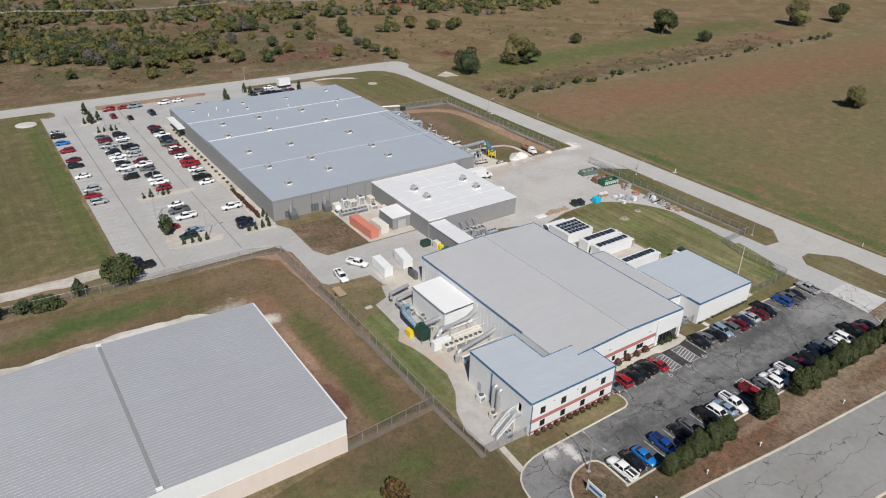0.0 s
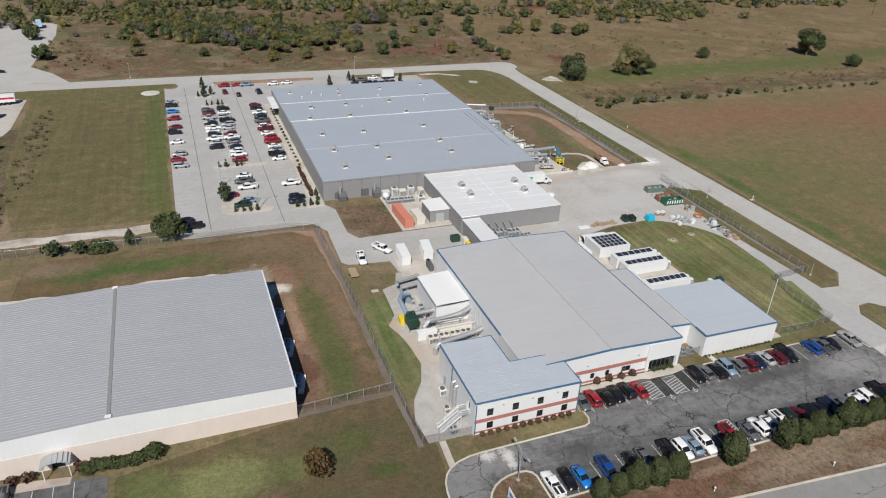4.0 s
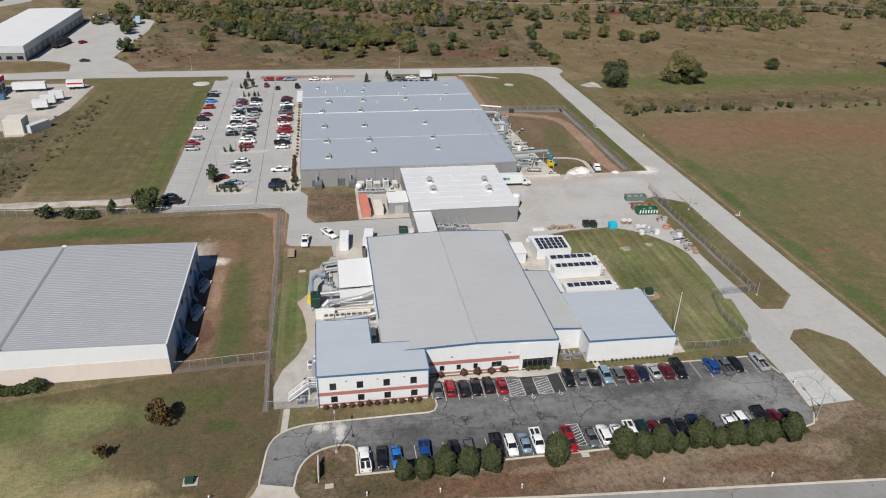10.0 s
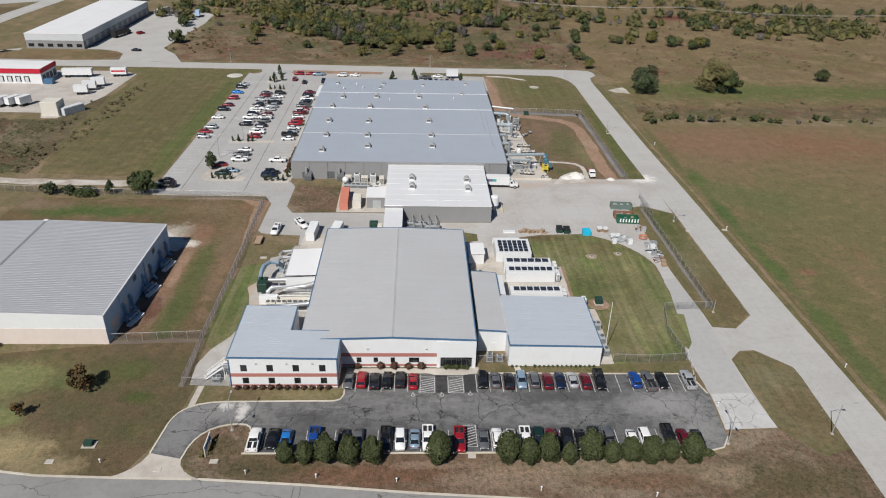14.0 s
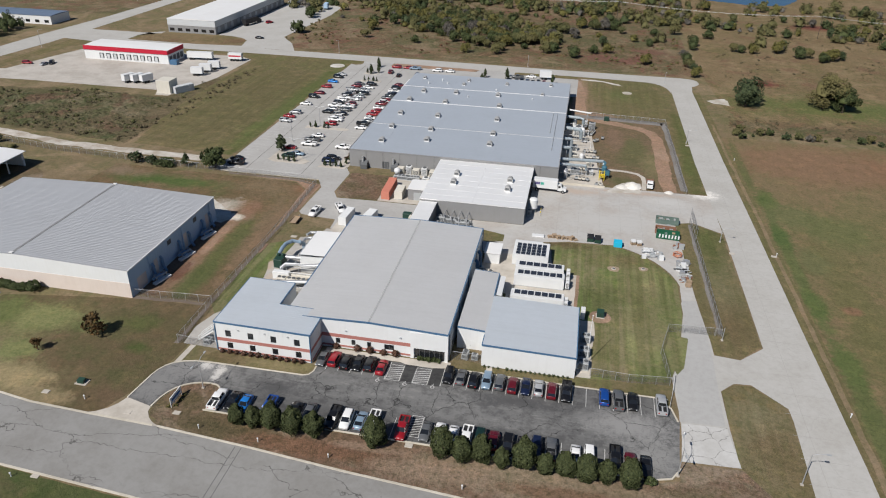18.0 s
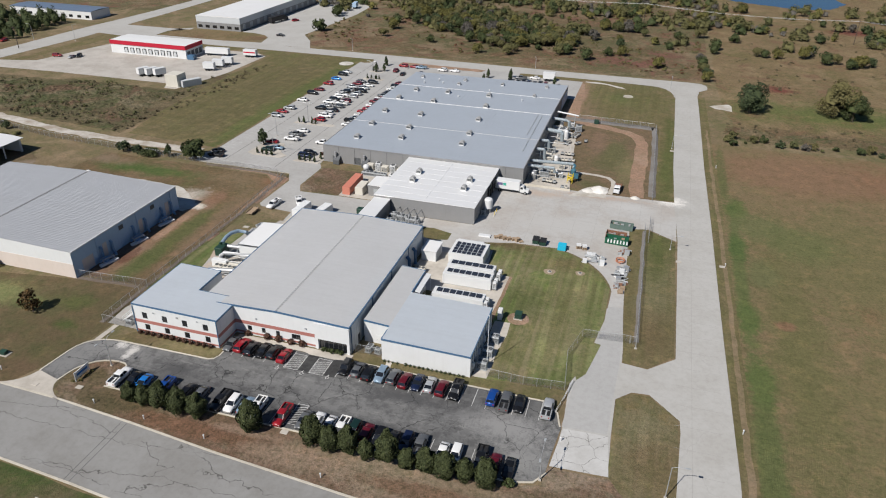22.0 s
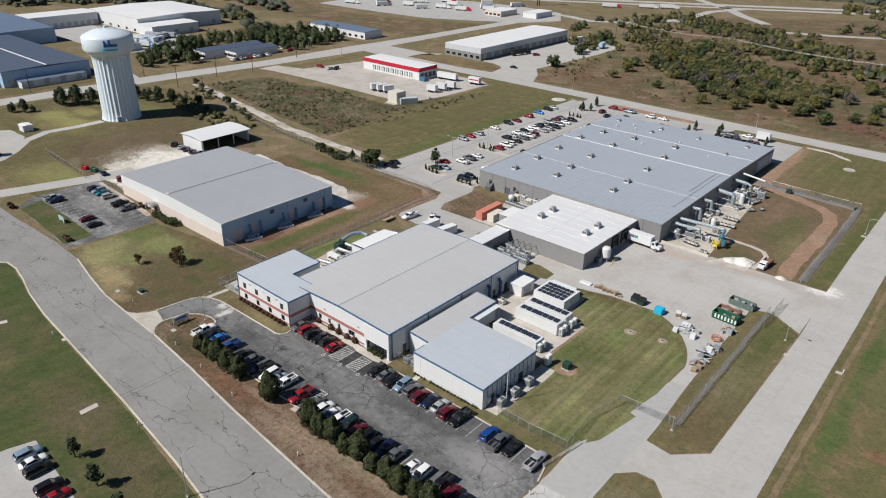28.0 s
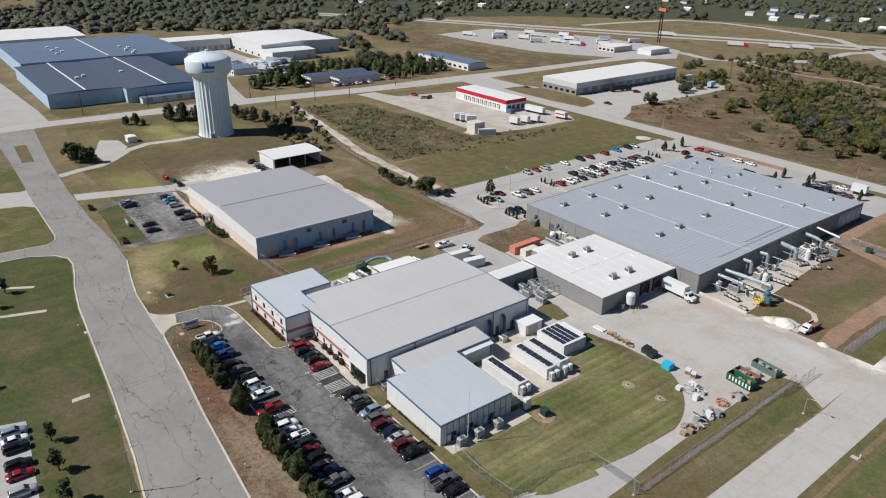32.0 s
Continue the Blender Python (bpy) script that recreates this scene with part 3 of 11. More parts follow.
BARK = paint_mat("tree_bark", (0.075, 0.058, 0.045), 0.95, 0.4)
TYRE = paint_mat("tyre_rubber", (0.022, 0.022, 0.023), 0.85, 0.2, streak=False)
RIM = Shader("alloy_rim", 0.35, 0.8).done((0.5, 0.5, 0.51))
SOLAR = Shader("solar_cells", 0.22, 0.0, 0.6).done((0.028, 0.034, 0.048))
LAMP = Shader("headlamp_lens", 0.1, 0.0, 0.8).done((0.6, 0.62, 0.64))
TAIL = Shader("tail_lamp_lens", 0.2, 0.0, 0.6).done((0.30, 0.01, 0.012))
WATER = Shader("pond_water", 0.08, 0.0, 0.6).done((0.018, 0.05, 0.10))
PILE = concrete_mat("pale_aggregate", (0.66, 0.64, 0.60), 0.3)
LEAF_PINE = leaf_mat("juniper_leaves", (0.030, 0.041, 0.016), (0.086, 0.098, 0.040), soft=0.12)
LEAF_DARK = leaf_mat("dark_leaves", (0.034, 0.050, 0.024), (0.080, 0.100, 0.046), soft=0.25)
# air haze painted into the leaf colour: paler and greyer than near crowns
LEAF_HAZED = leaf_mat("hazed_distant_leaves", (0.098, 0.110, 0.090), (0.138, 0.148, 0.114), soft=0.3, lumpy=1.6)
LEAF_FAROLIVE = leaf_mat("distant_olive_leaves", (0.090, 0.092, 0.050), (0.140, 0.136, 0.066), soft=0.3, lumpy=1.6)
LEAF_SCRUB = leaf_mat("olive_scrub_leaves", (0.100, 0.084, 0.048), (0.165, 0.134, 0.080), soft=0.5)
LEAF_WOOD = leaf_mat("wood_leaves", (0.066, 0.074, 0.031), (0.134, 0.132, 0.053), (0.130, 0.112, 0.046), soft=0.3)
LEAF_GOLD = leaf_mat("yellowing_leaves", (0.082, 0.080, 0.026), (0.178, 0.156, 0.046), soft=0.3)
LEAF_RUST = leaf_mat("russet_leaves", (0.105, 0.056, 0.034), (0.19, 0.090, 0.048), soft=0.4)
LEAF_GREY = leaf_mat("bare_twigs", (0.075, 0.068, 0.060), (0.15, 0.135, 0.12), soft=0.3)
LEAF_AUTUMN = leaf_mat("brown_autumn_leaves", (0.050, 0.034, 0.016), (0.165, 0.098, 0.038))
LEAF_HEDGE = leaf_mat("hedge_leaves", (0.036, 0.050, 0.020), (0.085, 0.102, 0.038), soft=0.2)
LEAF_MAROON = leaf_mat("maroon_shrub_leaves", (0.075, 0.038, 0.028), (0.150, 0.080, 0.056))


def net_mat(name, cover):
    """Woven chain-link wire: mostly open, with a fine diagonal weave."""
    s = Shader(name, 0.5, 0.7)
    x = s.n("ShaderNodeSeparateXYZ")
    s.t.links.new(s.co, x.inputs[0])
    h = s.math("ADD", x.outputs[0], x.outputs[1])
    a = s.math("FRACT", s.math("MULTIPLY", s.math("ADD", h, x.outputs[2]), 9.0))
    b = s.math("FRACT", s.math("MULTIPLY", s.math("SUBTRACT", h, x.outputs[2]), 9.0))
    wire = s.math("MAXIMUM", s.math("LESS_THAN", a, cover), s.math("LESS_THAN", b, cover))
    s.put((0.26, 0.265, 0.27), s.b.inputs["Base Color"])
    s.t.links.new(wire, s.b.inputs["Alpha"])
    return s.m


FENCEBED = concrete_mat("grey_fence_gravel", (0.215, 0.205, 0.195), 0.6, stain=(0.7, 0.62, 0.52))
DARKBED = concrete_mat("dark_fence_gravel", (0.172, 0.146, 0.126), 0.7, stain=(0.72, 0.62, 0.52))
NET = net_mat("chain_link_wire", 0.065)

# ---- building blocks ----
def bm_new():
    return bmesh.new()


def bx(bm, x0, x1, y0, y1, z0, z1):
    """A box between two corners."""
    v = [bm.verts.new(p) for p in ((x0, y0, z0), (x1, y0, z0), (x1, y1, z0), (x0, y1, z0), (x0, y0, z1), (x1, y0, z1), (x1, y1, z1), (x0, y1, z1))]
    for f in ((3, 2, 1, 0), (4, 5, 6, 7), (0, 1, 5, 4), (1, 2, 6, 5), (2, 3, 7, 6), (3, 0, 4, 7)):
        bm.faces.new([v[i] for i in f])
    return v


def prism(bm, pts, z0, z1):
    """An upright solid over a plan; z0 and z1 may be lists, one height a corner."""
    n = len(pts)
    za = z0 if isinstance(z0, (list, tuple)) else [z0] * n
    zb = z1 if isinstance(z1, (list, tuple)) else [z1] * n
    lo = [bm.verts.new((p[0], p[1], z)) for p, z in zip(pts, za)]
    hi = [bm.verts.new((p[0], p[1], z)) for p, z in zip(pts, zb)]
    bm.faces.new(lo[::-1])
    bm.faces.new(hi)
    for i in range(n):
        j = (i + 1) % n
        bm.faces.new((lo[i], lo[j], hi[j], hi[i]))


def ring(bm, c, r, axis, n):
    """A ring of verts about c, square to axis."""
    ax = Vector(axis).normalized()
    u = ax.cross(Vector((0, 0, 1)) if abs(ax.z) < 0.9 else Vector((1, 0, 0))).normalized()
    w = ax.cross(u)
    return [bm.verts.new(Vector(c) + (u * math.cos(2 * math.pi * i / n) + w * math.sin(2 * math.pi * i / n)) * r) for i in range(n)]


def pipe(bm, path, r, n=10, caps=True):
    """A round tube along a path; r may be a list, one radius a point."""
    rs = r if isinstance(r, (list, tuple)) else [r] * len(path)
    ps = [Vector(p) for p in path]
    rings = []
    for i, p in enumerate(ps):
        a = ps[min(i + 1, len(ps) - 1)] - ps[max(i - 1, 0)]
        rings.append(ring(bm, p, rs[i], a, n))
    for a, b in zip(rings, rings[1:]):
        off = min(range(n), key=lambda k: (a[0].co - b[k].co).length)
        for i in range(n):
            bm.faces.new((a[i], a[(i + 1) % n], b[(i + 1 + off) % n], b[(i + off) % n]))
    if caps:
        bm.faces.new(rings[0][::-1])
        bm.faces.new(rings[-1])


def lathe(bm, c, prof, n=24, flute=0.0):
    """A turned body: prof is a list of (radius, height)."""
    rings = []
    for r, z in prof:
        rings.append([bm.verts.new((c[0] + (r * (1 - flute * (i % 2))) * math.cos(2 * math.pi * i / n), c[1] + (r * (1 - flute * (i % 2))) * math.sin(2 * math.pi * i / n), c[2] + z)) for i in range(n)])
    for a, b in zip(rings, rings[1:]):
        for i in range(n):
            bm.faces.new((a[i], a[(i + 1) % n], b[(i + 1) % n], b[i]))
    bm.faces.new(rings[0][::-1])
    bm.faces.new(rings[-1])


def mesh_of(name, bm, material, smooth=False):
    me = bpy.data.meshes.new(name)
    if name == "wall":
        bmesh.ops.remove_doubles(bm, verts=bm.verts, dist=0.0005)
    bmesh.ops.recalc_face_normals(bm, faces=bm.faces)
    bm.to_mesh(me)
    bm.free()
    me.materials.append(material)
    if smooth:
        for p in me.polygons:
            p.use_smooth = True
    return me


HOME = {}


def thing(name, label, category, group="", at=(0, 0, 0)):
    """An Empty at the base of a thing; its parts are built in world places."""
    ob = tagged(new(name), label, category, group)
    ob.empty_display_size = 0.3
    ob.location = at
    HOME[ob.name] = Matrix.Translation(at)
    return ob


def hang(ob, parent):
    """Makes ob a part of parent and keeps it in its place in the world."""
    ob.parent = parent
    if parent.name in HOME:
        ob.matrix_parent_inverse = HOME[parent.name].inverted()
    return ob


def part(name, bm, material, parent, label="", smooth=False, at=None):
    ob = new(name, mesh_of(name, bm, material, smooth) if isinstance(bm, bmesh.types.BMesh) else bm)
    if at is not None:
        ob.matrix_basis = at
    if label:
        ob["label"] = label
    return hang(ob, parent)


def solid(name, bm, material, label="", category="", group="", kind="", smooth=False):
    """A thing or a piece of the setting that is one mesh."""
    return tagged(new(name, mesh_of(name, bm, material, smooth)), label, category, group, kind)


def wobble(pts, jitter, step=3.0, seed=0.0):
    """Splits a plan's sides and shifts the points, for a natural edge."""
    out = []
    n = len(pts)
    for i in range(n):
        a, b = Vector((*pts[i], 0)), Vector((*pts[(i + 1) % n], 0))
        k = max(1, int((b - a).length / step))
        for j in range(k):
            p = a.lerp(b, j / k)
            q = noise.noise_vector(p * 0.17 + Vector((seed, seed, 0)))
            q2 = noise.noise_vector(p * 0.6 + Vector((seed, 3 + seed, 0)))
            out.append((p.x + (q.x + 0.4 * q2.x) * jitter, p.y + (q.y + 0.4 * q2.y) * jitter))
    return out


def sheet(name, pts, z, material, label, category="ground", jitter=0.0, thick=None, step=3.0):
    """A flat piece of the ground with a plan; jitter roughens its edge."""
    bm = bm_new()
    plan = wobble(pts, jitter, step, len(name) * 1.3 + pts[0][0]) if jitter else pts
    v = [bm.verts.new((x, y, z)) for x, y in plan]
    f = bm.faces.new(v)
    f.normal_update()
    if f.normal.z < 0:
        f.normal_flip()
    low = thick if thick else 0.004
    geo = bmesh.ops.extrude_face_region(bm, geom=[f])
    for e in geo["geom"]:
        if isinstance(e, bmesh.types.BMVert):
            e.co.z = z - low
    bmesh.ops.triangulate(bm, faces=[g for g in bm.faces if len(g.verts) > 4])
    return solid(name, bm, material, label, category, kind="structure")


def strip(pts, w0, w1):
    """The plan of a band along a line, from w0 to w1 beside it (to the left)."""
    a, b = [], []
    for i, p in enumerate(pts):
        d = Vector(pts[min(i + 1, len(pts) - 1)]) - Vector(pts[max(i - 1, 0)])
        d.normalize()
        nrm = Vector((-d.y, d.x))
        a.append(tuple(Vector(p) + nrm * w0))
        b.append(tuple(Vector(p) + nrm * w1))
    return a + b[::-1]


def kerb(name, pts, w=0.3, h=0.15, label="pale concrete kerb along the paving"):
    bm = bm_new()
    plan = strip(pts, -w / 2, w / 2)
    n = len(pts)
    for i in range(n - 1):
        prism(bm, [plan[i], plan[i + 1], plan[2 * n - 2 - i], plan[2 * n - 1 - i]], 0.0, h)
    return solid(name, bm, KERB, label, "kerb", kind="structure")


def arc(cx, cy, r, a0, a1, n=8):
    return [(cx + r * math.cos(radians(a0 + (a1 - a0) * i / n)), cy + r * math.sin(radians(a0 + (a1 - a0) * i / n))) for i in range(n + 1)]


def wall_boxes(bm, along, a0, a1, b0, b1, z0, z1, holes=()):
    """A wall from a0 to a1 along x or y, b0 to b1 thick, with holes (a, a, z, z) right through."""
    cuts = sorted({a0, a1, *[h[0] for h in holes], *[h[1] for h in holes]})
    for c0, c1 in zip(cuts, cuts[1:]):
        mid = (c0 + c1) / 2
        zs = sorted((h[2], h[3]) for h in holes if h[0] < mid < h[1])
        low = z0
        for h0, h1 in zs + [(z1, z1)]:
            if h0 > low + 1e-4:
                bx(bm, *((c0, c1, b0, b1) if along == "x" else (b0, b1, c0, c1)), low, h0)
            low = h1


def window_in(parent, along, a0, a1, face, inward, z0, z1, name="window", bars=0):
    """A framed window in a hole: pane set back in the wall, frame and sill. inward: +1 or -1, the way into the wall."""
    fr, t = 0.07, 0.12
    p0, p1 = sorted((face + inward * 0.05, face + inward * (0.05 + t)))
    g0, g1 = sorted((face + inward * 0.10, face + inward * 0.13))
    bm = bm_new()
    for q in ((a0, a1, z0, z0 + fr), (a0, a1, z1 - fr, z1), (a0, a0 + fr, z0 + fr, z1 - fr), (a1 - fr, a1, z0 + fr, z1 - fr)):
        bx(bm, *((q[0], q[1], p0, p1) if along == "x" else (p0, p1, q[0], q[1])), q[2], q[3])
    for i in range(bars):
        c = a0 + (a1 - a0) * (i + 1) / (bars + 1)
        bx(bm, *((c - 0.03, c + 0.03, p0, p1) if along == "x" else (p0, p1, c - 0.03, c + 0.03)), z0 + fr, z1 - fr)
    w = part(name, bm, DARKWALL, parent, "dark-framed window with tinted glass")
    bm = bm_new()
    bx(bm, *((a0 + fr, a1 - fr, g0, g1) if along == "x" else (g0, g1, a0 + fr, a1 - fr)), z0 + fr, z1 - fr)
    pane = new("pane", mesh_of("pane", bm, GLASS))
    pane.parent = w
    return w


def sheet_panel(length, width, rib):
    """One roof sheet: flat pan with an upstanding seam on one side; runs along +x."""
    bm = bm_new()
    bx(bm, 0, length, 0.01, width - 0.01, 0, 0.03)
    bx(bm, 0, length, -0.07, 0.06, 0.005, rib)
    return bm


def lay_sheets(roof, eave, ridge, y0, y1, z0, z1, material, width=0.64, rib=0.040):
    """Roof sheets between an eave line x=eave at height z0 and a ridge line x=ridge at z1, laid along y."""
    run, rise = ridge - eave, z1 - z0
    length = math.hypot(run, rise)
    n = max(1, round((y1 - y0) / width))
    w = (y1 - y0) / n
    me = mesh_of("roof_sheet", sheet_panel(length, w, rib), material)
    ang = math.degrees(math.atan2(rise, abs(run)))
    for i in range(n):
        if run > 0:
            m = pose(eave, y0 + i * w, z0 + 0.02, 0, -ang, 0)
        else:
            m = pose(eave, y0 + (i + 1) * w, z0 + 0.02, 0, 0, 180) @ pose(0, 0, 0, 0, -ang, 0)
        ob = new("roof_sheet", me)
        ob.matrix_basis = m
        ob.parent = roof

# ---- ground, roads, paving ----
_bm = bm_new()
_n = 64
_c = _bm.verts.new((0, 150, 0))
_rings = []
for _r in (700, 1500, 4200):
    _rings.append([_bm.verts.new((_r * math.cos(2 * math.pi * i / _n), 150 + _r * math.sin(2 * math.pi * i / _n), 0)) for i in range(_n)])
for i in range(_n):
    _bm.faces.new((_c, _rings[0][i], _rings[0][(i + 1) % _n]))
    for a, b in zip(_rings, _rings[1:]):
        _bm.faces.new((a[i], b[i], b[(i + 1) % _n], a[(i + 1) % _n]))
solid("ground", _bm, GRASS, "dry brown and green autumn grassland", "ground", kind="structure")

sheet("ground_pasture", [(188.4, -150), (900, -150), (900, 225), (560, 236), (330, 236), (240, 234.5), (210, 234), (186.0, 235), (186.4, 207), (187.6, 165), (188.4, 110)], 0.012, FIELD, "brown mown pasture with reddish patches", jitter=0.5, step=3)
sheet("ground_verge", [(184.2, 20), (189.4, 20), (189.2, 71), (188.6, 110), (187.8, 165), (186.6, 207), (185.8, 250), (184.8, 296), (181.0, 296), (181.6, 250), (182.2, 207), (183.4, 163), (184.6, 105), (185.6, 62)], 0.014, OLIVE, "olive grass verge along the road", jitter=0.3, step=2)
sheet("ground_worn_track", [(187.4, 20), (189.0, 20), (188.6, 71), (187.9, 110), (187.0, 165), (185.8, 207), (185.0, 250), (184.2, 250), (184.8, 207), (185.9, 165), (186.9, 110), (187.3, 71)], 0.02, WORNTRACK, "worn tan wheel track in the verge", jitter=0.3, step=1.5)
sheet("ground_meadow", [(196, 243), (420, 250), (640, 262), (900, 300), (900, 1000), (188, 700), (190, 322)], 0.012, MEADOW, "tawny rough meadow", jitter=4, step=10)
sheet("ground_scrub_north", [(-38, 344), (-22, 324.6), (12, 324.6), (120, 322.6), (186, 322.6), (192, 700), (100, 760), (-60, 640), (-40, 470), (-30, 420)], 0.012, SCRUB, "rust-brown scrubland between the trees", jitter=4, step=8)
sheet("ground_scrub_west", [(-148, 190), (-138, 226), (-100, 229), (-60, 230), (-44, 231), (-38, 262), (-35, 262), (-32, 222), (-28, 175), (-60, 178), (-110, 186)], 0.012, THICKET, "overgrown brown scrub patch", jitter=3)
sheet("ground_field_west", [(-33, 222), (-34, 262), (-34.6, 300), (-46, 305), (-110, 305), (-110, 310.8), (14.6, 310.6), (19, 309.6), (20.2, 306.5), (19, 304.4), (15.6, 303), (15.2, 290), (14, 173), (-26, 176)], 0.016, OLIVE, "mown olive-brown grass field", jitter=0.8)
sheet("ground_lawn_house", [(2, 50), (10, 50.5), (34, 46.5), (48, 46), (53, 58), (54, 69.5), (51, 84), (33, 83), (13, 80), (2, 78)], 0.014, HOUSE, "patchy brown and green lawn")
sheet("ground_side_yard", [(32.2, 85.0), (50.5, 85.5), (50.2, 150), (44, 156), (-20, 157), (-22, 127), (32.2, 125.6)], 0.014, SIDE, "olive and brown grass beside the warehouse", jitter=0.5)
sheet("ground_chalk", [(-92, 120), (-90, 98), (-66, 84), (-50, 84), (-40, 86), (-28.2, 84), (-28.2, 132), (-44, 150), (-64, 152), (-86, 136)], 0.03, CHALKY, "white gravel yard fading into brown grass behind the warehouse", jitter=1.2, step=1.5)
sheet("ground_chalk_strip", [(-30, 125.4), (22, 125.4), (34, 124), (35.8, 127), (33.4, 131.4), (28, 136), (22, 138.8), (16, 139.6), (7, 140), (-4, 139.2), (-14, 139.4), (-30, 140)], 0.032, CHALK, "white gravel strip behind the warehouse", jitter=0.9, step=1)
sheet("ground_clay_fence", [(50.6, 110), (52.4, 110), (52.6, 156), (44, 158.5), (30, 158.6), (30, 157), (44, 156.6), (49, 152)], 0.026, CLAY, "bare clay along the fence", jitter=0.35, step=1.5)
sheet("ground_strip_west", [(51, 85.5), (54, 81), (57.2, 86), (59.2, 92), (59.4, 118), (64, 126), (58, 131), (51, 134)], 0.018, LAWN, "green grass strip inside the fence", jitter=0.5)
sheet("ground_service_grass", [(51, 115), (58, 118), (65.2, 126.5), (65.2, 133.6), (58, 134.2), (54, 134.9), (51, 135.6)], 0.034, GRASS, "worn brown grass beside the service drive", jitter=1.0, step=1.5)
sheet("ground_tower_lawn", [(-172, 70), (-110, 60), (-40, 62), (-56, 94), (-82, 104), (-76, 150), (-150, 172), (-176, 160)], 0.014, TOWERLAWN, "mown olive lawn round the water tower", jitter=1.0)
sheet("ground_lawn_south", [(-38, -60), (-11.4, 20), (-10.6, 27), (-6.6, 33.8), (-4, 35.2), (-1.4, 36.1), (2.5, 36.3), (9.9, 35.2), (19.7, 33.2), (32.8, 31.5), (54.6, 29.9), (79.2, 28.1), (115, 24.3), (190, 18), (190, -160), (-60, -160)], 0.014, GREEN, "dark green lawn south of the road", jitter=0.3)
sheet("ground_lawn_southwest", [(-62, -60), (-18.4, 20), (-18.2, 28), (-17.7, 33.4), (-20.2, 36), (-24, 36.7), (-45, 36.8), (-57, 36.6), (-61, 33), (-63, 26), (-112, -60)], 0.052, SOUTHWEST, "mown olive and green lawn beside the side street", jitter=0.08)
sheet("ground_lawn_southwest", [(-82, 26), (-78.8, 35), (-81, 37.4), (-110, 38), (-140, 20), (-140, -60), (-128, -60)], 0.052, SOUTHWEST, "olive lawn beyond a side drive", jitter=0.08)
sheet("road_side_drive", [(-128, -60), (-82, 26), (-78.8, 35), (-79.6, 37.2), (-56, 37.2), (-60.8, 33), (-63, 26), (-112, -60)], 0.048, ROADC, "pale side drive between the lawns", "road")
sheet("ground_berm", [(59.5, 45.6), (120, 40.8), (176, 36.6), (176, 52), (165, 56.9), (154.5, 56.4), (154, 52), (150, 50.9), (66.8, 51), (60, 50)], 0.018, BERM, "dead brown grass bank below the trees", jitter=0.25)
sheet("ground_entry_island", [(57.2, 49.8), (57.6, 52.5), (58.2, 54.2), (59, 55.6), (60.2, 56.8), (61.5, 57.6), (63, 58.1), (64.6, 58.3), (66.1, 58.1), (66.8, 57.6), (67.1, 56.7), (67.1, 51), (60, 47), (58, 47.6)], 0.06, BERM, "brown grass island at the driveway", jitter=0.1, thick=0.05)
sheet("ground_office_strip", [(61, 65), (82, 65), (82.7, 66.5), (82.9, 68.6), (61, 68.6), (56.4, 64.3)], 0.06, OLIVE, "brown grass strip before the office", jitter=0.1, thick=0.05)
sheet("ground_annex_strip", [(110.3, 73.6), (151, 73.6), (153.8, 71), (154.8, 78), (136, 75.6), (117.2, 75.6), (110.3, 77.8)], 0.06, OLIVE, "grass strip before the annex", jitter=0.1, thick=0.05)
sheet("ground_main_bed", [(83.4, 74.85), (103.5, 74.85), (103.5, 75.2), (83.4, 75.2)], 0.125, OLIVE, "narrow planting bed under the windows", thick=0.05)
sheet("ground_lawn_east", [(136.6, 76), (154.4, 78.5), (156.5, 86), (159.2, 104), (159.3, 119)] + arc(136.5, 113, 23.2, 18, 72, 10) + [(132, 134.5), (123, 132.2), (118.5, 129.5), (127.5, 129), (128.8, 118), (135, 117), (135, 97), (137, 93)], 0.02, LAWN, "striped mown lawn with pale dry spots", jitter=0.15)
sheet("ground_fence_island", [(164.6, 90.2), (169.5, 89.6), (174.9, 95.2), (174.3, 149), (166.0, 154.6), (161.6, 153.4), (161.9, 145.5), (162.4, 130), (162.9, 114), (163.6, 104)], 0.055, OLIVE, "brown and green grass island beside the road", jitter=0.12, thick=0.05)
sheet("ground_gate_island", [(156, 81.5), (157.6, 84), (159.6, 95), (155.2, 96), (154.2, 88)], 0.058, LAWN, "small grass wedge by the gate", jitter=0.12, thick=0.05)
sheet("ground_south_island", [(164.5, 57.5), (164.3, 78), (167, 80.6), (170.2, 80.9), (175.9, 75), (176, 52), (170, 50)], 0.055, OLIVE, "brown grass island at the road corner", jitter=0.12, thick=0.05)
sheet("ground_northeast_lawn", [(127, 246.5), (166, 246), (168, 176.5), (173.2, 177), (172.6, 290), (168, 303), (160, 308), (127, 309)], 0.014, OLIVE, "mown olive grass north of the fence", jitter=0.3)
sheet("ground_east_plot", [(127, 176), (166.6, 176), (166.0, 245.4), (135.4, 246.6), (127, 246.6)], 0.02, PLOT, "brown grass plot inside the fence", jitter=0.3)
sheet("ground_clay_track", strip([(134.6, 244), (138.5, 242.4), (146.3, 240.6), (155, 237), (159, 233.2), (161, 226), (161.7, 204.6), (161.3, 189), (162, 176)], -2.1, 2.3), 0.03, CLAY, "bare red clay track round the plot", jitter=0.7, step=1.6)
sheet("ground_patch_green", [(60.8, 148.4), (73, 148.8), (73, 168), (59.2, 167.9), (59, 152)], 0.06, BERM, "reddish-brown grass patch beside the service drive", jitter=0.1, thick=0.05)
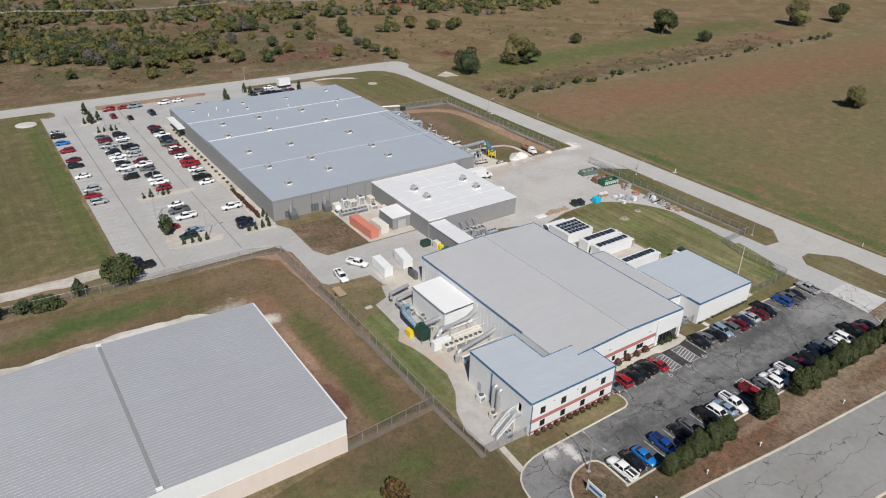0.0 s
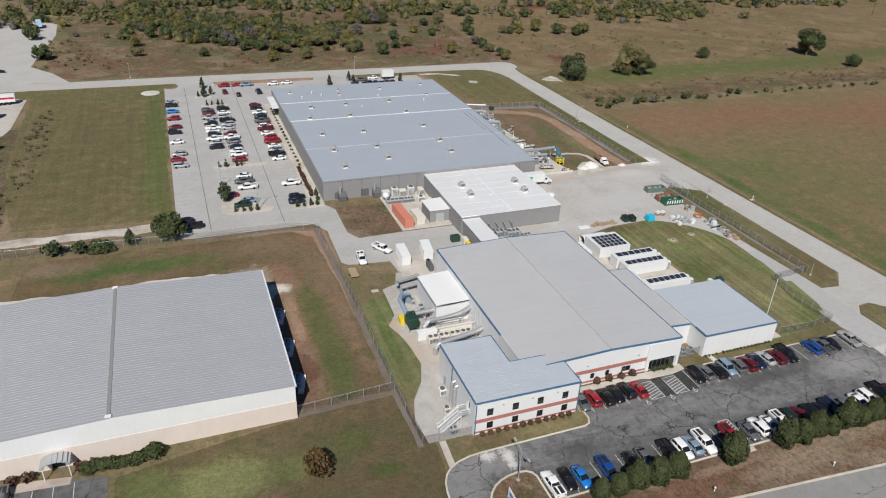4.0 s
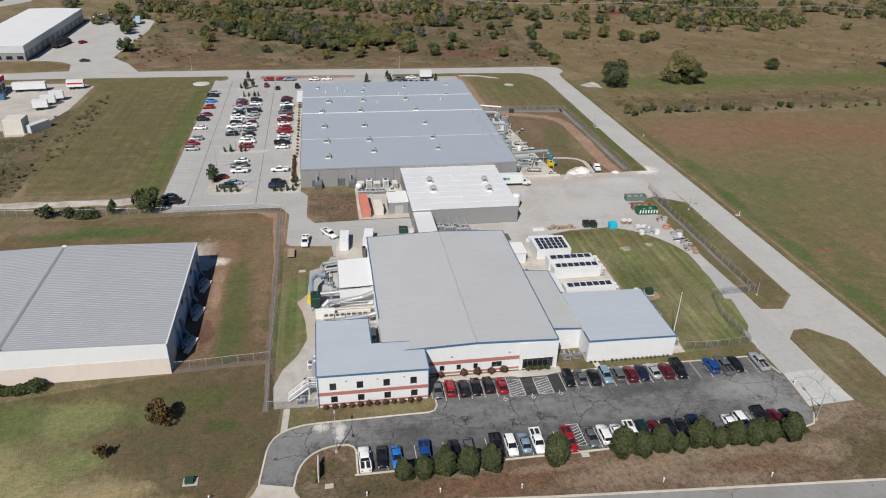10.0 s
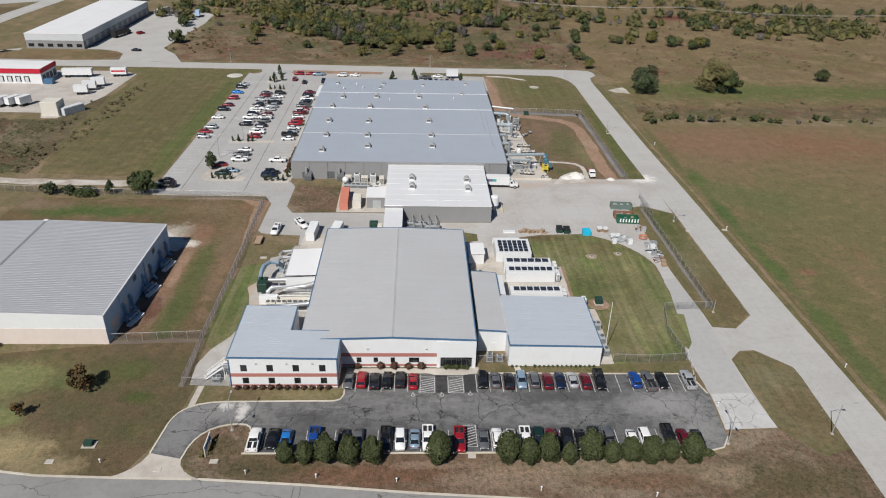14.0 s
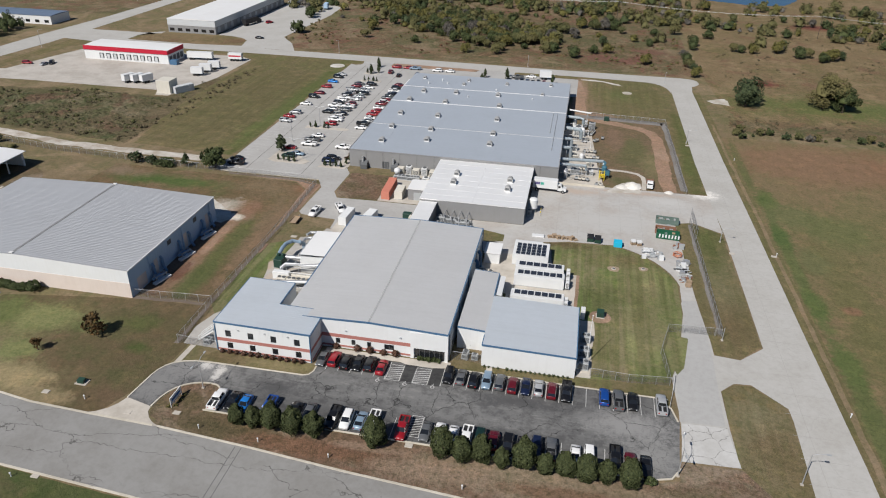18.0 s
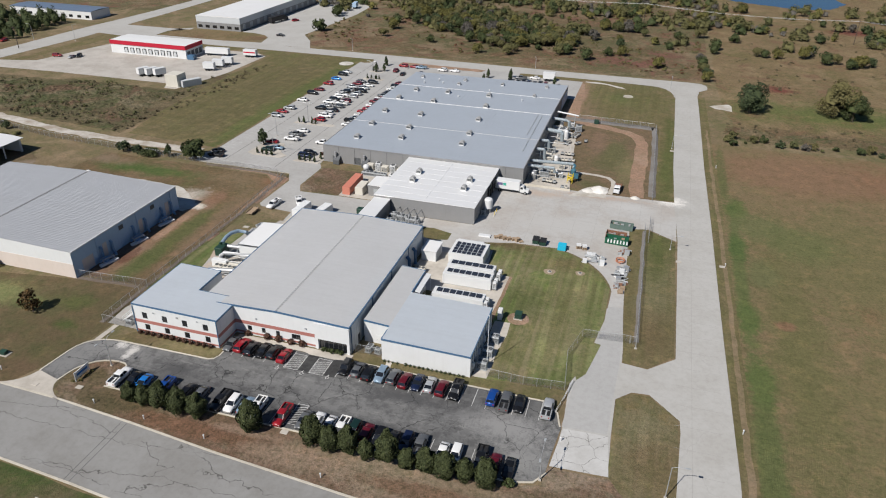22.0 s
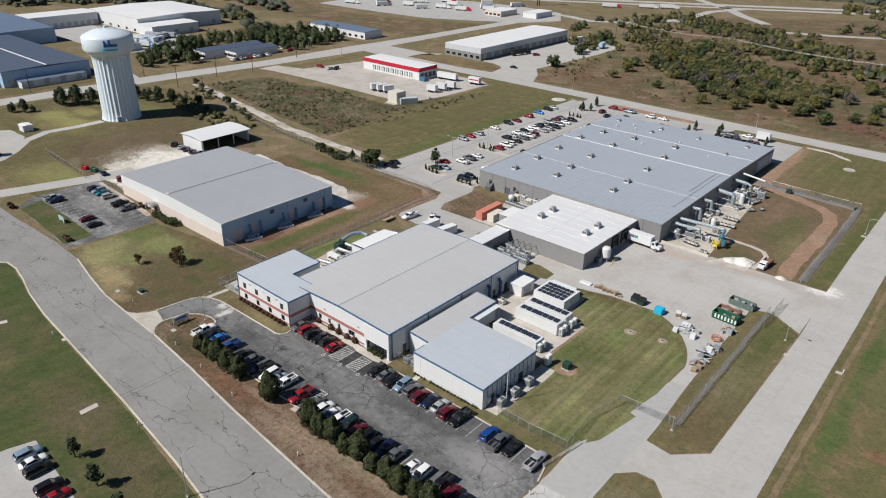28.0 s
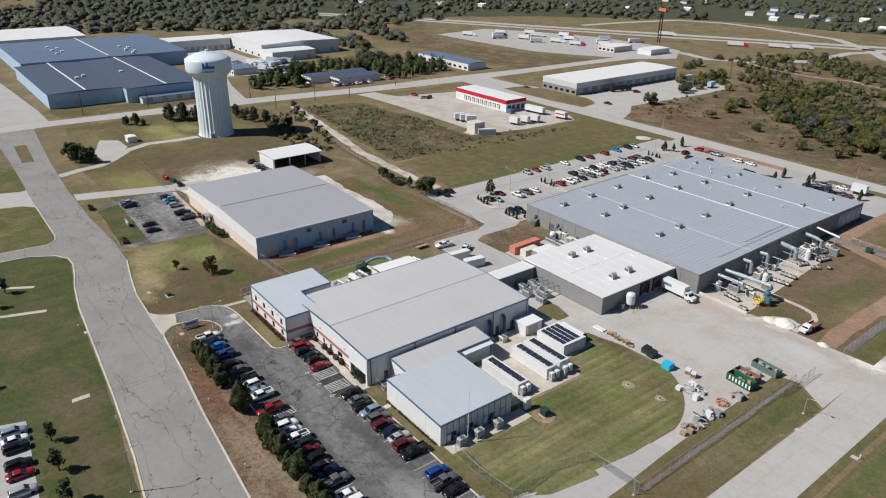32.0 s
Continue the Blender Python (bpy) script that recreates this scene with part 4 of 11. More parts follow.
sheet("ground_pond", [(204, 576), (212, 566), (229, 557.5), (248, 549.5), (262, 549), (277, 554), (290, 580), (284, 612), (240, 622), (208, 604)], 0.03, WATER, "blue pond beyond the meadow", "water", jitter=2)

sheet("ground_far_woodland", [(-1900, 170), (-720, 190), (-600, 300), (-510, 500), (-440, 640), (-300, 806), (-120, 840), (200, 890), (700, 870), (1500, 900), (1500, 2600), (-1900, 2600)], 0.016, FOREST, "dark wooded plain", jitter=14, step=20)

# the two edges of the curved drive into the front lot
DRIVE_OUT = [(70, 64.8), (61, 64.7), (58.4, 64.5), (56.1, 63.9), (54.4, 63.0), (53.2, 61.8), (52.4, 60.2), (52.0, 58.5), (51.7, 55.8), (51.2, 51.4)]
DRIVE_IN = [(56.9, 50.0), (57.3, 52.6), (57.9, 54.4), (58.8, 55.9), (60, 57.1), (61.4, 57.9), (63, 58.4), (64.6, 58.6), (66.2, 58.4), (67, 57.8), (67.4, 56.8), (67.4, 51.4)]
# roads
FR_N = [(-196, 58), (-150, 54.5), (-112, 52), (-70, 50.2), (-35, 50), (-7, 51.2), (9, 50.6), (22, 48.2), (34, 46.4), (47, 45.8), (60, 45.4), (79, 44), (97, 42.2), (121, 40.4), (176, 36.4), (420, 18)]
FR_S = [(-196, 38), (-121, 38), (-80.5, 37.2), (-57, 36.9), (-24, 36.9), (-3, 36.5), (2.5, 36.7), (9.9, 35.6), (19.7, 33.6), (32.8, 31.9), (54.6, 30.4), (79.2, 28.7), (102.8, 26.6), (115, 25), (176, 20.6), (420, 2)]
sheet("road_front", FR_N + FR_S[::-1], 0.05, ROADF, "worn grey concrete street with dark cracks", "road")
sheet("road_side", [(-62, -60), (-18.2, 20), (-18.0, 28), (-17.5, 33.6), (-20, 36.2), (-23, 37.4), (4, 37.4), (2.5, 36.7), (-1.5, 36.5), (-4.2, 35.6), (-6.8, 34.0), (-10.9, 27), (-11.8, 19), (-38, -60)], 0.046, ROADF, "pale side street mouth", "road")
sheet("road_cross", [(-192, -80), (-193, 70), (-191, 128), (-186, 190), (-177, 250), (-175, 320), (-170, 380), (-165, 560), (-150, 560), (-156, 440), (-156, 375), (-157, 305), (-163, 244), (-172, 182), (-177, 124), (-181, 70), (-178, -80)], 0.054, ROADC, "pale concrete cross street", "road")
sheet("road_north", [(-168, 318), (-127, 312), (-75, 311), (-32, 311.3), (15, 310.8), (40, 310), (77, 308.8), (130, 309), (150, 308), (162, 307.2), (182.5, 304.6), (184.2, 306.4), (186.0, 309), (186.3, 312.6), (185.6, 316), (183.4, 318.4), (178, 319.2), (120, 319.4), (62, 321), (22, 322), (-6, 322), (-35, 322), (-54, 325), (-64, 324), (-78, 322.4), (-122, 323), (-168, 332)], 0.058, ROADC, "pale concrete street behind the plant", "road")
sheet("road_east", [(174.6, 20), (186.4, 20), (186.3, 62), (185.2, 105), (184.1, 163), (183.0, 207), (182.5, 243), (182.0, 280), (181.6, 296), (182.5, 304.6), (171.9, 306.2), (172.2, 290), (172.5, 245), (172.8, 205), (173.6, 176), (174.9, 150), (175.2, 94), (176.4, 72)], 0.062, ROADC, "pale concrete road beside the pasture", "road")
sheet("road_corner", [(172.0, 306.0), (172.1, 290), (171.4, 295), (170.2, 299.5), (168.0, 303.5), (165.0, 306.0), (161.5, 307.2)], 0.066, ROADC, "rounded road corner", "road")
sheet("driveway_white_building", [(-54, 324), (-57, 338), (-62, 343), (-70, 346), (-78.8, 346.5), (-78.8, 458), (-48, 458), (-38, 450), (-36, 420), (-40.5, 352), (-30, 338), (-22, 321.5)], 0.05, ROADC, "pale concrete yard of the white warehouse", "road")
sheet("road_white_building_front", [(-122, 322), (-122, 334), (-118, 343), (-112, 347), (-112, 341), (-160, 341), (-160, 329)], 0.052, ROADC, "pale concrete drive before the white warehouse", "road")
sheet("ground_drive_island", [(-118, 324), (-80, 323.6), (-66, 325.4), (-58, 331), (-56.8, 336), (-60, 341), (-68, 344.4), (-100, 344.4), (-114, 341), (-119, 333)], 0.062, MEADOW, "brown grass island before the white warehouse", jitter=0.3, thick=0.05)
sheet("driveway_red_building", [(-160, 234), (-148, 236), (-116, 237.6), (-86, 237.6), (-53, 237.8), (-50, 231), (-44, 231), (-37, 262), (-36, 298), (-44, 303), (-80, 302), (-130, 300), (-136, 276), (-141, 252), (-160, 247)], 0.05, DEPOTC, "pale concrete truck yard", "road")
sheet("road_gravel", strip([(-152, 187), (-113, 181), (-81, 176), (-49, 170), (-19, 168.6), (11, 168.5)], -2.2, 2.2), 0.034, TRACK, "white gravel track", "road", jitter=1.0, step=2)
sheet("road_access", [(155, 57), (164.6, 57.4), (164.2, 67), (164.1, 78), (167, 81), (170.4, 81.3), (176.4, 75.2), (175.4, 95), (169.6, 89.4), (164.4, 90), (164, 104), (164.3, 110), (159.4, 110), (159.4, 105), (156.8, 86), (154.8, 80), (155.4, 68)], 0.05, ROADC, "pale concrete access drive", "road")
sheet("road_access_paving", [(155.2, 67.2), (163.5, 67.6), (163.7, 79), (164, 90), (163.8, 104), (163.6, 111.4), (159.6, 110.8), (159.6, 104), (157.4, 87), (155.6, 80)], 0.054, ACCESSC, "smooth mid-grey paving of the access drive", "road")
sheet("yard_east", [(118.6, 129.6), (123, 132.6), (132, 135)] + arc(136.5, 113, 23.8, 72, 12, 10) + [(159.6, 110), (164.4, 110), (164.4, 140), (166.6, 155), (174.6, 149.6), (174, 176), (142, 175.4), (127, 174.6), (118.6, 173)], 0.05, DIRTYPAD, "stained pale concrete truck yard", "yard")
sheet("road_apron", [(154.6, 56.8), (164.7, 57.3), (163.7, 67.2), (155.6, 66.8)], 0.058, concrete_mat("bright_apron_concrete", (0.51, 0.505, 0.49), 0.25, 0.7, cell=0.25), "bright concrete apron with cracks", "road")
sheet("parking_lot_front", [(67, 51.3), (149, 51.3), (152.5, 52.4), (154.2, 55), (154.4, 58.5), (155, 65), (155.2, 66.9), (154, 70.5), (151, 73), (83, 73.2), (83.2, 66.6), (82.6, 65.3), (81.5, 64.8)] + DRIVE_OUT + DRIVE_IN, 0.05, ASPH, "grey cracked asphalt parking lot", "parking lot")
sheet("driveway_apron", [(45.5, 45.7), (47.6, 46.6), (49.2, 47.8), (50.4, 49.4), (51.2, 51.4), (56.9, 50.0), (57.2, 48.6), (58.2, 47.2), (59.6, 46.1), (61.5, 45.3)], 0.058, PAD, "tan concrete driveway apron", "road")
sheet("sidewalk_front", [(83.2, 73.3), (99.6, 73.3), (101.0, 72.75), (106.6, 72.7), (109.0, 73.2), (110, 73.3), (110, 75.2), (103.6, 75.2), (103.6, 74.8), (83.2, 74.8)], 0.12, PAD, "tan concrete sidewalk before the entrance", "pavement", thick=0.1)
sheet("sidewalk_warehouse", [(-45, 81.9), (-28, 80.6), (-4.6, 78.8), (-4.4, 80.4), (-9.6, 81.2), (-28, 82.4), (-44.8, 83.2)], 0.055, PINKPAD, "pinkish concrete walk along the warehouse", "pavement", thick=0.05)
sheet("sidewalk_office", [(54.2, 63.2), (55.4, 63.4), (55.8, 69.4), (54.6, 69.4)], 0.06, PAD, "narrow concrete walk", "pavement", thick=0.05)
sheet("sidewalk_annex", [(117.6, 73.5), (118.8, 73.5), (118.6, 75.6), (117.4, 75.6)], 0.07, PAD, "short concrete walk", "pavement", thick=0.05)
sheet("parking_lot_west", [(15.6, 304), (15.2, 172), (11, 161.2), (18.5, 159.7), (50.5, 159.7), (53.4, 154), (53.0, 136.2), (54.2, 134.6), (58, 134.0), (65.0, 133.4), (65.4, 127.6), (74, 127.6), (74, 124), (88, 124), (88, 148.2), (73.4, 148.2), (60.6, 147.8), (58.4, 152), (58.6, 167), (56.4, 171), (56.4, 274), (129.6, 274), (129.6, 303.6), (98.5, 304.6), (98.5, 309.4), (81, 309.6), (79.6, 304.8), (36, 304.6), (36.5, 311), (20, 311.2), (21.4, 307), (20.6, 303.6), (18, 302.6)], 0.05, LOTC, "pale concrete parking lot and service drive", "parking lot")
sheet("ground_lot_strip", [(36.2, 304.8), (79.4, 305), (80.8, 308.4), (78, 309.2), (38, 310.4), (36.2, 308.4)], 0.1, CLAY, "bare red-brown strip between the lot and the street", jitter=0.25, step=2, thick=0.08)
sheet("ground_lot_strip", [(98.8, 304.8), (129.4, 303.8), (129.4, 308.8), (100, 309), (98.6, 307)], 0.1, OLIVE, "grass strip between the lot and the street", jitter=0.25, step=2, thick=0.08)
sheet("ground_clay_corner", [(128.2, 243), (134.5, 245), (134.2, 256), (133.8, 266.5), (133.0, 282), (132, 293), (130.6, 301), (128.2, 301), (128.2, 285)], 0.024, CLAY, "bare red clay along the plant's rear corner", jitter=0.7, step=2)
sheet("ground_concrete_washout", [(131, 303.6), (141, 302.4), (146, 299), (150.5, 297.6), (149, 299.8), (142, 303.6), (136, 305.4), (131, 305.4)], 0.03, CHALK, "spilled white concrete in the grass", jitter=0.6, step=1.2)
sheet("lot_islands_bed", [(52.6, 172), (56.5, 172), (56.5, 272), (53.2, 272)], 0.12, PAD, "tan gravel planting strip beside the wall", "bed", thick=0.1)
for isl in ([(27.4, 172.6), (30.5, 171), (41, 171), (42.2, 173.6), (38.6, 176), (36, 184), (28.5, 186)], [(28, 206.4), (44, 206.4), (45.4, 207.6), (44, 208.9), (28, 208.9)], [(29, 274), (39, 274), (39, 277), (29, 277)], [(27, 287), (34, 287), (34, 293), (28, 293)], [(46.4, 170), (56, 170), (56, 173), (47.4, 173)]):
    sheet("lot_island", isl, 0.14, PAD, "tan gravel island with a kerb in the lot", "bed", thick=0.12)
sheet("yard_west", [(52.8, 69.6), (52.3, 75.7), (53.9, 81.1), (57.0, 85.9), (58.8, 91.2), (58.4, 97.9), (57.6, 102.4), (56.4, 106), (58.8, 109.6), (59.1, 115.3), (59.3, 120.8), (63, 122.4), (64.6, 127.4), (74, 127.4), (74, 75), (72, 87), (61, 86.8), (61, 69.4)], 0.045, PADG, "tan concrete machine yard", "yard")
sheet("yard_solar", [(110.2, 105), (118, 104.6), (118, 95), (134, 95.6), (134.8, 117), (128.2, 118), (127.4, 129), (112, 130), (110.2, 124)], 0.04, PAD, "tan concrete pad under the containers", "yard")
sheet("yard_between", [(88, 124.4), (118.6, 124.4), (118.6, 142.2), (88, 142.2)], 0.044, DIRTYPAD, "stained concrete between the buildings", "yard")
sheet("yard_cooling", [(73.2, 148.6), (88, 148.6), (88, 173.3), (73.2, 173.3)], 0.056, PAD, "tan concrete yard with machines", "yard")
sheet("ground_hall_patch", [(106, 130.8), (104.8, 136.2), (108.3, 136.7), (114.1, 135), (114.1, 131), (109.7, 129.9)], 0.056, OLIVE, "small grass patch beside the hall corner", jitter=0.2, step=1.2, thick=0.05)
sheet("yard_machines", [(126.6, 174.8), (141.4, 175.6), (139.4, 192), (138.2, 208), (137, 223.5), (134, 231.4), (130, 235), (126.6, 236)], 0.056, PAD, "tan concrete yard with air handling machines", "yard")
sheet("yard_walk", strip([(139.6, 191), (148.5, 190.5), (152.4, 189.2), (154.2, 186.6), (154.5, 183), (154, 176)], -0.75, 0.75), 0.06, PAD, "curved concrete walk", "pavement")
sheet("parking_lot_warehouse", [(-48, 61), (-42, 54), (-12, 52.5), (-1, 51.6), (0.6, 55), (1, 78.6), (-2, 79.4), (-28, 82), (-47, 82)], 0.05, ASPH2, "dark asphalt lot before the warehouse", "parking lot")
sheet("ground_sign_lawn", [(-40, 54), (-12, 52.8), (-3, 52.2), (-3, 60.5), (-22, 61.5), (-43, 61.5)], 0.058, GREEN, "green lawn with a sign", jitter=0.2, thick=0.05)
sheet("driveway_warehouse", [(-64, 50.8), (-56, 50.4), (-46, 84), (-40, 96), (-52, 98), (-54, 84)], 0.048, ROADC, "pale drive to the rear yard", "road")
sheet("parking_lot_south", [(66, -60), (76.6, 7.6), (78, 12), (112, 9.4), (118, -60)], 0.05, LOTC, "pale parking lot across the street", "parking lot")
for path in ([(-2, 16), (8.2, 17.2), (12.4, 24.6)], [(14, 2), (26.2, 14.2), (29.4, 24.6)]):
    sheet("sidewalk_lawn", strip(path, -0.75, 0.75), 0.03, PAD, "narrow pale concrete walk across the lawn", "pavement", jitter=0.08, step=1.5)
sheet("concrete_slab", [(75.6, 21.2), (77.0, 21.0), (76.9, 24.6), (75.5, 24.8)], 0.06, PAD, "pale concrete slab in the lawn", "slab", thick=0.05)
sheet("road_median", [(-150, 43.4), (-120, 42.2), (-119, 46.8), (-150, 48.4)], 0.12, OLIVE, "brown grass median with kerb", "median", thick=0.1)
sheet("tower_drive", strip([(-91, 51), (-95, 60), (-96.5, 68), (-103, 75), (-114, 84), (-120, 95), (-118.5, 108), (-119, 119)], -2.2, 2.2), 0.034, ROADC, "narrow drive to the water tower", "road")
for line, w, ground, label in (([(129.5, 247.2), (150, 246.0), (164.8, 244.8)], 2.0, FENCEBED, "grey gravel strip under the fence"), ([(165.0, 246.6), (165.6, 236), (166.2, 210), (166.8, 178)], 1.1, FENCEBED, "grey gravel strip under the fence"), ([(166.7, 98.4), (166.4, 125), (165.7, 153.6)], 0.5, FENCEBED, "grey gravel strip under the fence"), ([(51.4, 69.4), (51.0, 85.4), (51.1, 110), (50.9, 135), (50.5, 155.6), (44, 157.8), (20, 158.2)], 0.55, DARKBED, "dark gravelly strip under the fence"), ([(32.4, 83.6), (49.8, 84.4)], 0.5, DARKBED, "dark gravelly strip under the fence")):
    sheet("ground_fence_bed", strip(line, -w, w), 0.064, ground, label, jitter=0.35, step=1.2, thick=0.05)
sheet("ground_pad_edge", strip([(134.6, 97), (134.9, 107), (135.0, 117.2)], -0.35, 0.45), 0.062, CLAY, "bare clay line along the pad", jitter=0.2, step=1, thick=0.05)
sheet("tower_pad", [(-139, 78), (-134, 85.5), (-119.5, 86), (-104, 76), (-102, 71), (-116, 70.5)], 0.036, ROADC, "pale gravel pad by the pump house", "road", jitter=0.5, step=1.5)
for cx, cy, r in ((143.8, 122.6, 1.5), (151.3, 124.2, 1.2)):
    sheet("bare_ring", [(cx + r * (1 + 0.12 * math.sin(3 * a + cx)) * math.cos(a), cy + r * (1 + 0.1 * math.cos(2 * a)) * math.sin(a)) for a in (math.tau * k / 16 for k in range(16))], 0.07, RING, "bare round patch in the lawn", thick=0.05)
    b = thing("manhole", "pale concrete manhole with a dark cover in the lawn", "manhole", "lawn manholes", at=(cx, cy, 0.07))
    bm = bm_new()
    lathe(bm, (cx, cy, 0.06), [(0.62, 0.0), (0.60, 0.14), (0.40, 0.15)], 16)
    part("collar", bm, PAD, b)
    bm = bm_new()
    lathe(bm, (cx, cy, 0.2), [(0.38, 0.0), (0.36, 0.05), (0.0, 0.06)], 14)
    part("cover", bm, DARKWALL, b)
for i, pts in enumerate(([(66.9, 51.2), (149, 51.2), (152.6, 52.3), (154.4, 55)], [(154.9, 67), (153.9, 70.6), (151, 73.15), (110.2, 73.35)], [(83.15, 73.2), (83.2, 66.6), (82.6, 65.35), (81.5, 64.9)] + DRIVE_OUT, DRIVE_IN)):
    kerb("kerb", pts)
kerb("kerb", FR_N[6:11], 0.4)
kerb("kerb", [(61, 45.4)] + FR_N[11:], 0.4)
kerb("kerb", [(-11.6, 19), (-10.8, 27), (-6.7, 34), (-4.1, 35.5)] + FR_S[5:], 0.4)
kerb("kerb", [(-18.3, 20), (-18.1, 28), (-17.6, 33.5), (-20.1, 36.1)] + FR_S[4:2:-1], 0.4)
kerb("kerb", [(50.6, 159.6), (18.5, 159.6), (11, 161)])

DARKJOINT = paint_mat("dark_joint_sealant", (0.10, 0.10, 0.098), 0.9, 0.3, streak=False)
# joints of the concrete slabs, cut as narrow dark strips that stand in for sawn grooves
JOINT = paint_mat("joint_sealant", (0.33, 0.322, 0.30), 0.9, 0.3, streak=False)
bm = bm_new()
for y in range(26, 302, 6):
    bx(bm, 175.4 if y < 150 else 173.8, 181.8 if y > 200 else 183.8, y, y + 0.07, 0.0625, 0.0645)
for x in (178.4,):
    bx(bm, x, x + 0.07, 20, 302, 0.0625, 0.0645)
solid("joint", bm, JOINT, "sawn joints across the concrete road", "joint", kind="structure")
bm = bm_new()
for x in range(18, 56, 6):
    bx(bm, x, x + 0.06, 164, 302, 0.0505, 0.0525)
for y in range(166, 302, 6):
    bx(bm, 15.8, 56, y, y + 0.06, 0.0505, 0.0525)
for x in (23.6, 43.2):
    b2 = bm_new()
    bx(b2, x, x + 0.16, 163, 303, 0.0530, 0.0550)
    solid("joint", b2, DARKJOINT, "tarred joint along the concrete lot", "joint", kind="structure")
solid("joint", bm, JOINT, "sawn joints across the concrete lot", "joint", kind="structure")
bm = bm_new()
for x in range(122, 172, 6):
    bx(bm, x, x + 0.06, 139, 173.6, 0.0505, 0.0525)
for y in range(142, 174, 6):
    bx(bm, 119, 171, y, y + 0.06, 0.0505, 0.0525)
solid("joint", bm, JOINT, "sawn joints across the truck yard", "joint", kind="structure")


# painted stall lines
def stall_lines(name, rects, label):
    bm = bm_new()
    for x0, x1, y0, y1 in rects:
        bx(bm, x0, x1, y0, y1, 0.0535, 0.0575)
    return solid(name, bm, LINE, label, "marking", kind="structure")


def thin(x, y0, y1):
    return (x - 0.05, x + 0.05, y0, y1)


stall_lines("marking", [thin(82.7 + 2.55 * i, 67.6, 72.9) for i in range(7)] + [thin(109.2 + 2.6 * i, 67.6, 72.9) for i in range(17)], "worn white stall lines on the asphalt")
stall_lines("marking", [thin(67.4 + 2.55 * i, 51.6, 56.9) for i in range(32) if not 104 < 67.4 + 2.55 * i < 108.5], "worn white stall lines below the trees")
stall_lines("marking", [(16.0, 20.6, y - 0.05, y + 0.05) for y in [172 + 2.7 * i for i in range(44)]] + [(28.4, 39.4, y - 0.05, y + 0.05) for y in [178 + 2.7 * i for i in range(36)]] + [(46.8, 52.0, y - 0.05, y + 0.05) for y in [176 + 2.7 * i for i in range(36)]], "white stall lines on the concrete lot")


def hatch(x0, x1, y0, y1, n, slope):
    """A hatched aisle: outline and slanting bars."""
    bm = bm_new()
    for q in ((x0, x1, y0, y0 + 0.1), (x0, x1, y1 - 0.1, y1), (x0, x0 + 0.1, y0 + 0.1, y1 - 0.1), (x1 - 0.1, x1, y0 + 0.1, y1 - 0.1)):
        bx(bm, *q, 0.0535, 0.0575)
    for i in range(n):
        y = y0 + 0.15 + i * (y1 - y0 - slope) / n
        prism(bm, [(x0 + 0.12, y + max(slope, 0) * 0), (x0 + 0.12, y + 0.13), (x1 - 0.12, y + slope + 0.13), (x1 - 0.12, y + slope)], 0.0535, 0.0575)
    return solid("marking", bm, LINE, "white hatched access aisle on the asphalt", "marking", kind="structure")


hatch(97.7, 100.9, 67.2, 72.2, 6, 0.9)
hatch(103.5, 106.6, 67.2, 72.2, 6, 0.9)
hatch(105.9, 108.2, 52.6, 58.2, 7, 0.8)
for x0, x1, w in ((101.0, 103.4, 0.4), (106.7, 109.1, 0.4)):
    bm = bm_new()
    bx(bm, x0 + 0.05, x1 - 0.05, 67.3, 72.9, 0.0535, 0.0565)
    solid("asphalt_patch", bm, FRESH, "fresh dark asphalt patch between the aisles", "patch", kind="structure")
for x, y in ((102.2, 66.6), (107.8, 66.9), (96.6, 66.6)):
    bm = bm_new()
    for k in range(12):
        a0, a1 = k * math.pi / 6, (k + 1) * math.pi / 6
        prism(bm, [(x + r * math.cos(a), y + r * math.sin(a)) for r, a in ((0.30, a0), (0.42, a0), (0.42, a1), (0.30, a1))], 0.0535, 0.0575)
    bx(bm, x - 0.06, x + 0.06, y + 0.44, y + 0.95, 0.0535, 0.0575)
    bx(bm, x - 0.3, x + 0.06, y + 0.52, y + 0.62, 0.0577, 0.0595)
    solid("marking", bm, LINE, "white painted wheelchair sign on the asphalt", "marking", kind="structure")
for x in (77.0, 78.2):
    bm = bm_new()
    bx(bm, x, x + 0.12, 29.0, 43.6, 0.0505, 0.0525)
    solid("joint", bm, DARKJOINT, "sealed joint across the street", "joint", kind="structure")
bm = bm_new()
bx(bm, 106.3, 107.5, 50.0, 50.9, 0.0, 0.12)
for i in range(5):
    bx(bm, 106.4 + i * 0.22, 106.5 + i * 0.22, 50.1, 50.8, 0.12, 0.14)
solid("storm_drain", bm, PAD, "concrete storm inlet with a grate", "drain", kind="structure")
stall_lines("marking", [(-16 + 3 * i, -15.9 + 3 * i, 74, 79) for i in range(5)] + [(-44 + 2.7 * i, -43.9 + 2.7 * i, 62, 67) for i in range(14)], "white stall lines on the dark asphalt")

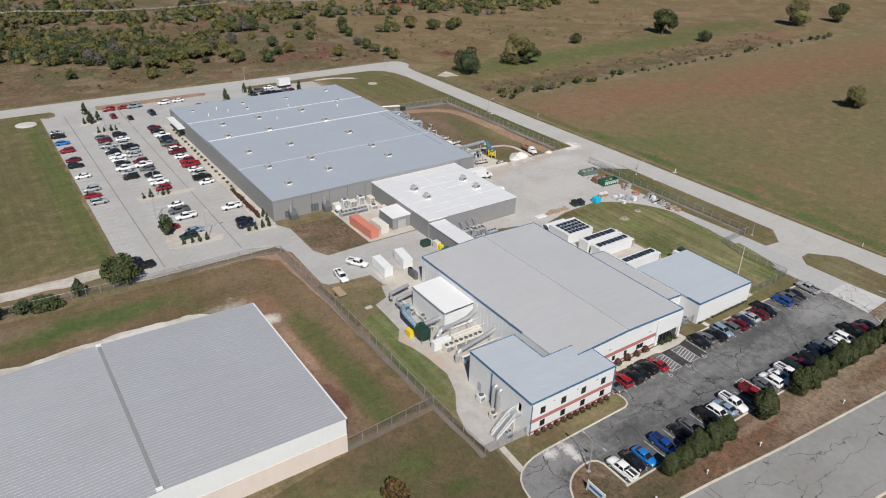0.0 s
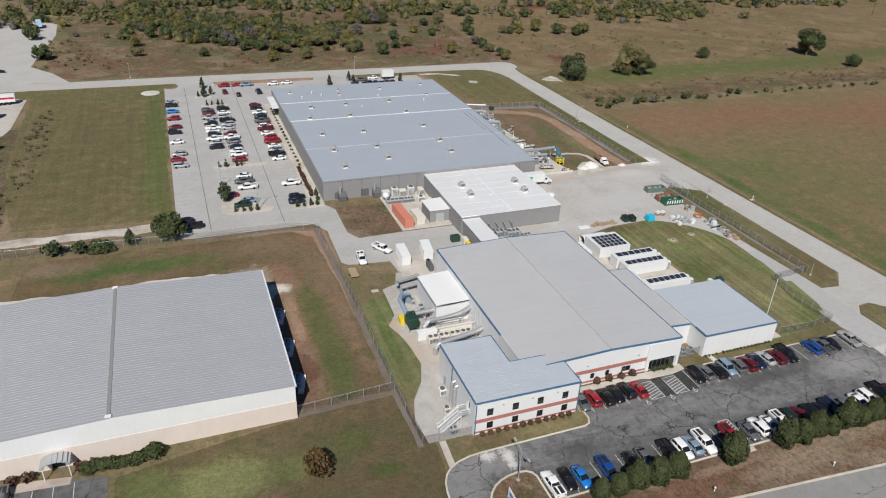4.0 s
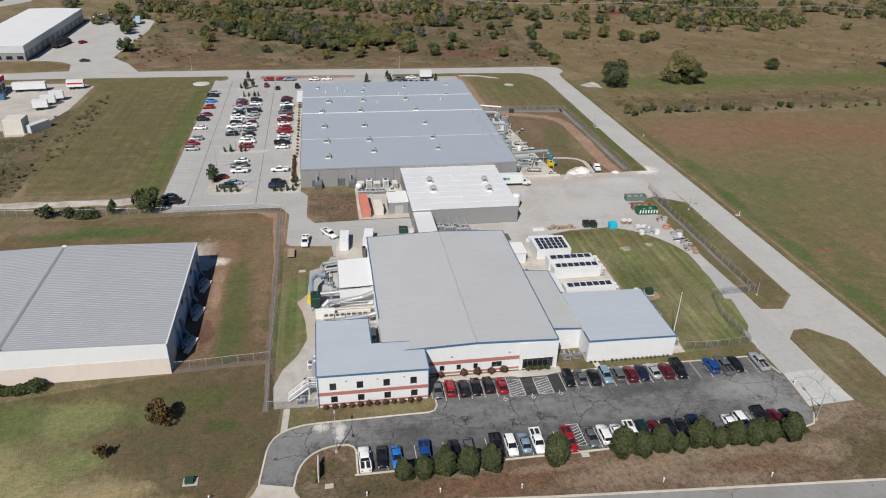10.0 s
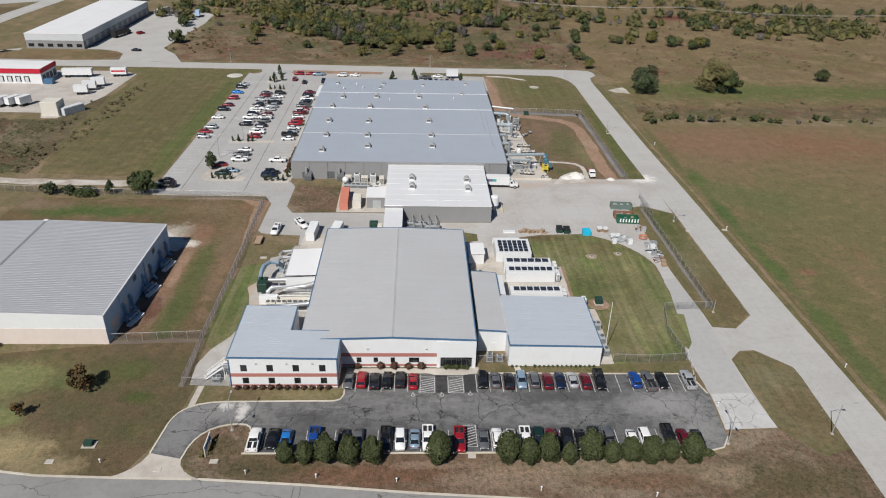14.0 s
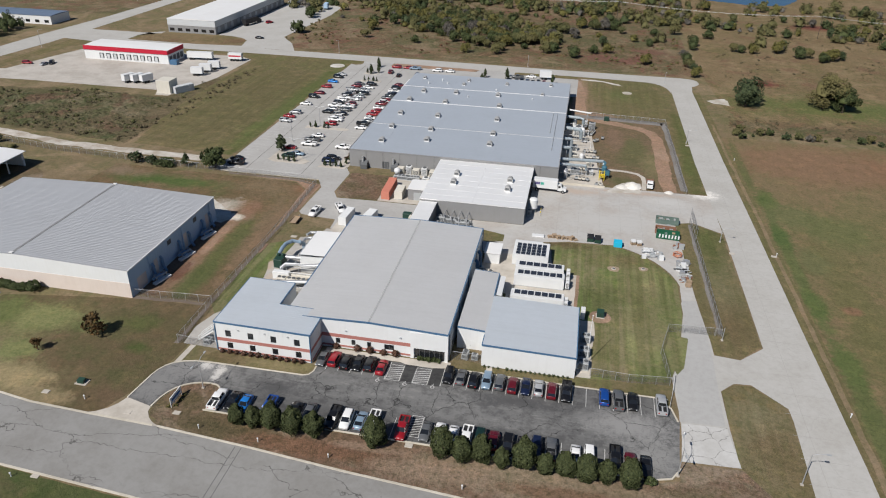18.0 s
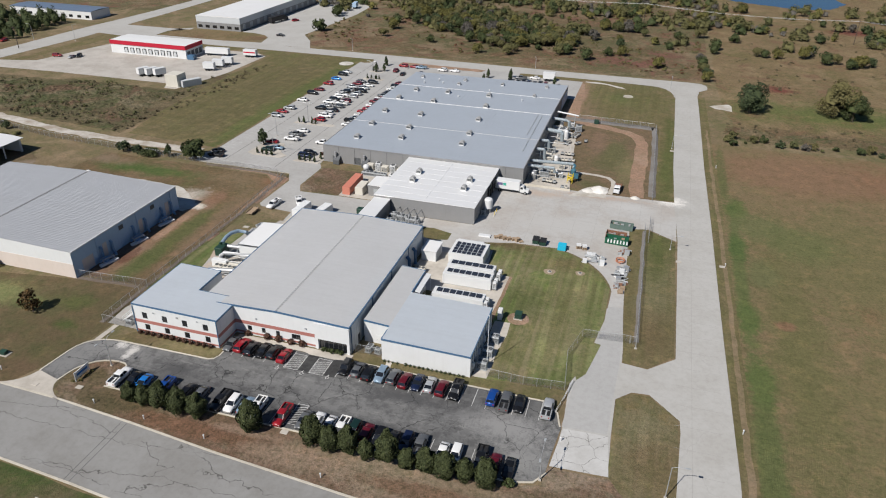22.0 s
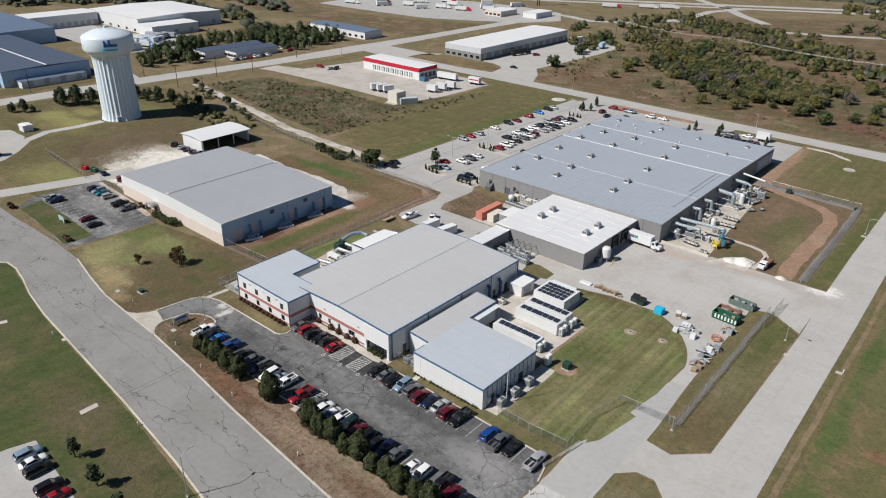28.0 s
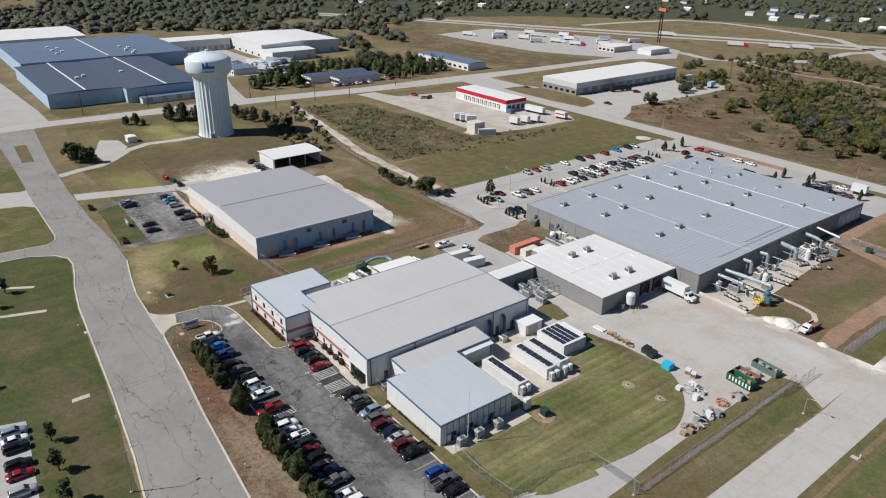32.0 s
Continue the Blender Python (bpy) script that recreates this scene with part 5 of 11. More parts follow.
# ---- buildings ----
def shell(name, label, x0, x1, y0, y1, h, wall, holes=None, category="building", gable=None, t=0.3, base=None):
    """The four walls of a building as one thing; holes: side letter -> openings; gable: (ridge x, extra height)."""
    holes = holes or {}
    b = thing(name, label, category, at=((x0 + x1) / 2, (y0 + y1) / 2, 0))
    for side in "swne":
        bm = bm_new()
        if side in "sn":
            b0, b1 = (y0, y0 + t) if side == "s" else (y1 - t, y1)
            wall_boxes(bm, "x", x0, x1, b0, b1, 0, h, holes.get(side, ()))
            if gable:
                prism(bm, [(x0, b0), (gable[0], b0), (x1, b0), (x1, b1), (gable[0], b1), (x0, b1)], h, [h + 0.02, h + gable[1], h + 0.02, h + 0.02, h + gable[1], h + 0.02])
        else:
            b0, b1 = (x0, x0 + t) if side == "w" else (x1 - t, x1)
            wall_boxes(bm, "y", y0 + t, y1 - t, b0, b1, 0, h, holes.get(side, ()))
        part("wall", bm, wall, b)
    return b


def seams(b, side, a0, a1, face, z0, z1, step, material, depth=0.035, w=0.05):
    """Upright ribs of the wall sheets on one face, each a part of its own."""
    n = int((a1 - a0) / step)
    q = (face - depth, face) if side in "sw" else (face, face + depth)
    me = None
    for i in range(1, n):
        a = a0 + i * (a1 - a0) / n
        if me is None:
            first, bm = a, bm_new()
            bx(bm, *((a - w / 2, a + w / 2, *q) if side in "sn" else (*q, a - w / 2, a + w / 2)), z0, z1)
            ob = part("wall_rib", bm, material, b)
            me, home = ob.data, ob.location.copy()
        else:
            ob = hang(new("wall_rib", me), b)
            ob.location = home + (Vector((a - first, 0, 0)) if side in "sn" else Vector((0, a - first, 0)))


def trim_line(b, p, q, size, material, name="eave_trim", drop=0.25):
    """A fascia along an edge from p to q."""
    bm = bm_new()
    d = (Vector(q) - Vector(p)).to_2d().normalized()
    nrm = Vector((-d.y, d.x)) * size
    pts = [(p[0] + nrm.x, p[1] + nrm.y), (p[0] - nrm.x, p[1] - nrm.y), (q[0] - nrm.x, q[1] - nrm.y), (q[0] + nrm.x, q[1] + nrm.y)]
    prism(bm, pts, [p[2] - drop, p[2] - drop, q[2] - drop, q[2] - drop], [p[2] + 0.06, p[2] + 0.06, q[2] + 0.06, q[2] + 0.06])
    return part(name, bm, material, b)


def band(b, side, a0, a1, face, z0, z1, material, name="wall_band", d=0.04, holes=()):
    bm = bm_new()
    if side in "sn":
        q = (face - d, face) if side == "s" else (face, face + d)
        wall_boxes(bm, "x", a0, a1, *q, z0, z1, holes)
    else:
        q = (face - d, face) if side == "w" else (face, face + d)
        wall_boxes(bm, "y", a0, a1, *q, z0, z1, holes)
    return part(name, bm, material, b)


def deck(b, pts, z0, z1, material=STEEL):
    bm = bm_new()
    prism(bm, pts, z0, z1)
    return part("roof", bm, material, b)


def downpipe(b, x, y, z, material=BLUETRIM):
    bm = bm_new()
    bx(bm, x - 0.08, x + 0.08, y - 0.08, y + 0.08, 0.1, z)
    return part("downpipe", bm, material, b)


def door_leaf(b, side, a0, a1, face, z1, material, label="", z0=0.05, name="door"):
    """A door set into the face of a wall, with a frame and a handle."""
    d = 0.06
    bm = bm_new()
    s = -1 if side in "sw" else 1
    q = sorted((face, face + s * d))
    bx(bm, *((a0, a1, *q) if side in "sn" else (*q, a0, a1)), z0, z1)
    ob = part(name, bm, material, b, label)
    bm = bm_new()
    q = sorted((face + s * d, face + s * (d + 0.06)))
    bx(bm, *((a0 + 0.12, a0 + 0.24, *q) if side in "sn" else (*q, a0 + 0.12, a0 + 0.24)), z0 + 0.9, z0 + 1.05)
    h = new("handle", mesh_of("handle", bm, STEEL))
    h.parent = ob
    return ob


def air_unit(name, x, y, z, sx, sy, sz, material=STEEL, fans=1, label="grey rooftop air unit with a fan grille", group="air units", hood=False):
    """A packaged air unit: skid, casing, louvres, fan ring and blades."""
    b = thing(name, label, "air unit", group, at=(x, y, z))
    bm = bm_new()
    bx(bm, x - sx / 2 - 0.08, x + sx / 2 + 0.08, y - sy / 2 - 0.08, y + sy / 2 + 0.08, z, z + 0.15)
    part("skid", bm, STEEL, b)
    bm = bm_new()
    bx(bm, x - sx / 2, x + sx / 2, y - sy / 2, y + sy / 2, z + 0.15, z + sz)
    bmesh.ops.bevel(bm, geom=bm.edges[:], offset=0.04, segments=1, affect="EDGES")
    part("casing", bm, material, b)
    bm = bm_new()
    for i in range(6):
        bx(bm, x - sx / 2 + 0.15, x + sx / 2 - 0.15, y - sy / 2 - 0.03, y - sy / 2 + 0.01, z + 0.3 + i * (sz - 0.5) / 6, z + 0.3 + (i + 0.55) * (sz - 0.5) / 6)
    part("louvre", bm, DARKWALL, b)
    for k in range(fans):
        fx = x + (k - (fans - 1) / 2) * sx / max(1, fans)
        r = min(sx / max(1, fans), sy) * 0.38
        bm = bm_new()
        lathe(bm, (fx, y, z + sz - 0.01), [(r, 0), (r, 0.16), (r * 0.86, 0.16), (r * 0.86, 0.06), (0.1, 0.05)], 14)
        part("fan_ring", bm, DARKWALL, b)
    if hood:
        bm = bm_new()
        prism(bm, [(x + sx / 2, y - sy * 0.4), (x + sx / 2 + 0.5, y - sy * 0.4), (x + sx / 2 + 0.5, y + sy * 0.4), (x + sx / 2, y + sy * 0.4)], z + 0.5, [z + sz * 0.9, z + 0.7, z + 0.7, z + sz * 0.9])
        part("hood", bm, material, b)
    return b


def roof_cube(x, y, z, size, height):
    """A roof ventilator: kerb, louvred steel box with a hooded top and a dark side grille."""
    b = thing("roof_ventilator", "galvanised square roof ventilator with dark louvres", "ventilator", "roof ventilators", at=(x, y, z))
    h = size / 2
    bm = bm_new()
    bx(bm, x - h * 0.9, x + h * 0.9, y - h * 0.9, y + h * 0.9, z, z + 0.3)
    part("kerb", bm, ROOFWHITE, b)
    bm = bm_new()
    bx(bm, x - h * 0.7, x + h * 0.7, y - h * 0.85, y + h * 0.85, z + 0.3, z + height * 0.8)
    part("casing", bm, GREYWALL, b)
    bm = bm_new()
    hood = [(-1.1, 0.42), (-0.95, 0.30), (-0.72, 0.36), (-0.72, 0.80), (0.72, 0.80), (0.72, 0.36), (0.95, 0.30), (1.1, 0.42), (0.92, 0.82), (0.5, 1.06), (0.0, 1.12), (-0.5, 1.06), (-0.92, 0.82)]
    a, c = ([bm.verts.new((x + u * h, yy, z + w * height)) for u, w in hood] for yy in (y - h, y + h))
    bm.faces.new(a)
    bm.faces.new(c[::-1])
    for i in range(13):
        bm.faces.new((a[i], c[i], c[(i + 1) % 13], a[(i + 1) % 13]))
    bmesh.ops.recalc_face_normals(bm, faces=bm.faces)
    part("hood", bm, VENTTOP, b)
    for s in (-1, 1):
        bm = bm_new()
        bx(bm, x - h * 0.62, x + h * 0.62, y + s * h * 0.88 - 0.02, y + s * h * 0.88 + 0.02, z + height * 0.4, z + height * 0.74)
        part("louvre", bm, DARKWALL, b)
    return b


VENTTOP = paint_mat("weathered_vent_top", (0.36, 0.36, 0.355), 0.6, 0.35)
# office, two storeys, L-shaped
OX0, OX1, OY0, OH = 61.0, 82.0, 69.0, 6.9
W_OFF = [63.3, 68.3, 73.3, 78.4]
off_holes = [(x, x + 1.25, 3.85, 5.45) for x in W_OFF] + [(x + 0.15, x + 1.4, 0.9, 2.4) for x in W_OFF]
office = thing("office_building", "two-storey white office with brick-red bands and blue trim", "building", at=(71, 76, 0))
bm = bm_new()
wall_boxes(bm, "x", OX0, OX1, OY0, OY0 + 0.3, 0, OH, off_holes)
part("wall", bm, WHITE, office)
bm = bm_new()
wall_boxes(bm, "y", OY0 + 0.3, 86.7, OX0, OX0 + 0.3, 0, OH, [(71.5, 72.5, 3.3, 5.4)])
part("wall", bm, WHITE, office)
bm = bm_new()
bx(bm, OX0, 71.8, 86.7, 87.0, 0, OH)
part("wall", bm, WHITE, office)
bm = bm_new()
bx(bm, 71.5, 71.8, 78.2, 86.7, 0, OH)
part("wall", bm, WHITE, office)
bm = bm_new()
bx(bm, 71.8, OX1, 77.9, 78.2, 0, OH)
part("wall", bm, WHITE, office)
bm = bm_new()
bx(bm, OX1 - 0.3, OX1, OY0 + 0.3, 77.9, 0, OH)
part("wall", bm, WHITE, office)
band(office, "s", OX0, OX1, OY0, 2.65, 3.45, REDBAND)
band(office, "s", OX0, OX1, OY0, 0.35, 0.75, REDBAND)
band(office, "e", OY0, 77.9, OX1, 2.65, 3.45, REDBAND)
band(office, "e", OY0, 77.9, OX1, 0.35, 0.75, REDBAND)
for x in W_OFF:
    window_in(office, "x", x, x + 1.25, OY0, 1, 3.85, 5.45)
    window_in(office, "x", x + 0.15, x + 1.4, OY0, 1, 0.9, 2.4)
seams(office, "s", OX0, OX1, OY0, 5.6, OH - 0.3, 1.0, WHITE)
seams(office, "e", OY0, 77.9, OX1, 3.5, OH - 0.3, 1.0, WHITE)
oroof = deck(office, [(OX0, OY0), (OX1, OY0), (OX1, 78.2), (71.8, 78.2), (71.8, 87), (OX0, 87)], OH, OH + 0.06)
lay_sheets(oroof, 81.95, 61.1, 69.05, 78.15, OH + 0.08, OH + 0.42, ROOFB)
lay_sheets(oroof, 71.75, 61.1, 78.15, 86.9, OH + 0.25, OH + 0.42, ROOFB)
for p, q in (((OX0, OY0, 7.3), (OX1, OY0, 7.0)), ((OX1, OY0, 7.0), (OX1, 78.2, 7.0)), ((OX0, OY0, 7.3), (OX0, 87, 7.3)), ((71.8, 78.2, 7.2), (71.8, 87, 7.2)), ((71.8, 78.2, 7.15), (OX1, 78.2, 7.0)), ((OX0, 87, 7.3), (71.8, 87, 7.2))):
    trim_line(office, p, q, 0.1, BLUETRIM)
for x, y in ((61.15, 68.9), (81.85, 68.9), (82.1, 77.6), (60.9, 80)):
    downpipe(office, x, y, 6.8, BLUETRIM)
door_leaf(office, "w", 83, 84.1, OX0, 2.2, STEEL, "grey steel side door")
for x in (66.2, 72.0, 77.0):
    bm = bm_new()
    bx(bm, x, x + 0.3, OY0 - 0.22, OY0 - 0.005, 5.75, 5.95)
    part("wall_lamp", bm, STEEL, office)

# outside stair of the office
st = thing("outside_stair", "white steel stair with landing beside the office", "stair", at=(58.6, 72, 0))
for i in range(14):
    bm = bm_new()
    bx(bm, 59.2 - (i + 1) * 0.27, 59.5 - (i + 1) * 0.27, 71.2, 72.6, 3.22 - (i + 1) * 0.225, 3.28 - (i + 1) * 0.225)
    part("tread", bm, GALV, st)
bm = bm_new()
bx(bm, 59.3, 60.97, 71.1, 72.7, 3.2, 3.32)
part("landing", bm, GALV, st)
for y in (71.16, 72.64):
    bm = bm_new()
    prism(bm, [(55.5, y - 0.05), (59.3, y - 0.05), (59.3, y + 0.05), (55.5, y + 0.05)], [0.05, 2.95, 2.95, 0.05], [0.4, 3.34, 3.34, 0.4])
    part("stringer", bm, WHITE, st)
    bm = bm_new()
    pipe(bm, [(55.5, y, 1.15), (59.3, y, 4.35), (60.9, y, 4.35)], 0.07, 6)
    part("handrail", bm, WHITE, st)
    bm = bm_new()
    pipe(bm, [(55.5, y, 0.7), (59.3, y, 3.9), (60.9, y, 3.9)], 0.04, 6)
    part("mid_rail", bm, WHITE, st)
    for x, z in ((55.5, 0.1), (56.8, 1.1), (58.0, 2.1), (59.3, 3.3), (60.9, 3.3)):
        bm = bm_new()
        pipe(bm, [(x, y, z), (x, y, z + 1.07)], 0.05, 6)
        part("baluster", bm, WHITE, st)
for x, y in ((59.4, 71.2), (59.4, 72.6)):
    bm = bm_new()
    pipe(bm, [(x, y, 0.05), (x, y, 3.2)], 0.08, 8)
    part("leg", bm, WHITE, st)

# main hall
MX0, MX1, MY0, MY1, MH, RX = 74.0, 109.3, 75.3, 124.1, 6.8, 92.4
m_win = [(85.05, 86.05), (88.5, 89.4), (91.95, 92.85), (95.7, 97.8)]
hall = shell("main_hall", "white metal production hall with grey ribbed roof and blue trim", MX0, MX1, MY0, MY1, MH, WHITE,
             {"s": [(a, b, 1.2, 2.5) for a, b in m_win] + [(102.2, 108.6, 0.05, 2.6)]}, gable=(RX, 0.62))
for a, b in m_win:
    window_in(hall, "x", a, b, MY0, 1, 1.2, 2.5, bars=1 if b - a > 1.5 else 0)
window_in(hall, "x", 102.2, 108.6, MY0 + 0.1, 1, 0.05, 2.6, "entrance_glazing", bars=5)
band(hall, "s", 82.05, 101.4, MY0, 2.75, 3.6, REDBAND)
band(hall, "s", 82.05, 101.4, MY0, 0.4, 0.85, REDBAND)
band(hall, "s", 101.4, MX1 + 0.02, MY0 - 0.05, 2.75, 6.6, WHITE, "entrance_fascia", 0.25)
band(hall, "s", 101.4, 102.1, MY0 - 0.05, 0.05, 2.75, WHITE, "entrance_pier", 0.25)
band(hall, "s", 108.7, MX1 + 0.02, MY0 - 0.05, 0.05, 2.75, WHITE, "entrance_pier", 0.25)
seams(hall, "e", MY0, MY1, MX1, 0.3, MH, 1.2, WHITE)
seams(hall, "w", 87, MY1, MX0, 0.3, MH, 1.2, WHITE)
hroof = deck(hall, [(MX0, MY0), (RX, MY0), (MX1, MY0), (MX1, MY1), (RX, MY1), (MX0, MY1)], [MH, MH + .6, MH, MH, MH + .6, MH], [MH + 0.05, MH + .66, MH + 0.05, MH + 0.05, MH + .66, MH + 0.05])
lay_sheets(hroof, MX0 - 0.1, RX, MY0 - 0.05, MY1 + 0.05, MH + 0.06, MH + 0.68, ROOF)
lay_sheets(hroof, MX1 + 0.1, RX, MY0 - 0.05, MY1 + 0.05, MH + 0.06, MH + 0.68, ROOF)
bm = bm_new()
bx(bm, RX - 0.14, RX + 0.14, MY0, MY1, MH + 0.66, MH + 0.74)
part("ridge_gap", bm, STEEL, hall, "grey gap along the ridge")
for i in range(59):
    y = MY0 + 0.42 + i * 0.826
    bm = bm_new()
    bx(bm, RX - 0.20, RX + 0.20, y - 0.26, y + 0.26, MH + 0.70, MH + 0.80)
    part("ridge_cap", bm, VENTTOP, hall)
for p, q in (((MX0, MY0, MH + 0.1), (RX, MY0, MH + 0.72)), ((RX, MY0, MH + 0.72), (MX1, MY0, MH + 0.1)), ((MX1, MY0, MH + 0.1), (MX1, MY1, MH + 0.1)), ((MX0, 87, MH + 0.1), (MX0, MY1, MH + 0.1)), ((MX0, MY1, MH + 0.1), (RX, MY1, MH + 0.72)), ((RX, MY1, MH + 0.72), (MX1, MY1, MH + 0.1))):
    trim_line(hall, p, q, 0.12, BLUETRIM)
for y in (76, 88, 100, 112, 123.5):
    downpipe(hall, MX1 + 0.14, y, 6.7)
for y in (79.5, 108.5, 113, 118):
    door_leaf(hall, "e", y, y + 1.1, MX1, 2.3, DARKWALL, "dark steel door in the side wall")
for x in (87.2, 99.0):
    bm = bm_new()
    bx(bm, x, x + 0.4, MY0 - 0.25, MY0 - 0.01, 4.6, 4.8)
    part("wall_lamp", bm, STEEL, hall)

# link and annex
link = shell("link_building", "low white link with grey ribbed roof", 110.2, 116.15, 80.9, 105.2, 5.0, WHITE)
lroof = deck(link, [(110.2, 80.9), (116.15, 80.9), (116.15, 105.2), (110.2, 105.2)], 5.0, [5.45, 5.06, 5.06, 5.45])
lay_sheets(lroof, 116.2, 110.2, 80.8, 105.3, 5.08, 5.48, ROOF)
trim_line(link, (110.2, 80.9, 5.5), (116.1, 80.9, 5.1), 0.1, BLUETRIM)
trim_line(link, (116.15, 94.7, 5.1), (116.15, 105.2, 5.1), 0.1, BLUETRIM)
trim_line(link, (110.2, 105.2, 5.5), (116.15, 105.2, 5.1), 0.1, BLUETRIM)
bm = bm_new()
prism(bm, [(116.2, 96.3), (117.7, 96.3), (117.7, 105.0), (116.2, 105.0)], [4.6, 4.42, 4.42, 4.6], [4.7, 4.52, 4.52, 4.7])
part("canopy", bm, WHITE, link, "narrow white canopy over the side doors")
for y in (96.6, 100.6, 104.7):
    bm = bm_new()
    pipe(bm, [(117.55, y, 0.05), (117.55, y, 4.44)], 0.06, 6)
    part("canopy_post", bm, WHITE, link)
door_leaf(link, "s", 113, 114, 80.9, 2.2, WHITE, "white steel door")
AX0, AX1, AY0, AY1, AH = 116.2, 135.3, 75.8, 94.5, 4.9
annex = shell("annex_building", "white single-storey annex with pale blue-grey ribbed roof", AX0, AX1, AY0, AY1, AH, WHITE)
aroof = deck(annex, [(AX0, AY0), (AX1, AY0), (AX1, AY1), (AX0, AY1)], AH, [AH + 0.42, AH + 0.05, AH + 0.05, AH + 0.42])
lay_sheets(aroof, AX1 + 0.1, AX0, AY0 - 0.05, AY1 + 0.05, AH + 0.07, AH + 0.45, ROOFB)
for p, q in (((AX0, AY0, AH + 0.45), (AX1, AY0, AH + 0.12)), ((AX1, AY0, AH + 0.12), (AX1, AY1, AH + 0.12)), ((AX0, AY0, AH + 0.45), (AX0, 79.3, AH + 0.45))):
    trim_line(annex, p, q, 0.1, BLUETRIM)
seams(annex, "e", AY0, AY1, AX1, 0.3, AH, 1.5, BLUETRIM, 0.06, 0.12)
seams(annex, "s", AX0, AX1, AY0, 0.3, AH - 0.2, 1.0, WHITE, 0.02)
for y in (78.5, 83, 88.5):
    door_leaf(annex, "e", y, y + 1.1, AX1, 2.3, DARKWALL, "dark steel door in the side wall")

# grey hall with white roof, its lean-to and the covered way to the main hall
GX0, GX1, GY0, GY1, GH = 88.0, 118.6, 142.4, 174.0, 5.1
grey = shell("grey_hall", "grey metal hall with a flat white roof", GX0, GX1, GY0, GY1, GH, GREYWALL, {"e": [(158.5, 161.5, 1.1, 4.0), (164, 167.4, 1.1, 4.2)]})
deck(grey, [(GX0 - 0.1, GY0 - 0.1), (GX1 + 0.1, GY0 - 0.1), (GX1 + 0.1, GY1 - 0.5), (GX0 - 0.1, GY1 - 0.5)], GH, GH + 0.22, MEMW)
bm = bm_new()
bx(bm, 103.2, 103.5, GY0, GY1 - 0.5, GH + 0.22, GH + 0.27)
for y in range(146, 174, 4):
    bx(bm, GX0, GX1, y, y + 0.06, GH + 0.22, GH + 0.24)
part("roof_seam", bm, MEMW, grey)
seams(grey, "s", GX0, GX1, GY0, 0.2, GH, 1.0, GREYWALL, 0.012)
seams(grey, "e", GY0, 158, GX1, 0.2, GH, 1.0, GREYWALL, 0.012)
for y0, y1 in ((158.5, 161.5), (164, 167.4)):
    bm = bm_new()
    bx(bm, GX1 - 0.25, GX1 - 0.18, y0, y1, 1.1, 4.1)
    part("dock_door", bm, BLACK, grey, "dark dock door with rubber seal")
    bm = bm_new()
    for q in ((y0 - 0.35, y0, 0.9, 4.5), (y1, y1 + 0.35, 0.9, 4.5), (y0, y1, 4.1, 4.5)):
        bx(bm, GX1 + 0.002, GX1 + 0.45, q[0], q[1], q[2], q[3])
    part("dock_seal", bm, BLACK, grey)
lean = shell("lean_to", "small grey lean-to with pale metal roof", 82.2, 87.9, 151.5, 158.8, 3.6, GREYWALL)
deck(lean, [(82, 151.3), (87.95, 151.3), (87.95, 159), (82, 159)], 3.6, [3.66, 3.95, 3.95, 3.66], ROOFWHITE)
door_leaf(lean, "s", 84, 86.4, 151.5, 2.6, STEEL, "grey roller door")
cover = shell("covered_way", "grey passage with a white roof between two halls", 88.3, 93.0, 124.3, 142.2, 4.4, GREYWALL)
deck(cover, [(88.1, 124.3), (93.2, 124.3), (93.2, 142.2), (88.1, 142.2)], 4.4, 4.6, MEMW)
for x, y in ((95.6, 161.4), (95.7, 154.8), (112.4, 160.2), (112.4, 153.4)):
    roof_cube(x, y, GH + 0.22, 1.7, 1.5)

# large grey plant
BX0, BX1, BY0, BY1, BH = 56.6, 126.5, 173.6, 273.2, 6.0
plant = shell("large_plant", "long grey metal plant with a blue-grey roof", BX0, BX1, BY0, BY1, BH, GREYWALL,
              {"s": [(60, 61.2, 0.1, 2.3), (68, 70.4, 0.1, 2.6)], "w": [(256, 268, 0.6, 3.4)]})
deck(plant, [(BX0 - 0.1, BY0 - 0.1), (BX1 + 0.1, BY0 - 0.1), (BX1 + 0.1, 228.4), (BX0 - 0.1, 228.4)], BH, [BH + 0.1, BH + 0.1, BH + 0.75, BH + 0.75], MEMB)
deck(plant, [(BX0 - 0.1, 228.4), (BX1 + 0.1, 228.4), (BX1 + 0.1, BY1 + 0.1), (BX0 - 0.1, BY1 + 0.1)], BH, [BH + 0.75, BH + 0.75, BH + 0.15, BH + 0.15], MEMB)
bm = bm_new()
bx(bm, BX0, BX1, 228.1, 228.7, BH + 0.75, BH + 0.82)
part("ridge_cap", bm, MEMW, plant, "white ridge line")
bm = bm_new()
for x in np.arange(BX0 + 1.2, BX1, 1.5):
    prism(bm, [(x, BY0), (x + 0.05, BY0), (x + 0.05, 228), (x, 228)], [BH + 0.1, BH + 0.1, BH + 0.74, BH + 0.74], [BH + 0.125, BH + 0.125, BH + 0.765, BH + 0.765])
    prism(bm, [(x, 229), (x + 0.05, 229), (x + 0.05, BY1), (x, BY1)], [BH + 0.74, BH + 0.74, BH + 0.15, BH + 0.15], [BH + 0.765, BH + 0.765, BH + 0.175, BH + 0.175])
part("roof_seam", bm, MEMB, plant)
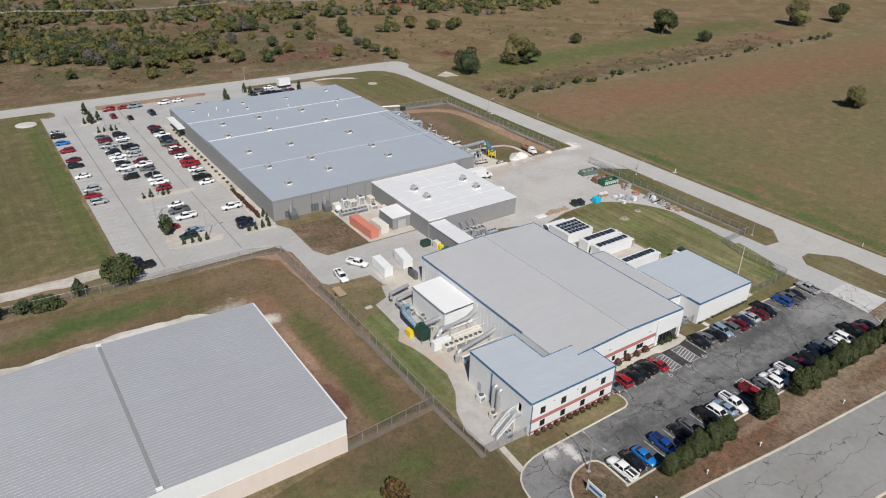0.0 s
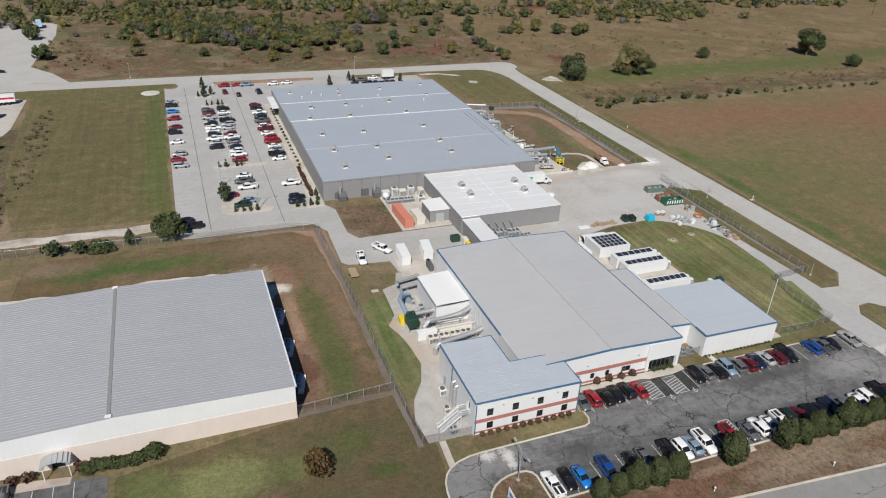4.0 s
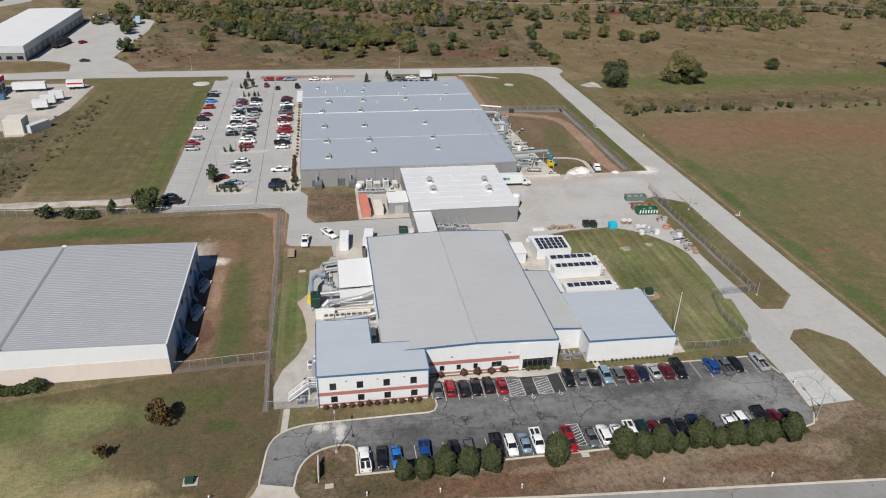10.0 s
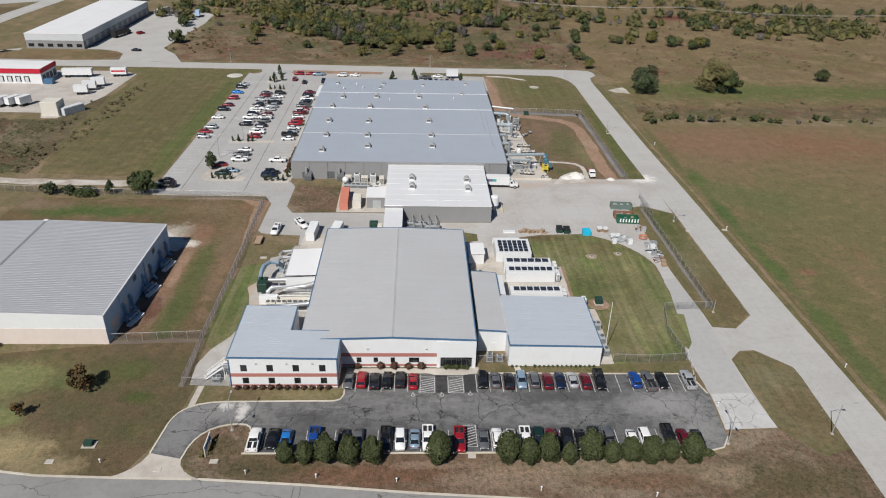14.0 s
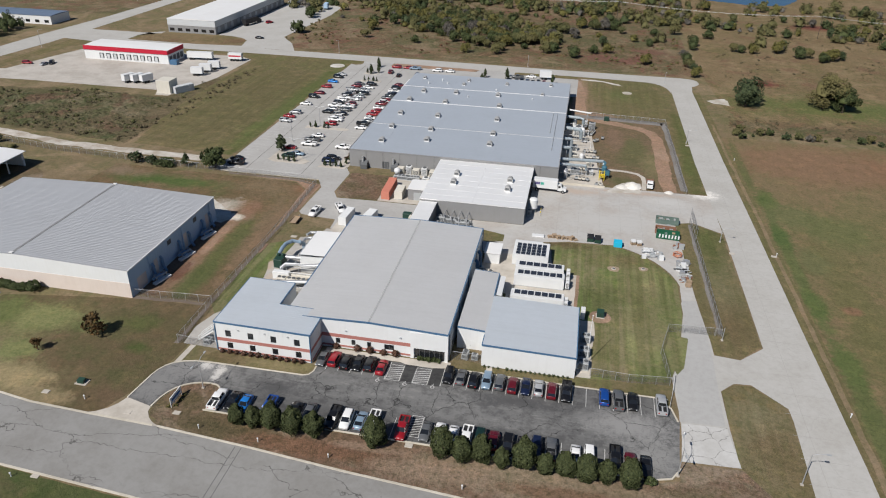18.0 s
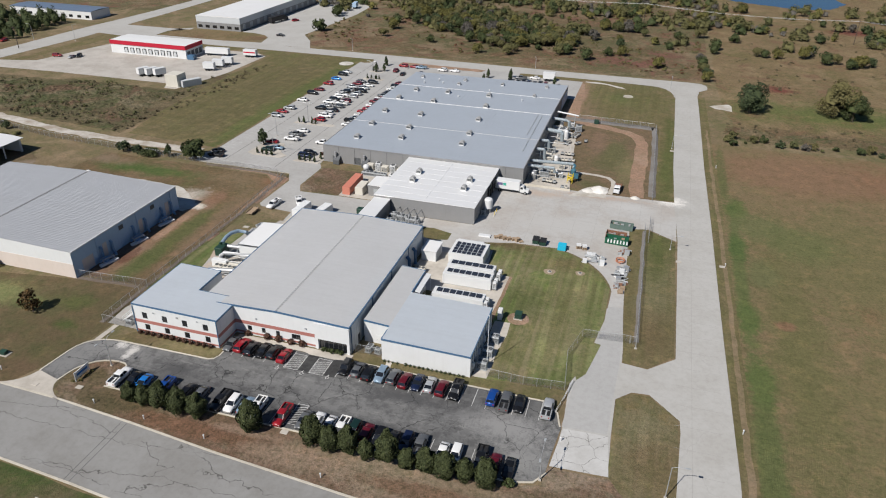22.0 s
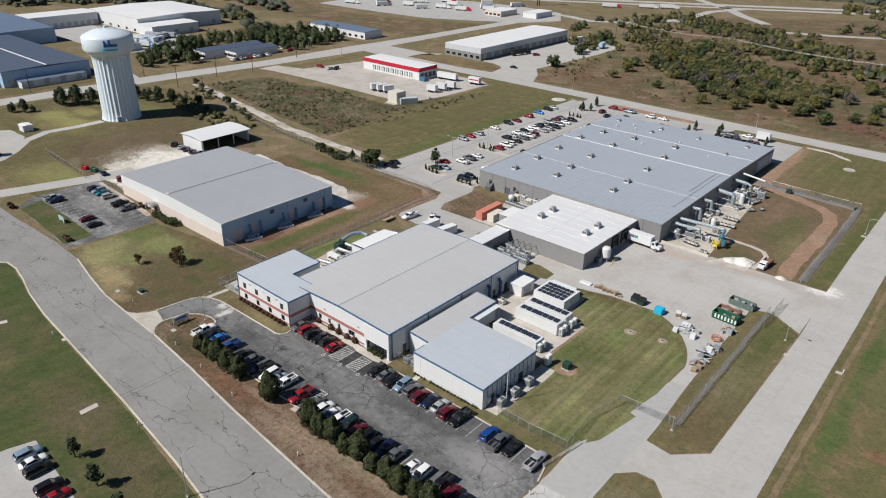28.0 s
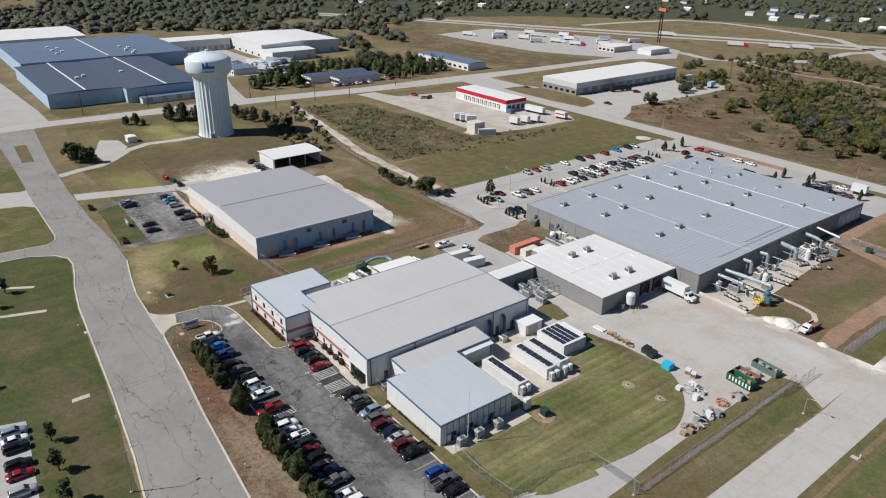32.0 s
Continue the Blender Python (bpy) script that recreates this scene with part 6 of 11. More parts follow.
for y, w in ((200.2, 0.14), (250.5, 0.3)):
    z = BH + 0.1 + 0.65 * (1 - abs(y - 228.4) / 54.8)
    bm = bm_new()
    bx(bm, BX0, BX1, y, y + w, z, z + 0.1)
    part("expansion_joint", bm, MEMW if w > 0.2 else ROOF, plant)
seams(plant, "s", BX0, BX1, BY0, 0.2, BH, 5.8, DARKWALL, 0.05, 0.09)
seams(plant, "e", BY0, BY1, BX1, 0.2, BH, 6.9, GREYWALL, 0.06, 0.1)
seams(plant, "s", BX0, BX1, BY0, 0.2, BH, 1.0, GREYWALL, 0.012)
seams(plant, "w", BY0, 255, BX0, 0.2, BH, 1.0, GREYWALL, 0.012)
trim_line(plant, (BX0, BY0, BH + 0.1), (BX1, BY0, BH + 0.1), 0.12, GREYWALL)
trim_line(plant, (BX1, BY0, BH + 0.1), (BX1, 228.4, BH + 0.8), 0.12, GREYWALL)
trim_line(plant, (BX1, 228.4, BH + 0.8), (BX1, BY1, BH + 0.2), 0.12, GREYWALL)
trim_line(plant, (BX0, BY0, BH + 0.1), (BX0, 228.4, BH + 0.8), 0.12, GREYWALL)
window_in(plant, "y", 256, 268, BX0, 1, 0.6, 3.4, "entrance_glazing", bars=6)
bm = bm_new()
bx(bm, BX0 - 2.6, BX0 - 0.05, 254.5, 269.5, 3.6, 4.0)
part("entrance_canopy", bm, WHITE, plant)
for x0, x1, z1 in ((60, 61.2, 2.3), (68, 70.4, 2.6)):
    bm = bm_new()
    bx(bm, x0, x1, BY0 + 0.1, BY0 + 0.16, 0.1, z1)
    part("door", bm, DARKWALL, plant, "dark steel door")
band(plant, "e", 256, 272.4, BX1, 0.6, 5.0, PALEBLUE, "dock_panel", 0.06)
for y in (258.2, 261.8, 265.4, 269.0):
    bm = bm_new()
    bx(bm, BX1 + 0.062, BX1 + 0.2, y, y + 2.4, 0.9, 3.6)
    part("dock_door", bm, WHITE, plant, "white dock door")
PLANT_UNITS = [(65.4, 182.8), (65.2, 197.2), (64.6, 212.4), (63.9, 229.6), (80.4, 186.8), (79.6, 197.4), (79.0, 212.4), (78.6, 228.6 + 1.0), (102.2, 187.6), (102.0, 198.0), (101.4, 213.4), (100.2, 229.6), (66.8, 243.0), (80.4, 244.0), (97.8, 244.6), (81.2, 258.0), (82.2, 265.0), (62.6, 264.4), (99.4, 263.2), (115.6, 250.6), (118.2, 266.0)]
for x, y in PLANT_UNITS:
    z = BH + 0.1 + 0.65 * (1 - abs(y - 228.4) / 54.8)
    roof_cube(x, y, z, 1.9 if y < 250 else 1.4, 1.35 if y < 250 else 1.0)
conduit = thing("roof_conduit", "thin grey pipe run on blocks along the roof", "pipe", at=(123.2, 206, BH))
for x, y0, y1 in ((123.2, 187.5, 226.5), (121.6, 204, 227)):
    zs = [BH + 0.1 + 0.65 * (1 - abs(y - 228.4) / 54.8) for y in (y0, y1)]
    bm = bm_new()
    pipe(bm, [(x, y0, zs[0] + 0.22), (x, y1, zs[1] + 0.22)], 0.06, 6)
    part("pipe", bm, STEEL, conduit)
    for k in range(10):
        y = y0 + (k + 0.5) * (y1 - y0) / 10
        z = BH + 0.1 + 0.65 * (1 - abs(y - 228.4) / 54.8)
        bm = bm_new()
        bx(bm, x - 0.25, x + 0.25, y - 0.12, y + 0.12, z, z + 0.17)
        part("block", bm, STEEL, conduit)
for x, y, h in ((71, 262, 0.9), (74, 258, 0.7), (86, 240, 0.6), (112, 243, 0.7), (96, 253, 0.5), (66, 256, 0.8)):
    z = BH + 0.1 + 0.62 * (1 - abs(y - 228.4) / 54.8)
    b = thing("roof_vent", "small white roof vent with a cap", "vent", "roof vents", at=(x, y, z))
    bm = bm_new()
    pipe(bm, [(x, y, z), (x, y, z + h)], 0.2, 10)
    part("vent_pipe", bm, WHITE, b)
    bm = bm_new()
    lathe(bm, (x, y, z + h), [(0.34, 0.02), (0.34, 0.06), (0.05, 0.2)], 10)
    part("cap", bm, WHITE, b)

DUCTBLUE = paint_mat("weathered_blue_duct", (0.22, 0.30, 0.38), 0.45, 0.3)
BLUEDUCT = paint_mat("blue_grey_duct_paint", (0.16, 0.27, 0.42), 0.5, 0.25)
# warehouse
WX0, WX1, WY0, WY1, WH, WR = -28.0, 32.3, 83.2, 125.2, 7.2, 2.2
ware = shell("warehouse", "long warehouse with ribbed grey roof and cream base", WX0, WX1, WY0, WY1, WH, PALEBLUE, {"e": [(86, 90, 0.05, 3.6)], "s": [(-7.4, -5.4, 0.05, 2.4)]}, gable=(WR, 0.9))
band(ware, "s", WX0, WX1 + 0.03, WY0, 0.0, 3.9, CREAM, "lower_wall", 0.12, [(-7.4, -5.4, 0.0, 2.4)])
bm = bm_new()
prism(bm, [(WX0, WY0 - 0.05), (WR, WY0 - 0.05), (WX1, WY0 - 0.05), (WX1, WY0 - 0.003), (WR, WY0 - 0.003), (WX0, WY0 - 0.003)], 3.9, [WH + .1, WH + 1.0, WH + .1, WH + .1, WH + 1.0, WH + .1])
part("upper_wall", bm, WHITE, ware, "white metal upper wall")
window_in(ware, "x", -7.4, -5.4, WY0, 1, 0.05, 2.4, "entrance_glazing", bars=1)
bm = bm_new()
for i in range(9):
    a = math.pi * i / 8
    x, z = -6.4 - 2.0 * math.cos(a), 2.5 + 0.9 * math.sin(a)
    bx(bm, x - 0.35, x + 0.35, WY0 - 2.6, WY0 - 0.14, z, z + 0.08)
part("entrance_canopy", bm, GALV, ware, "curved metal entrance canopy")
for x in (-8.3, -4.5):
    bm = bm_new()
    pipe(bm, [(x, WY0 - 2.5, 0.0), (x, WY0 - 2.5, 2.55)], 0.09, 8)
    part("canopy_post", bm, WHITE, ware)
wroof = deck(ware, [(WX0, WY0), (WR, WY0), (WX1, WY0), (WX1, WY1), (WR, WY1), (WX0, WY1)], [WH, WH + .9, WH, WH, WH + .9, WH], [WH + .05, WH + .95, WH + .05, WH + .05, WH + .95, WH + .05])
lay_sheets(wroof, WX0 - 0.2, WR, WY0 - 0.1, WY1 + 0.1, WH + 0.06, WH + 0.96, ROOFW, 0.72, 0.058)
lay_sheets(wroof, WX1 + 0.2, WR, WY0 - 0.1, WY1 + 0.1, WH + 0.06, WH + 0.96, ROOFW, 0.72, 0.058)
bm = bm_new()
bx(bm, WR - 0.3, WR + 0.3, WY0 - 0.1, WY1 + 0.1, WH + 0.98, WH + 1.08)
part("ridge_cap", bm, GREYWALL, ware, "dark grey ridge strip")
for y in (WY0 - 0.1, WY1 - 0.6):
    bm = bm_new()
    bx(bm, WR - 0.5, WR + 0.5, y, y + 0.7, WH + 1.1, WH + 1.25)
    part("ridge_end", bm, ROOFWHITE, ware)
trim_line(ware, (WX1 + 0.1, WY0, WH + 0.12), (WX1 + 0.1, WY1, WH + 0.12), 0.14, WHITE)
seams(ware, "e", 91, WY1, WX1, 0.2, WH, 1.0, PALEBLUE, 0.03)
bm = bm_new()
bx(bm, WX1 - 0.2, WX1 - 0.12, 86, 90, 0.05, 3.6)
part("dock_door", bm, CREAM, ware, "tan roller door")
for y in (93.4, 107.6, 119.2):
    bm = bm_new()
    bx(bm, WX1 + 0.003, WX1 + 0.08, y, y + 1.5, 0.3, 4.4)
    part("tall_door", bm, CREAM, ware, "tall cream service panel")
for y in (100.2, 113.2):
    bm = bm_new()
    bx(bm, WX1 + 0.003, WX1 + 0.10, y, y + 1.6, 5.0, 6.2)
    part("wall_louvre", bm, DARKWALL, ware, "dark wall louvre")
for y in (92.4, 96.2, 104.8, 109.8, 117.0, 121.4):
    bm = bm_new()
    pipe(bm, [(WX1 + 1.6, y - 0.4, 0.25), (WX1 + 1.0, y, 0.6), (WX1 + 0.55, y, 1.4), (WX1 + 0.5, y, 3.6), (WX1 + 0.02, y, 4.1)], 0.36, 10)
    part("duct", bm, BLUEDUCT, ware, "blue exhaust duct on the wall")
for y0 in (89.6, 101.6, 113.4):
    b = thing("loading_platform", "low white steel platform with a rail frame", "platform", "wall platforms", at=(34.6, y0 + 2, 0))
    bm = bm_new()
    prism(bm, [(33.6, y0), (34.6, y0 - 0.4), (36.0, y0 + 4.6), (35.0, y0 + 5.0)], 0.05, 0.5)
    part("deck", bm, ROOFWHITE, b)
    for px, py in ((33.2, y0 + 1.4), (34.0, y0 + 4.4), (34.3, y0 + 1.0), (35.1, y0 + 4.0)):
        bm = bm_new()
        bx(bm, px - 0.1, px + 0.1, py - 0.1, py + 0.1, 0.05, 1.5)
        part("post", bm, STEEL, b)
    bm = bm_new()
    bx(bm, 33.5, 34.5, y0 + 1.7, y0 + 3.2, 0.5, 1.3)
    pipe(bm, [(33.4, y0 + 0.6, 0.9), (34.2, y0 + 2.4, 1.5), (34.9, y0 + 4.4, 1.0)], 0.3, 8)
    part("blower", bm, BLUEDUCT, b, "blue-grey blower")
    for (ax, ay), (cx, cy) in (((33.2, y0 + 1.4), (34.0, y0 + 4.4)), ((34.3, y0 + 1.0), (35.1, y0 + 4.0)), ((33.2, y0 + 1.4), (34.3, y0 + 1.0)), ((34.0, y0 + 4.4), (35.1, y0 + 4.0))):
        bm = bm_new()
        pipe(bm, [(ax, ay, 1.5), (cx, cy, 1.5)], 0.12, 6)
        part("rail", bm, STEEL, b)
for y in (91.5, 107, 122):
    downpipe(ware, WX1 + 0.14, y, 7.0, PALEBLUE)

# open shed
shed = thing("open_shed", "white open-fronted shed with a pale metal roof", "shed", at=(-54, 138, 0))
bm = bm_new()
bx(bm, -61.8, -61.5, 126, 148, 0, 5.0)
part("wall", bm, WHITE, shed)
bm = bm_new()
prism(bm, [(-61.5, 125.7), (-47.5, 125.7), (-47.5, 126), (-61.5, 126)], 0, [5.0, 4.3, 4.3, 5.0])
part("wall", bm, WHITE, shed)
bm = bm_new()
prism(bm, [(-61.5, 147.7), (-47.5, 147.7), (-47.5, 148), (-61.5, 148)], 0, [5.0, 4.3, 4.3, 5.0])
part("wall", bm, WHITE, shed)
for y in (126.3, 133.4, 140.6, 147.4):
    bm = bm_new()
    bx(bm, -47.8, -47.5, y - 0.15, y + 0.15, 0, 4.3)
    part("post", bm, WHITE, shed)
bm = bm_new()
arch = [(-62.3 + 1.9625 * i, 4.62 + 0.78 * math.sin(math.pi * (0.12 + 0.095 * i))) for i in range(9)]
section = arch + [(x, z + 0.18) for x, z in arch[::-1]]
front, rear = ([bm.verts.new((x, y, z)) for x, z in section] for y in (125.2, 148.6))
for i in range(18):
    bm.faces.new((front[i], front[(i + 1) % 18], rear[(i + 1) % 18], rear[i]))
for i in range(8):
    bm.faces.new((front[i], front[17 - i], front[16 - i], front[i + 1]))
    bm.faces.new((rear[i], rear[i + 1], rear[16 - i], rear[17 - i]))
bmesh.ops.recalc_face_normals(bm, faces=bm.faces)
part("roof", bm, MEMW, shed)

# water tower
TX, TY = -119.5, 128.5
tower = thing("water_tower", "tall pale blue-white water tower with a fluted column", "water tower", at=(TX, TY, 0))
bm = bm_new()
lathe(bm, (TX, TY, 0), [(8.7, 0), (8.3, 1.0), (8.0, 3), (7.8, 24), (7.9, 27.0), (8.4, 29.2)], 56, 0.045)
part("column", bm, TANKW, tower)
bm = bm_new()
lathe(bm, (TX, TY, 0), [(7.9, 28.6), (9.4, 29.8), (10.4, 31.0), (10.7, 31.6), (10.7, 36.4), (10.5, 36.9), (9.6, 37.6), (6.5, 39.0), (3.0, 39.9), (1.0, 40.1)], 56)
part("tank", bm, TANKW, tower, smooth=True)
bm = bm_new()
pipe(bm, [(TX, TY, 39.9), (TX, TY, 41.0)], 0.8, 14)
part("roof_hatch", bm, TANKW, tower)
bm = bm_new()
for i in range(16):
    a0 = 2 * math.pi * i / 16
    pipe(bm, [(TX + 3 * math.cos(a0), TY + 3 * math.sin(a0), 39.8), (TX + 3 * math.cos(a0), TY + 3 * math.sin(a0), 41.0)], 0.05, 5)
pipe(bm, [(TX + 3 * math.cos(2 * math.pi * i / 24), TY + 3 * math.sin(2 * math.pi * i / 24), 41.0) for i in range(25)], 0.06, 5)
part("roof_rail", bm, STEEL, tower)
bm = bm_new()
bx(bm, TX + 6.6, TX + 7.5, TY - 5.5, TY - 3.9, 0, 2.3)
part("door", bm, STEEL, tower)

# ---- vehicles ----
PAINTS = {}


def car_paint(key):
    table = {"black": (0.012, 0.012, 0.013), "white": (0.74, 0.74, 0.73), "silver": (0.42, 0.43, 0.44), "grey": (0.13, 0.135, 0.14),
             "red": (0.26, 0.010, 0.016), "maroon": (0.13, 0.01, 0.018), "blue": (0.012, 0.07, 0.30), "navy": (0.012, 0.02, 0.055),
             "sky": (0.24, 0.33, 0.42), "green": (0.012, 0.035, 0.03), "tan": (0.36, 0.31, 0.24), "bright": (0.02, 0.20, 0.60), "orange": (0.60, 0.10, 0.02), "teal": (0.02, 0.20, 0.24)}
    if key not in PAINTS:
        s = Shader("car_paint_" + key, 0.28, 0.25 if key not in ("white", "red") else 0.0, 0.5)
        s.b.inputs["Coat Weight"].default_value = 0.35
        s.b.inputs["Coat Roughness"].default_value = 0.08
        c = table[key]
        PAINTS[key] = s.done(s.mix(s.ramp(s.noise(1.2, 4), 0.4, 0.8, 0, 0.25), c, tuple(v * 0.75 + 0.006 for v in c)))
    return PAINTS[key]


def loft(bm, rows):
    """Skin over cross sections; each row is a list of points, all equally long, closed."""
    rs = [[bm.verts.new(p) for p in r] for r in rows]
    n = len(rows[0])
    for a, b in zip(rs, rs[1:]):
        for i in range(n):
            bm.faces.new((a[i], a[(i + 1) % n], b[(i + 1) % n], b[i]))
    bm.faces.new(rs[0][::-1])
    bm.faces.new(rs[-1])


def hull_row(y, hw, zb, zt):
    return [(-hw * 0.94, y, zb), (hw * 0.94, y, zb), (hw, y, zb + 0.22), (hw, y, zt - 0.18), (hw * 0.9, y, zt), (0, y, zt + 0.03), (-hw * 0.9, y, zt), (-hw, y, zt - 0.18), (-hw, y, zb + 0.22)]


SHAPES = {
    "sedan": dict(L=2.4, body=[(-2.40, 0.74, 0.36, 0.80), (-2.30, 0.84, 0.24, 0.98), (-1.5, 0.91, 0.2, 1.02), (-0.3, 0.92, 0.2, 0.98), (1.0, 0.91, 0.2, 0.98), (1.9, 0.88, 0.22, 0.86), (2.3, 0.80, 0.26, 0.74), (2.40, 0.66, 0.36, 0.62)], base=(-1.95, 1.15), top=(-1.1, 0.2), zt=1.44, axle=1.4, r=0.33),
    "suv": dict(L=2.4, body=[(-2.40, 0.80, 0.45, 0.98), (-2.32, 0.90, 0.32, 1.12), (-1.2, 0.95, 0.28, 1.14), (0.6, 0.95, 0.28, 1.10), (1.0, 0.94, 0.28, 1.10), (1.9, 0.92, 0.3, 1.02), (2.3, 0.84, 0.34, 0.88), (2.40, 0.72, 0.42, 0.74)], base=(-2.28, 1.15), top=(-1.95, 0.35), zt=1.74, axle=1.42, r=0.37),
    "pickup": dict(L=2.9, body=[(-2.90, 0.86, 0.5, 1.08), (-2.86, 0.96, 0.4, 1.14), (-1.0, 0.98, 0.36, 1.14), (0.4, 0.98, 0.36, 1.14), (1.2, 0.98, 0.36, 1.16), (2.3, 0.96, 0.38, 1.10), (2.8, 0.90, 0.42, 0.98), (2.90, 0.78, 0.5, 0.82)], base=(-0.95, 1.45), top=(-0.7, 0.75), zt=1.84, axle=1.8, r=0.40),
}
CARS = {}


def car_proto(kind, colour, far=False):
    """A parked car built once per kind and colour; copied afterwards."""
    s, paint = SHAPES[kind], car_paint(colour)
    names = {"sedan": "sedan", "suv": "suv", "pickup": "pickup_truck"}
    words = {"sedan": "parked sedan with dark windows", "suv": "parked sport utility car with dark windows", "pickup": "parked pickup truck with an open bed"}
    tints = {"bright": "bright blue", "sky": "pale blue", "navy": "navy blue", "green": "dark green"}
    b = thing(names[kind], f"{tints.get(colour, colour)} {words[kind]}", "pickup" if kind == "pickup" else "car", "parked cars")
    bm = bm_new()
    rows = [hull_row(*q) for q in s["body"]]
    loft(bm, rows)
    bmesh.ops.bevel(bm, geom=[e for e in bm.edges if e.is_manifold and e.calc_face_angle(0) > 0.5], offset=0.06, segments=2, affect="EDGES")
    part("body", bm, paint, b, smooth=True)
    zb = 1.0 if kind == "sedan" else 1.12
    hw = s["body"][3][1]
    (b0, b1), (t0, t1), zt = s["base"], s["top"], s["zt"]
    bm = bm_new()
    loft(bm, [[(-hw * 0.9, b0, zb - 0.04), (hw * 0.9, b0, zb - 0.04), (hw * 0.9, b1, zb - 0.04), (-hw * 0.9, b1, zb - 0.04)],
              [(-hw * 0.74, t0, zt - 0.06), (hw * 0.74, t0, zt - 0.06), (hw * 0.74, t1, zt - 0.06), (-hw * 0.74, t1, zt - 0.06)]])
    part("cabin_glass", bm, GLASS, b, "dark tinted windows")
    bm = bm_new()
    loft(bm, [[(-w, y0, z), (w, y0, z), (w, y1, z), (-w, y1, z)] for w, y0, y1, z in ((hw * 0.77, t0 - 0.07, t1 + 0.08, zt - 0.09), (hw * 0.75, t0 - 0.02, t1, zt - 0.035), (hw * 0.66, t0 + 0.09, t1 - 0.16, zt + 0.005), (hw * 0.40, t0 + 0.32, t1 - 0.42, zt + 0.03))])
    part("roof", bm, paint, b, smooth=True)
    for sx in (-1, 1):
        for yb, yt in ((b0, t0), (b1, t1)) if far else ((b0, t0), (b1, t1), ((b0 + b1) / 2, (t0 + t1) / 2)):
            bm = bm_new()
            loft(bm, [[(sx * hw * 0.91, yb - 0.06, zb - 0.04), (sx * hw * 0.91, yb + 0.06, zb - 0.04), (sx * hw * 0.84, yb + 0.06, zb - 0.04), (sx * hw * 0.84, yb - 0.06, zb - 0.04)],
                      [(sx * hw * 0.76, yt - 0.05, zt - 0.05), (sx * hw * 0.76, yt + 0.05, zt - 0.05), (sx * hw * 0.70, yt + 0.05, zt - 0.05), (sx * hw * 0.70, yt - 0.05, zt - 0.05)]])
            part("pillar", bm, paint, b)
    if kind == "pickup":
        bm = bm_new()
        bx(bm, -0.8, 0.8, -2.8, -1.02, 1.145, 1.165)
        part("bed_liner", bm, BLACK, b, "dark open load bed")
        bm = bm_new()
        for q in ((-0.98, -0.8, -2.86, -1.0), (0.8, 0.98, -2.86, -1.0), (-0.8, 0.8, -2.9, -2.8)):
            bx(bm, *q, 1.1, 1.42)
        part("bed_side", bm, paint, b)
    for sx in (-1, 1):
        for y in (-s["axle"], s["axle"]):
            bm = bm_new()
            pipe(bm, [(sx * (hw - 0.20), y, s["r"]), (sx * (hw + 0.02), y, s["r"])], s["r"], 14)
            w = part("wheel", bm, TYRE, b)
            if far:
                continue
            bm = bm_new()
            pipe(bm, [(sx * (hw + 0.02), y, s["r"]), (sx * (hw + 0.035), y, s["r"])], s["r"] * 0.62, 10)
            r = new("rim", mesh_of("rim", bm, RIM))
            r.parent = w
    fy, ry = s["body"][-2][0], s["body"][0][0]
    for sx in (-1, 1):
        bm = bm_new()
        bx(bm, sx * 0.62 - 0.17, sx * 0.62 + 0.17, fy - 0.12, fy + 0.09, s["body"][-2][3] - 0.24, s["body"][-2][3] - 0.08)
        part("headlight", bm, LAMP, b)
        bm = bm_new()
        bx(bm, sx * 0.66 - 0.12, sx * 0.66 + 0.12, ry - 0.02, ry + 0.08, s["body"][0][3] - 0.22, s["body"][0][3] + 0.02)
        part("tail_lamp", bm, TAIL, b)
        if far:
            continue
        bm = bm_new()
        bx(bm, sx * (hw + 0.09) - 0.09, sx * (hw + 0.09) + 0.09, b1 - 0.35, b1 - 0.25, zb, zb + 0.13)
        part("mirror", bm, paint, b)
    return b


def park(kind, colour, x, y, turn, z=0.06):
    """Places a car; turn 0 faces north."""
    m = pose(x, y, z, 0, 0, turn)
    far = y > 150 or y < 20 or x < 0
    key = (kind, colour, far)
    if key not in CARS:
        CARS[key] = car_proto(kind, colour, far)
        CARS[key].matrix_basis = m
        return CARS[key]
    return copy_thing(CARS[key], m)


FRONT = [(83.9, "sedan", "grey"), (86.4, "suv", "red"), (89.0, "suv", "black"), (91.5, "sedan", "black"), (94.0, "suv", "black"), (96.6, "sedan", "red"),
         (110.4, "suv", "black"), (113.0, "sedan", "grey"), (115.6, "suv", "black"), (118.2, "suv", "sky"), (120.8, "suv", "grey"), (123.4, "suv", "maroon"), (126.0, "sedan", "navy"), (128.5, "sedan", "silver"), (131.1, "suv", "maroon"), (133.9, "pickup", "black"),
         (141.2, "suv", "blue"), (143.9, "pickup", "grey"), (146.6, "sedan", "black"), (152.0, "pickup", "silver")]
for i, (x, k, c) in enumerate(FRONT):
    park(k, c, x, 70.3 + 0.25 * math.sin(i * 2.1), (0 if i % 3 else 180) + rnd.uniform(-1.5, 1.5))
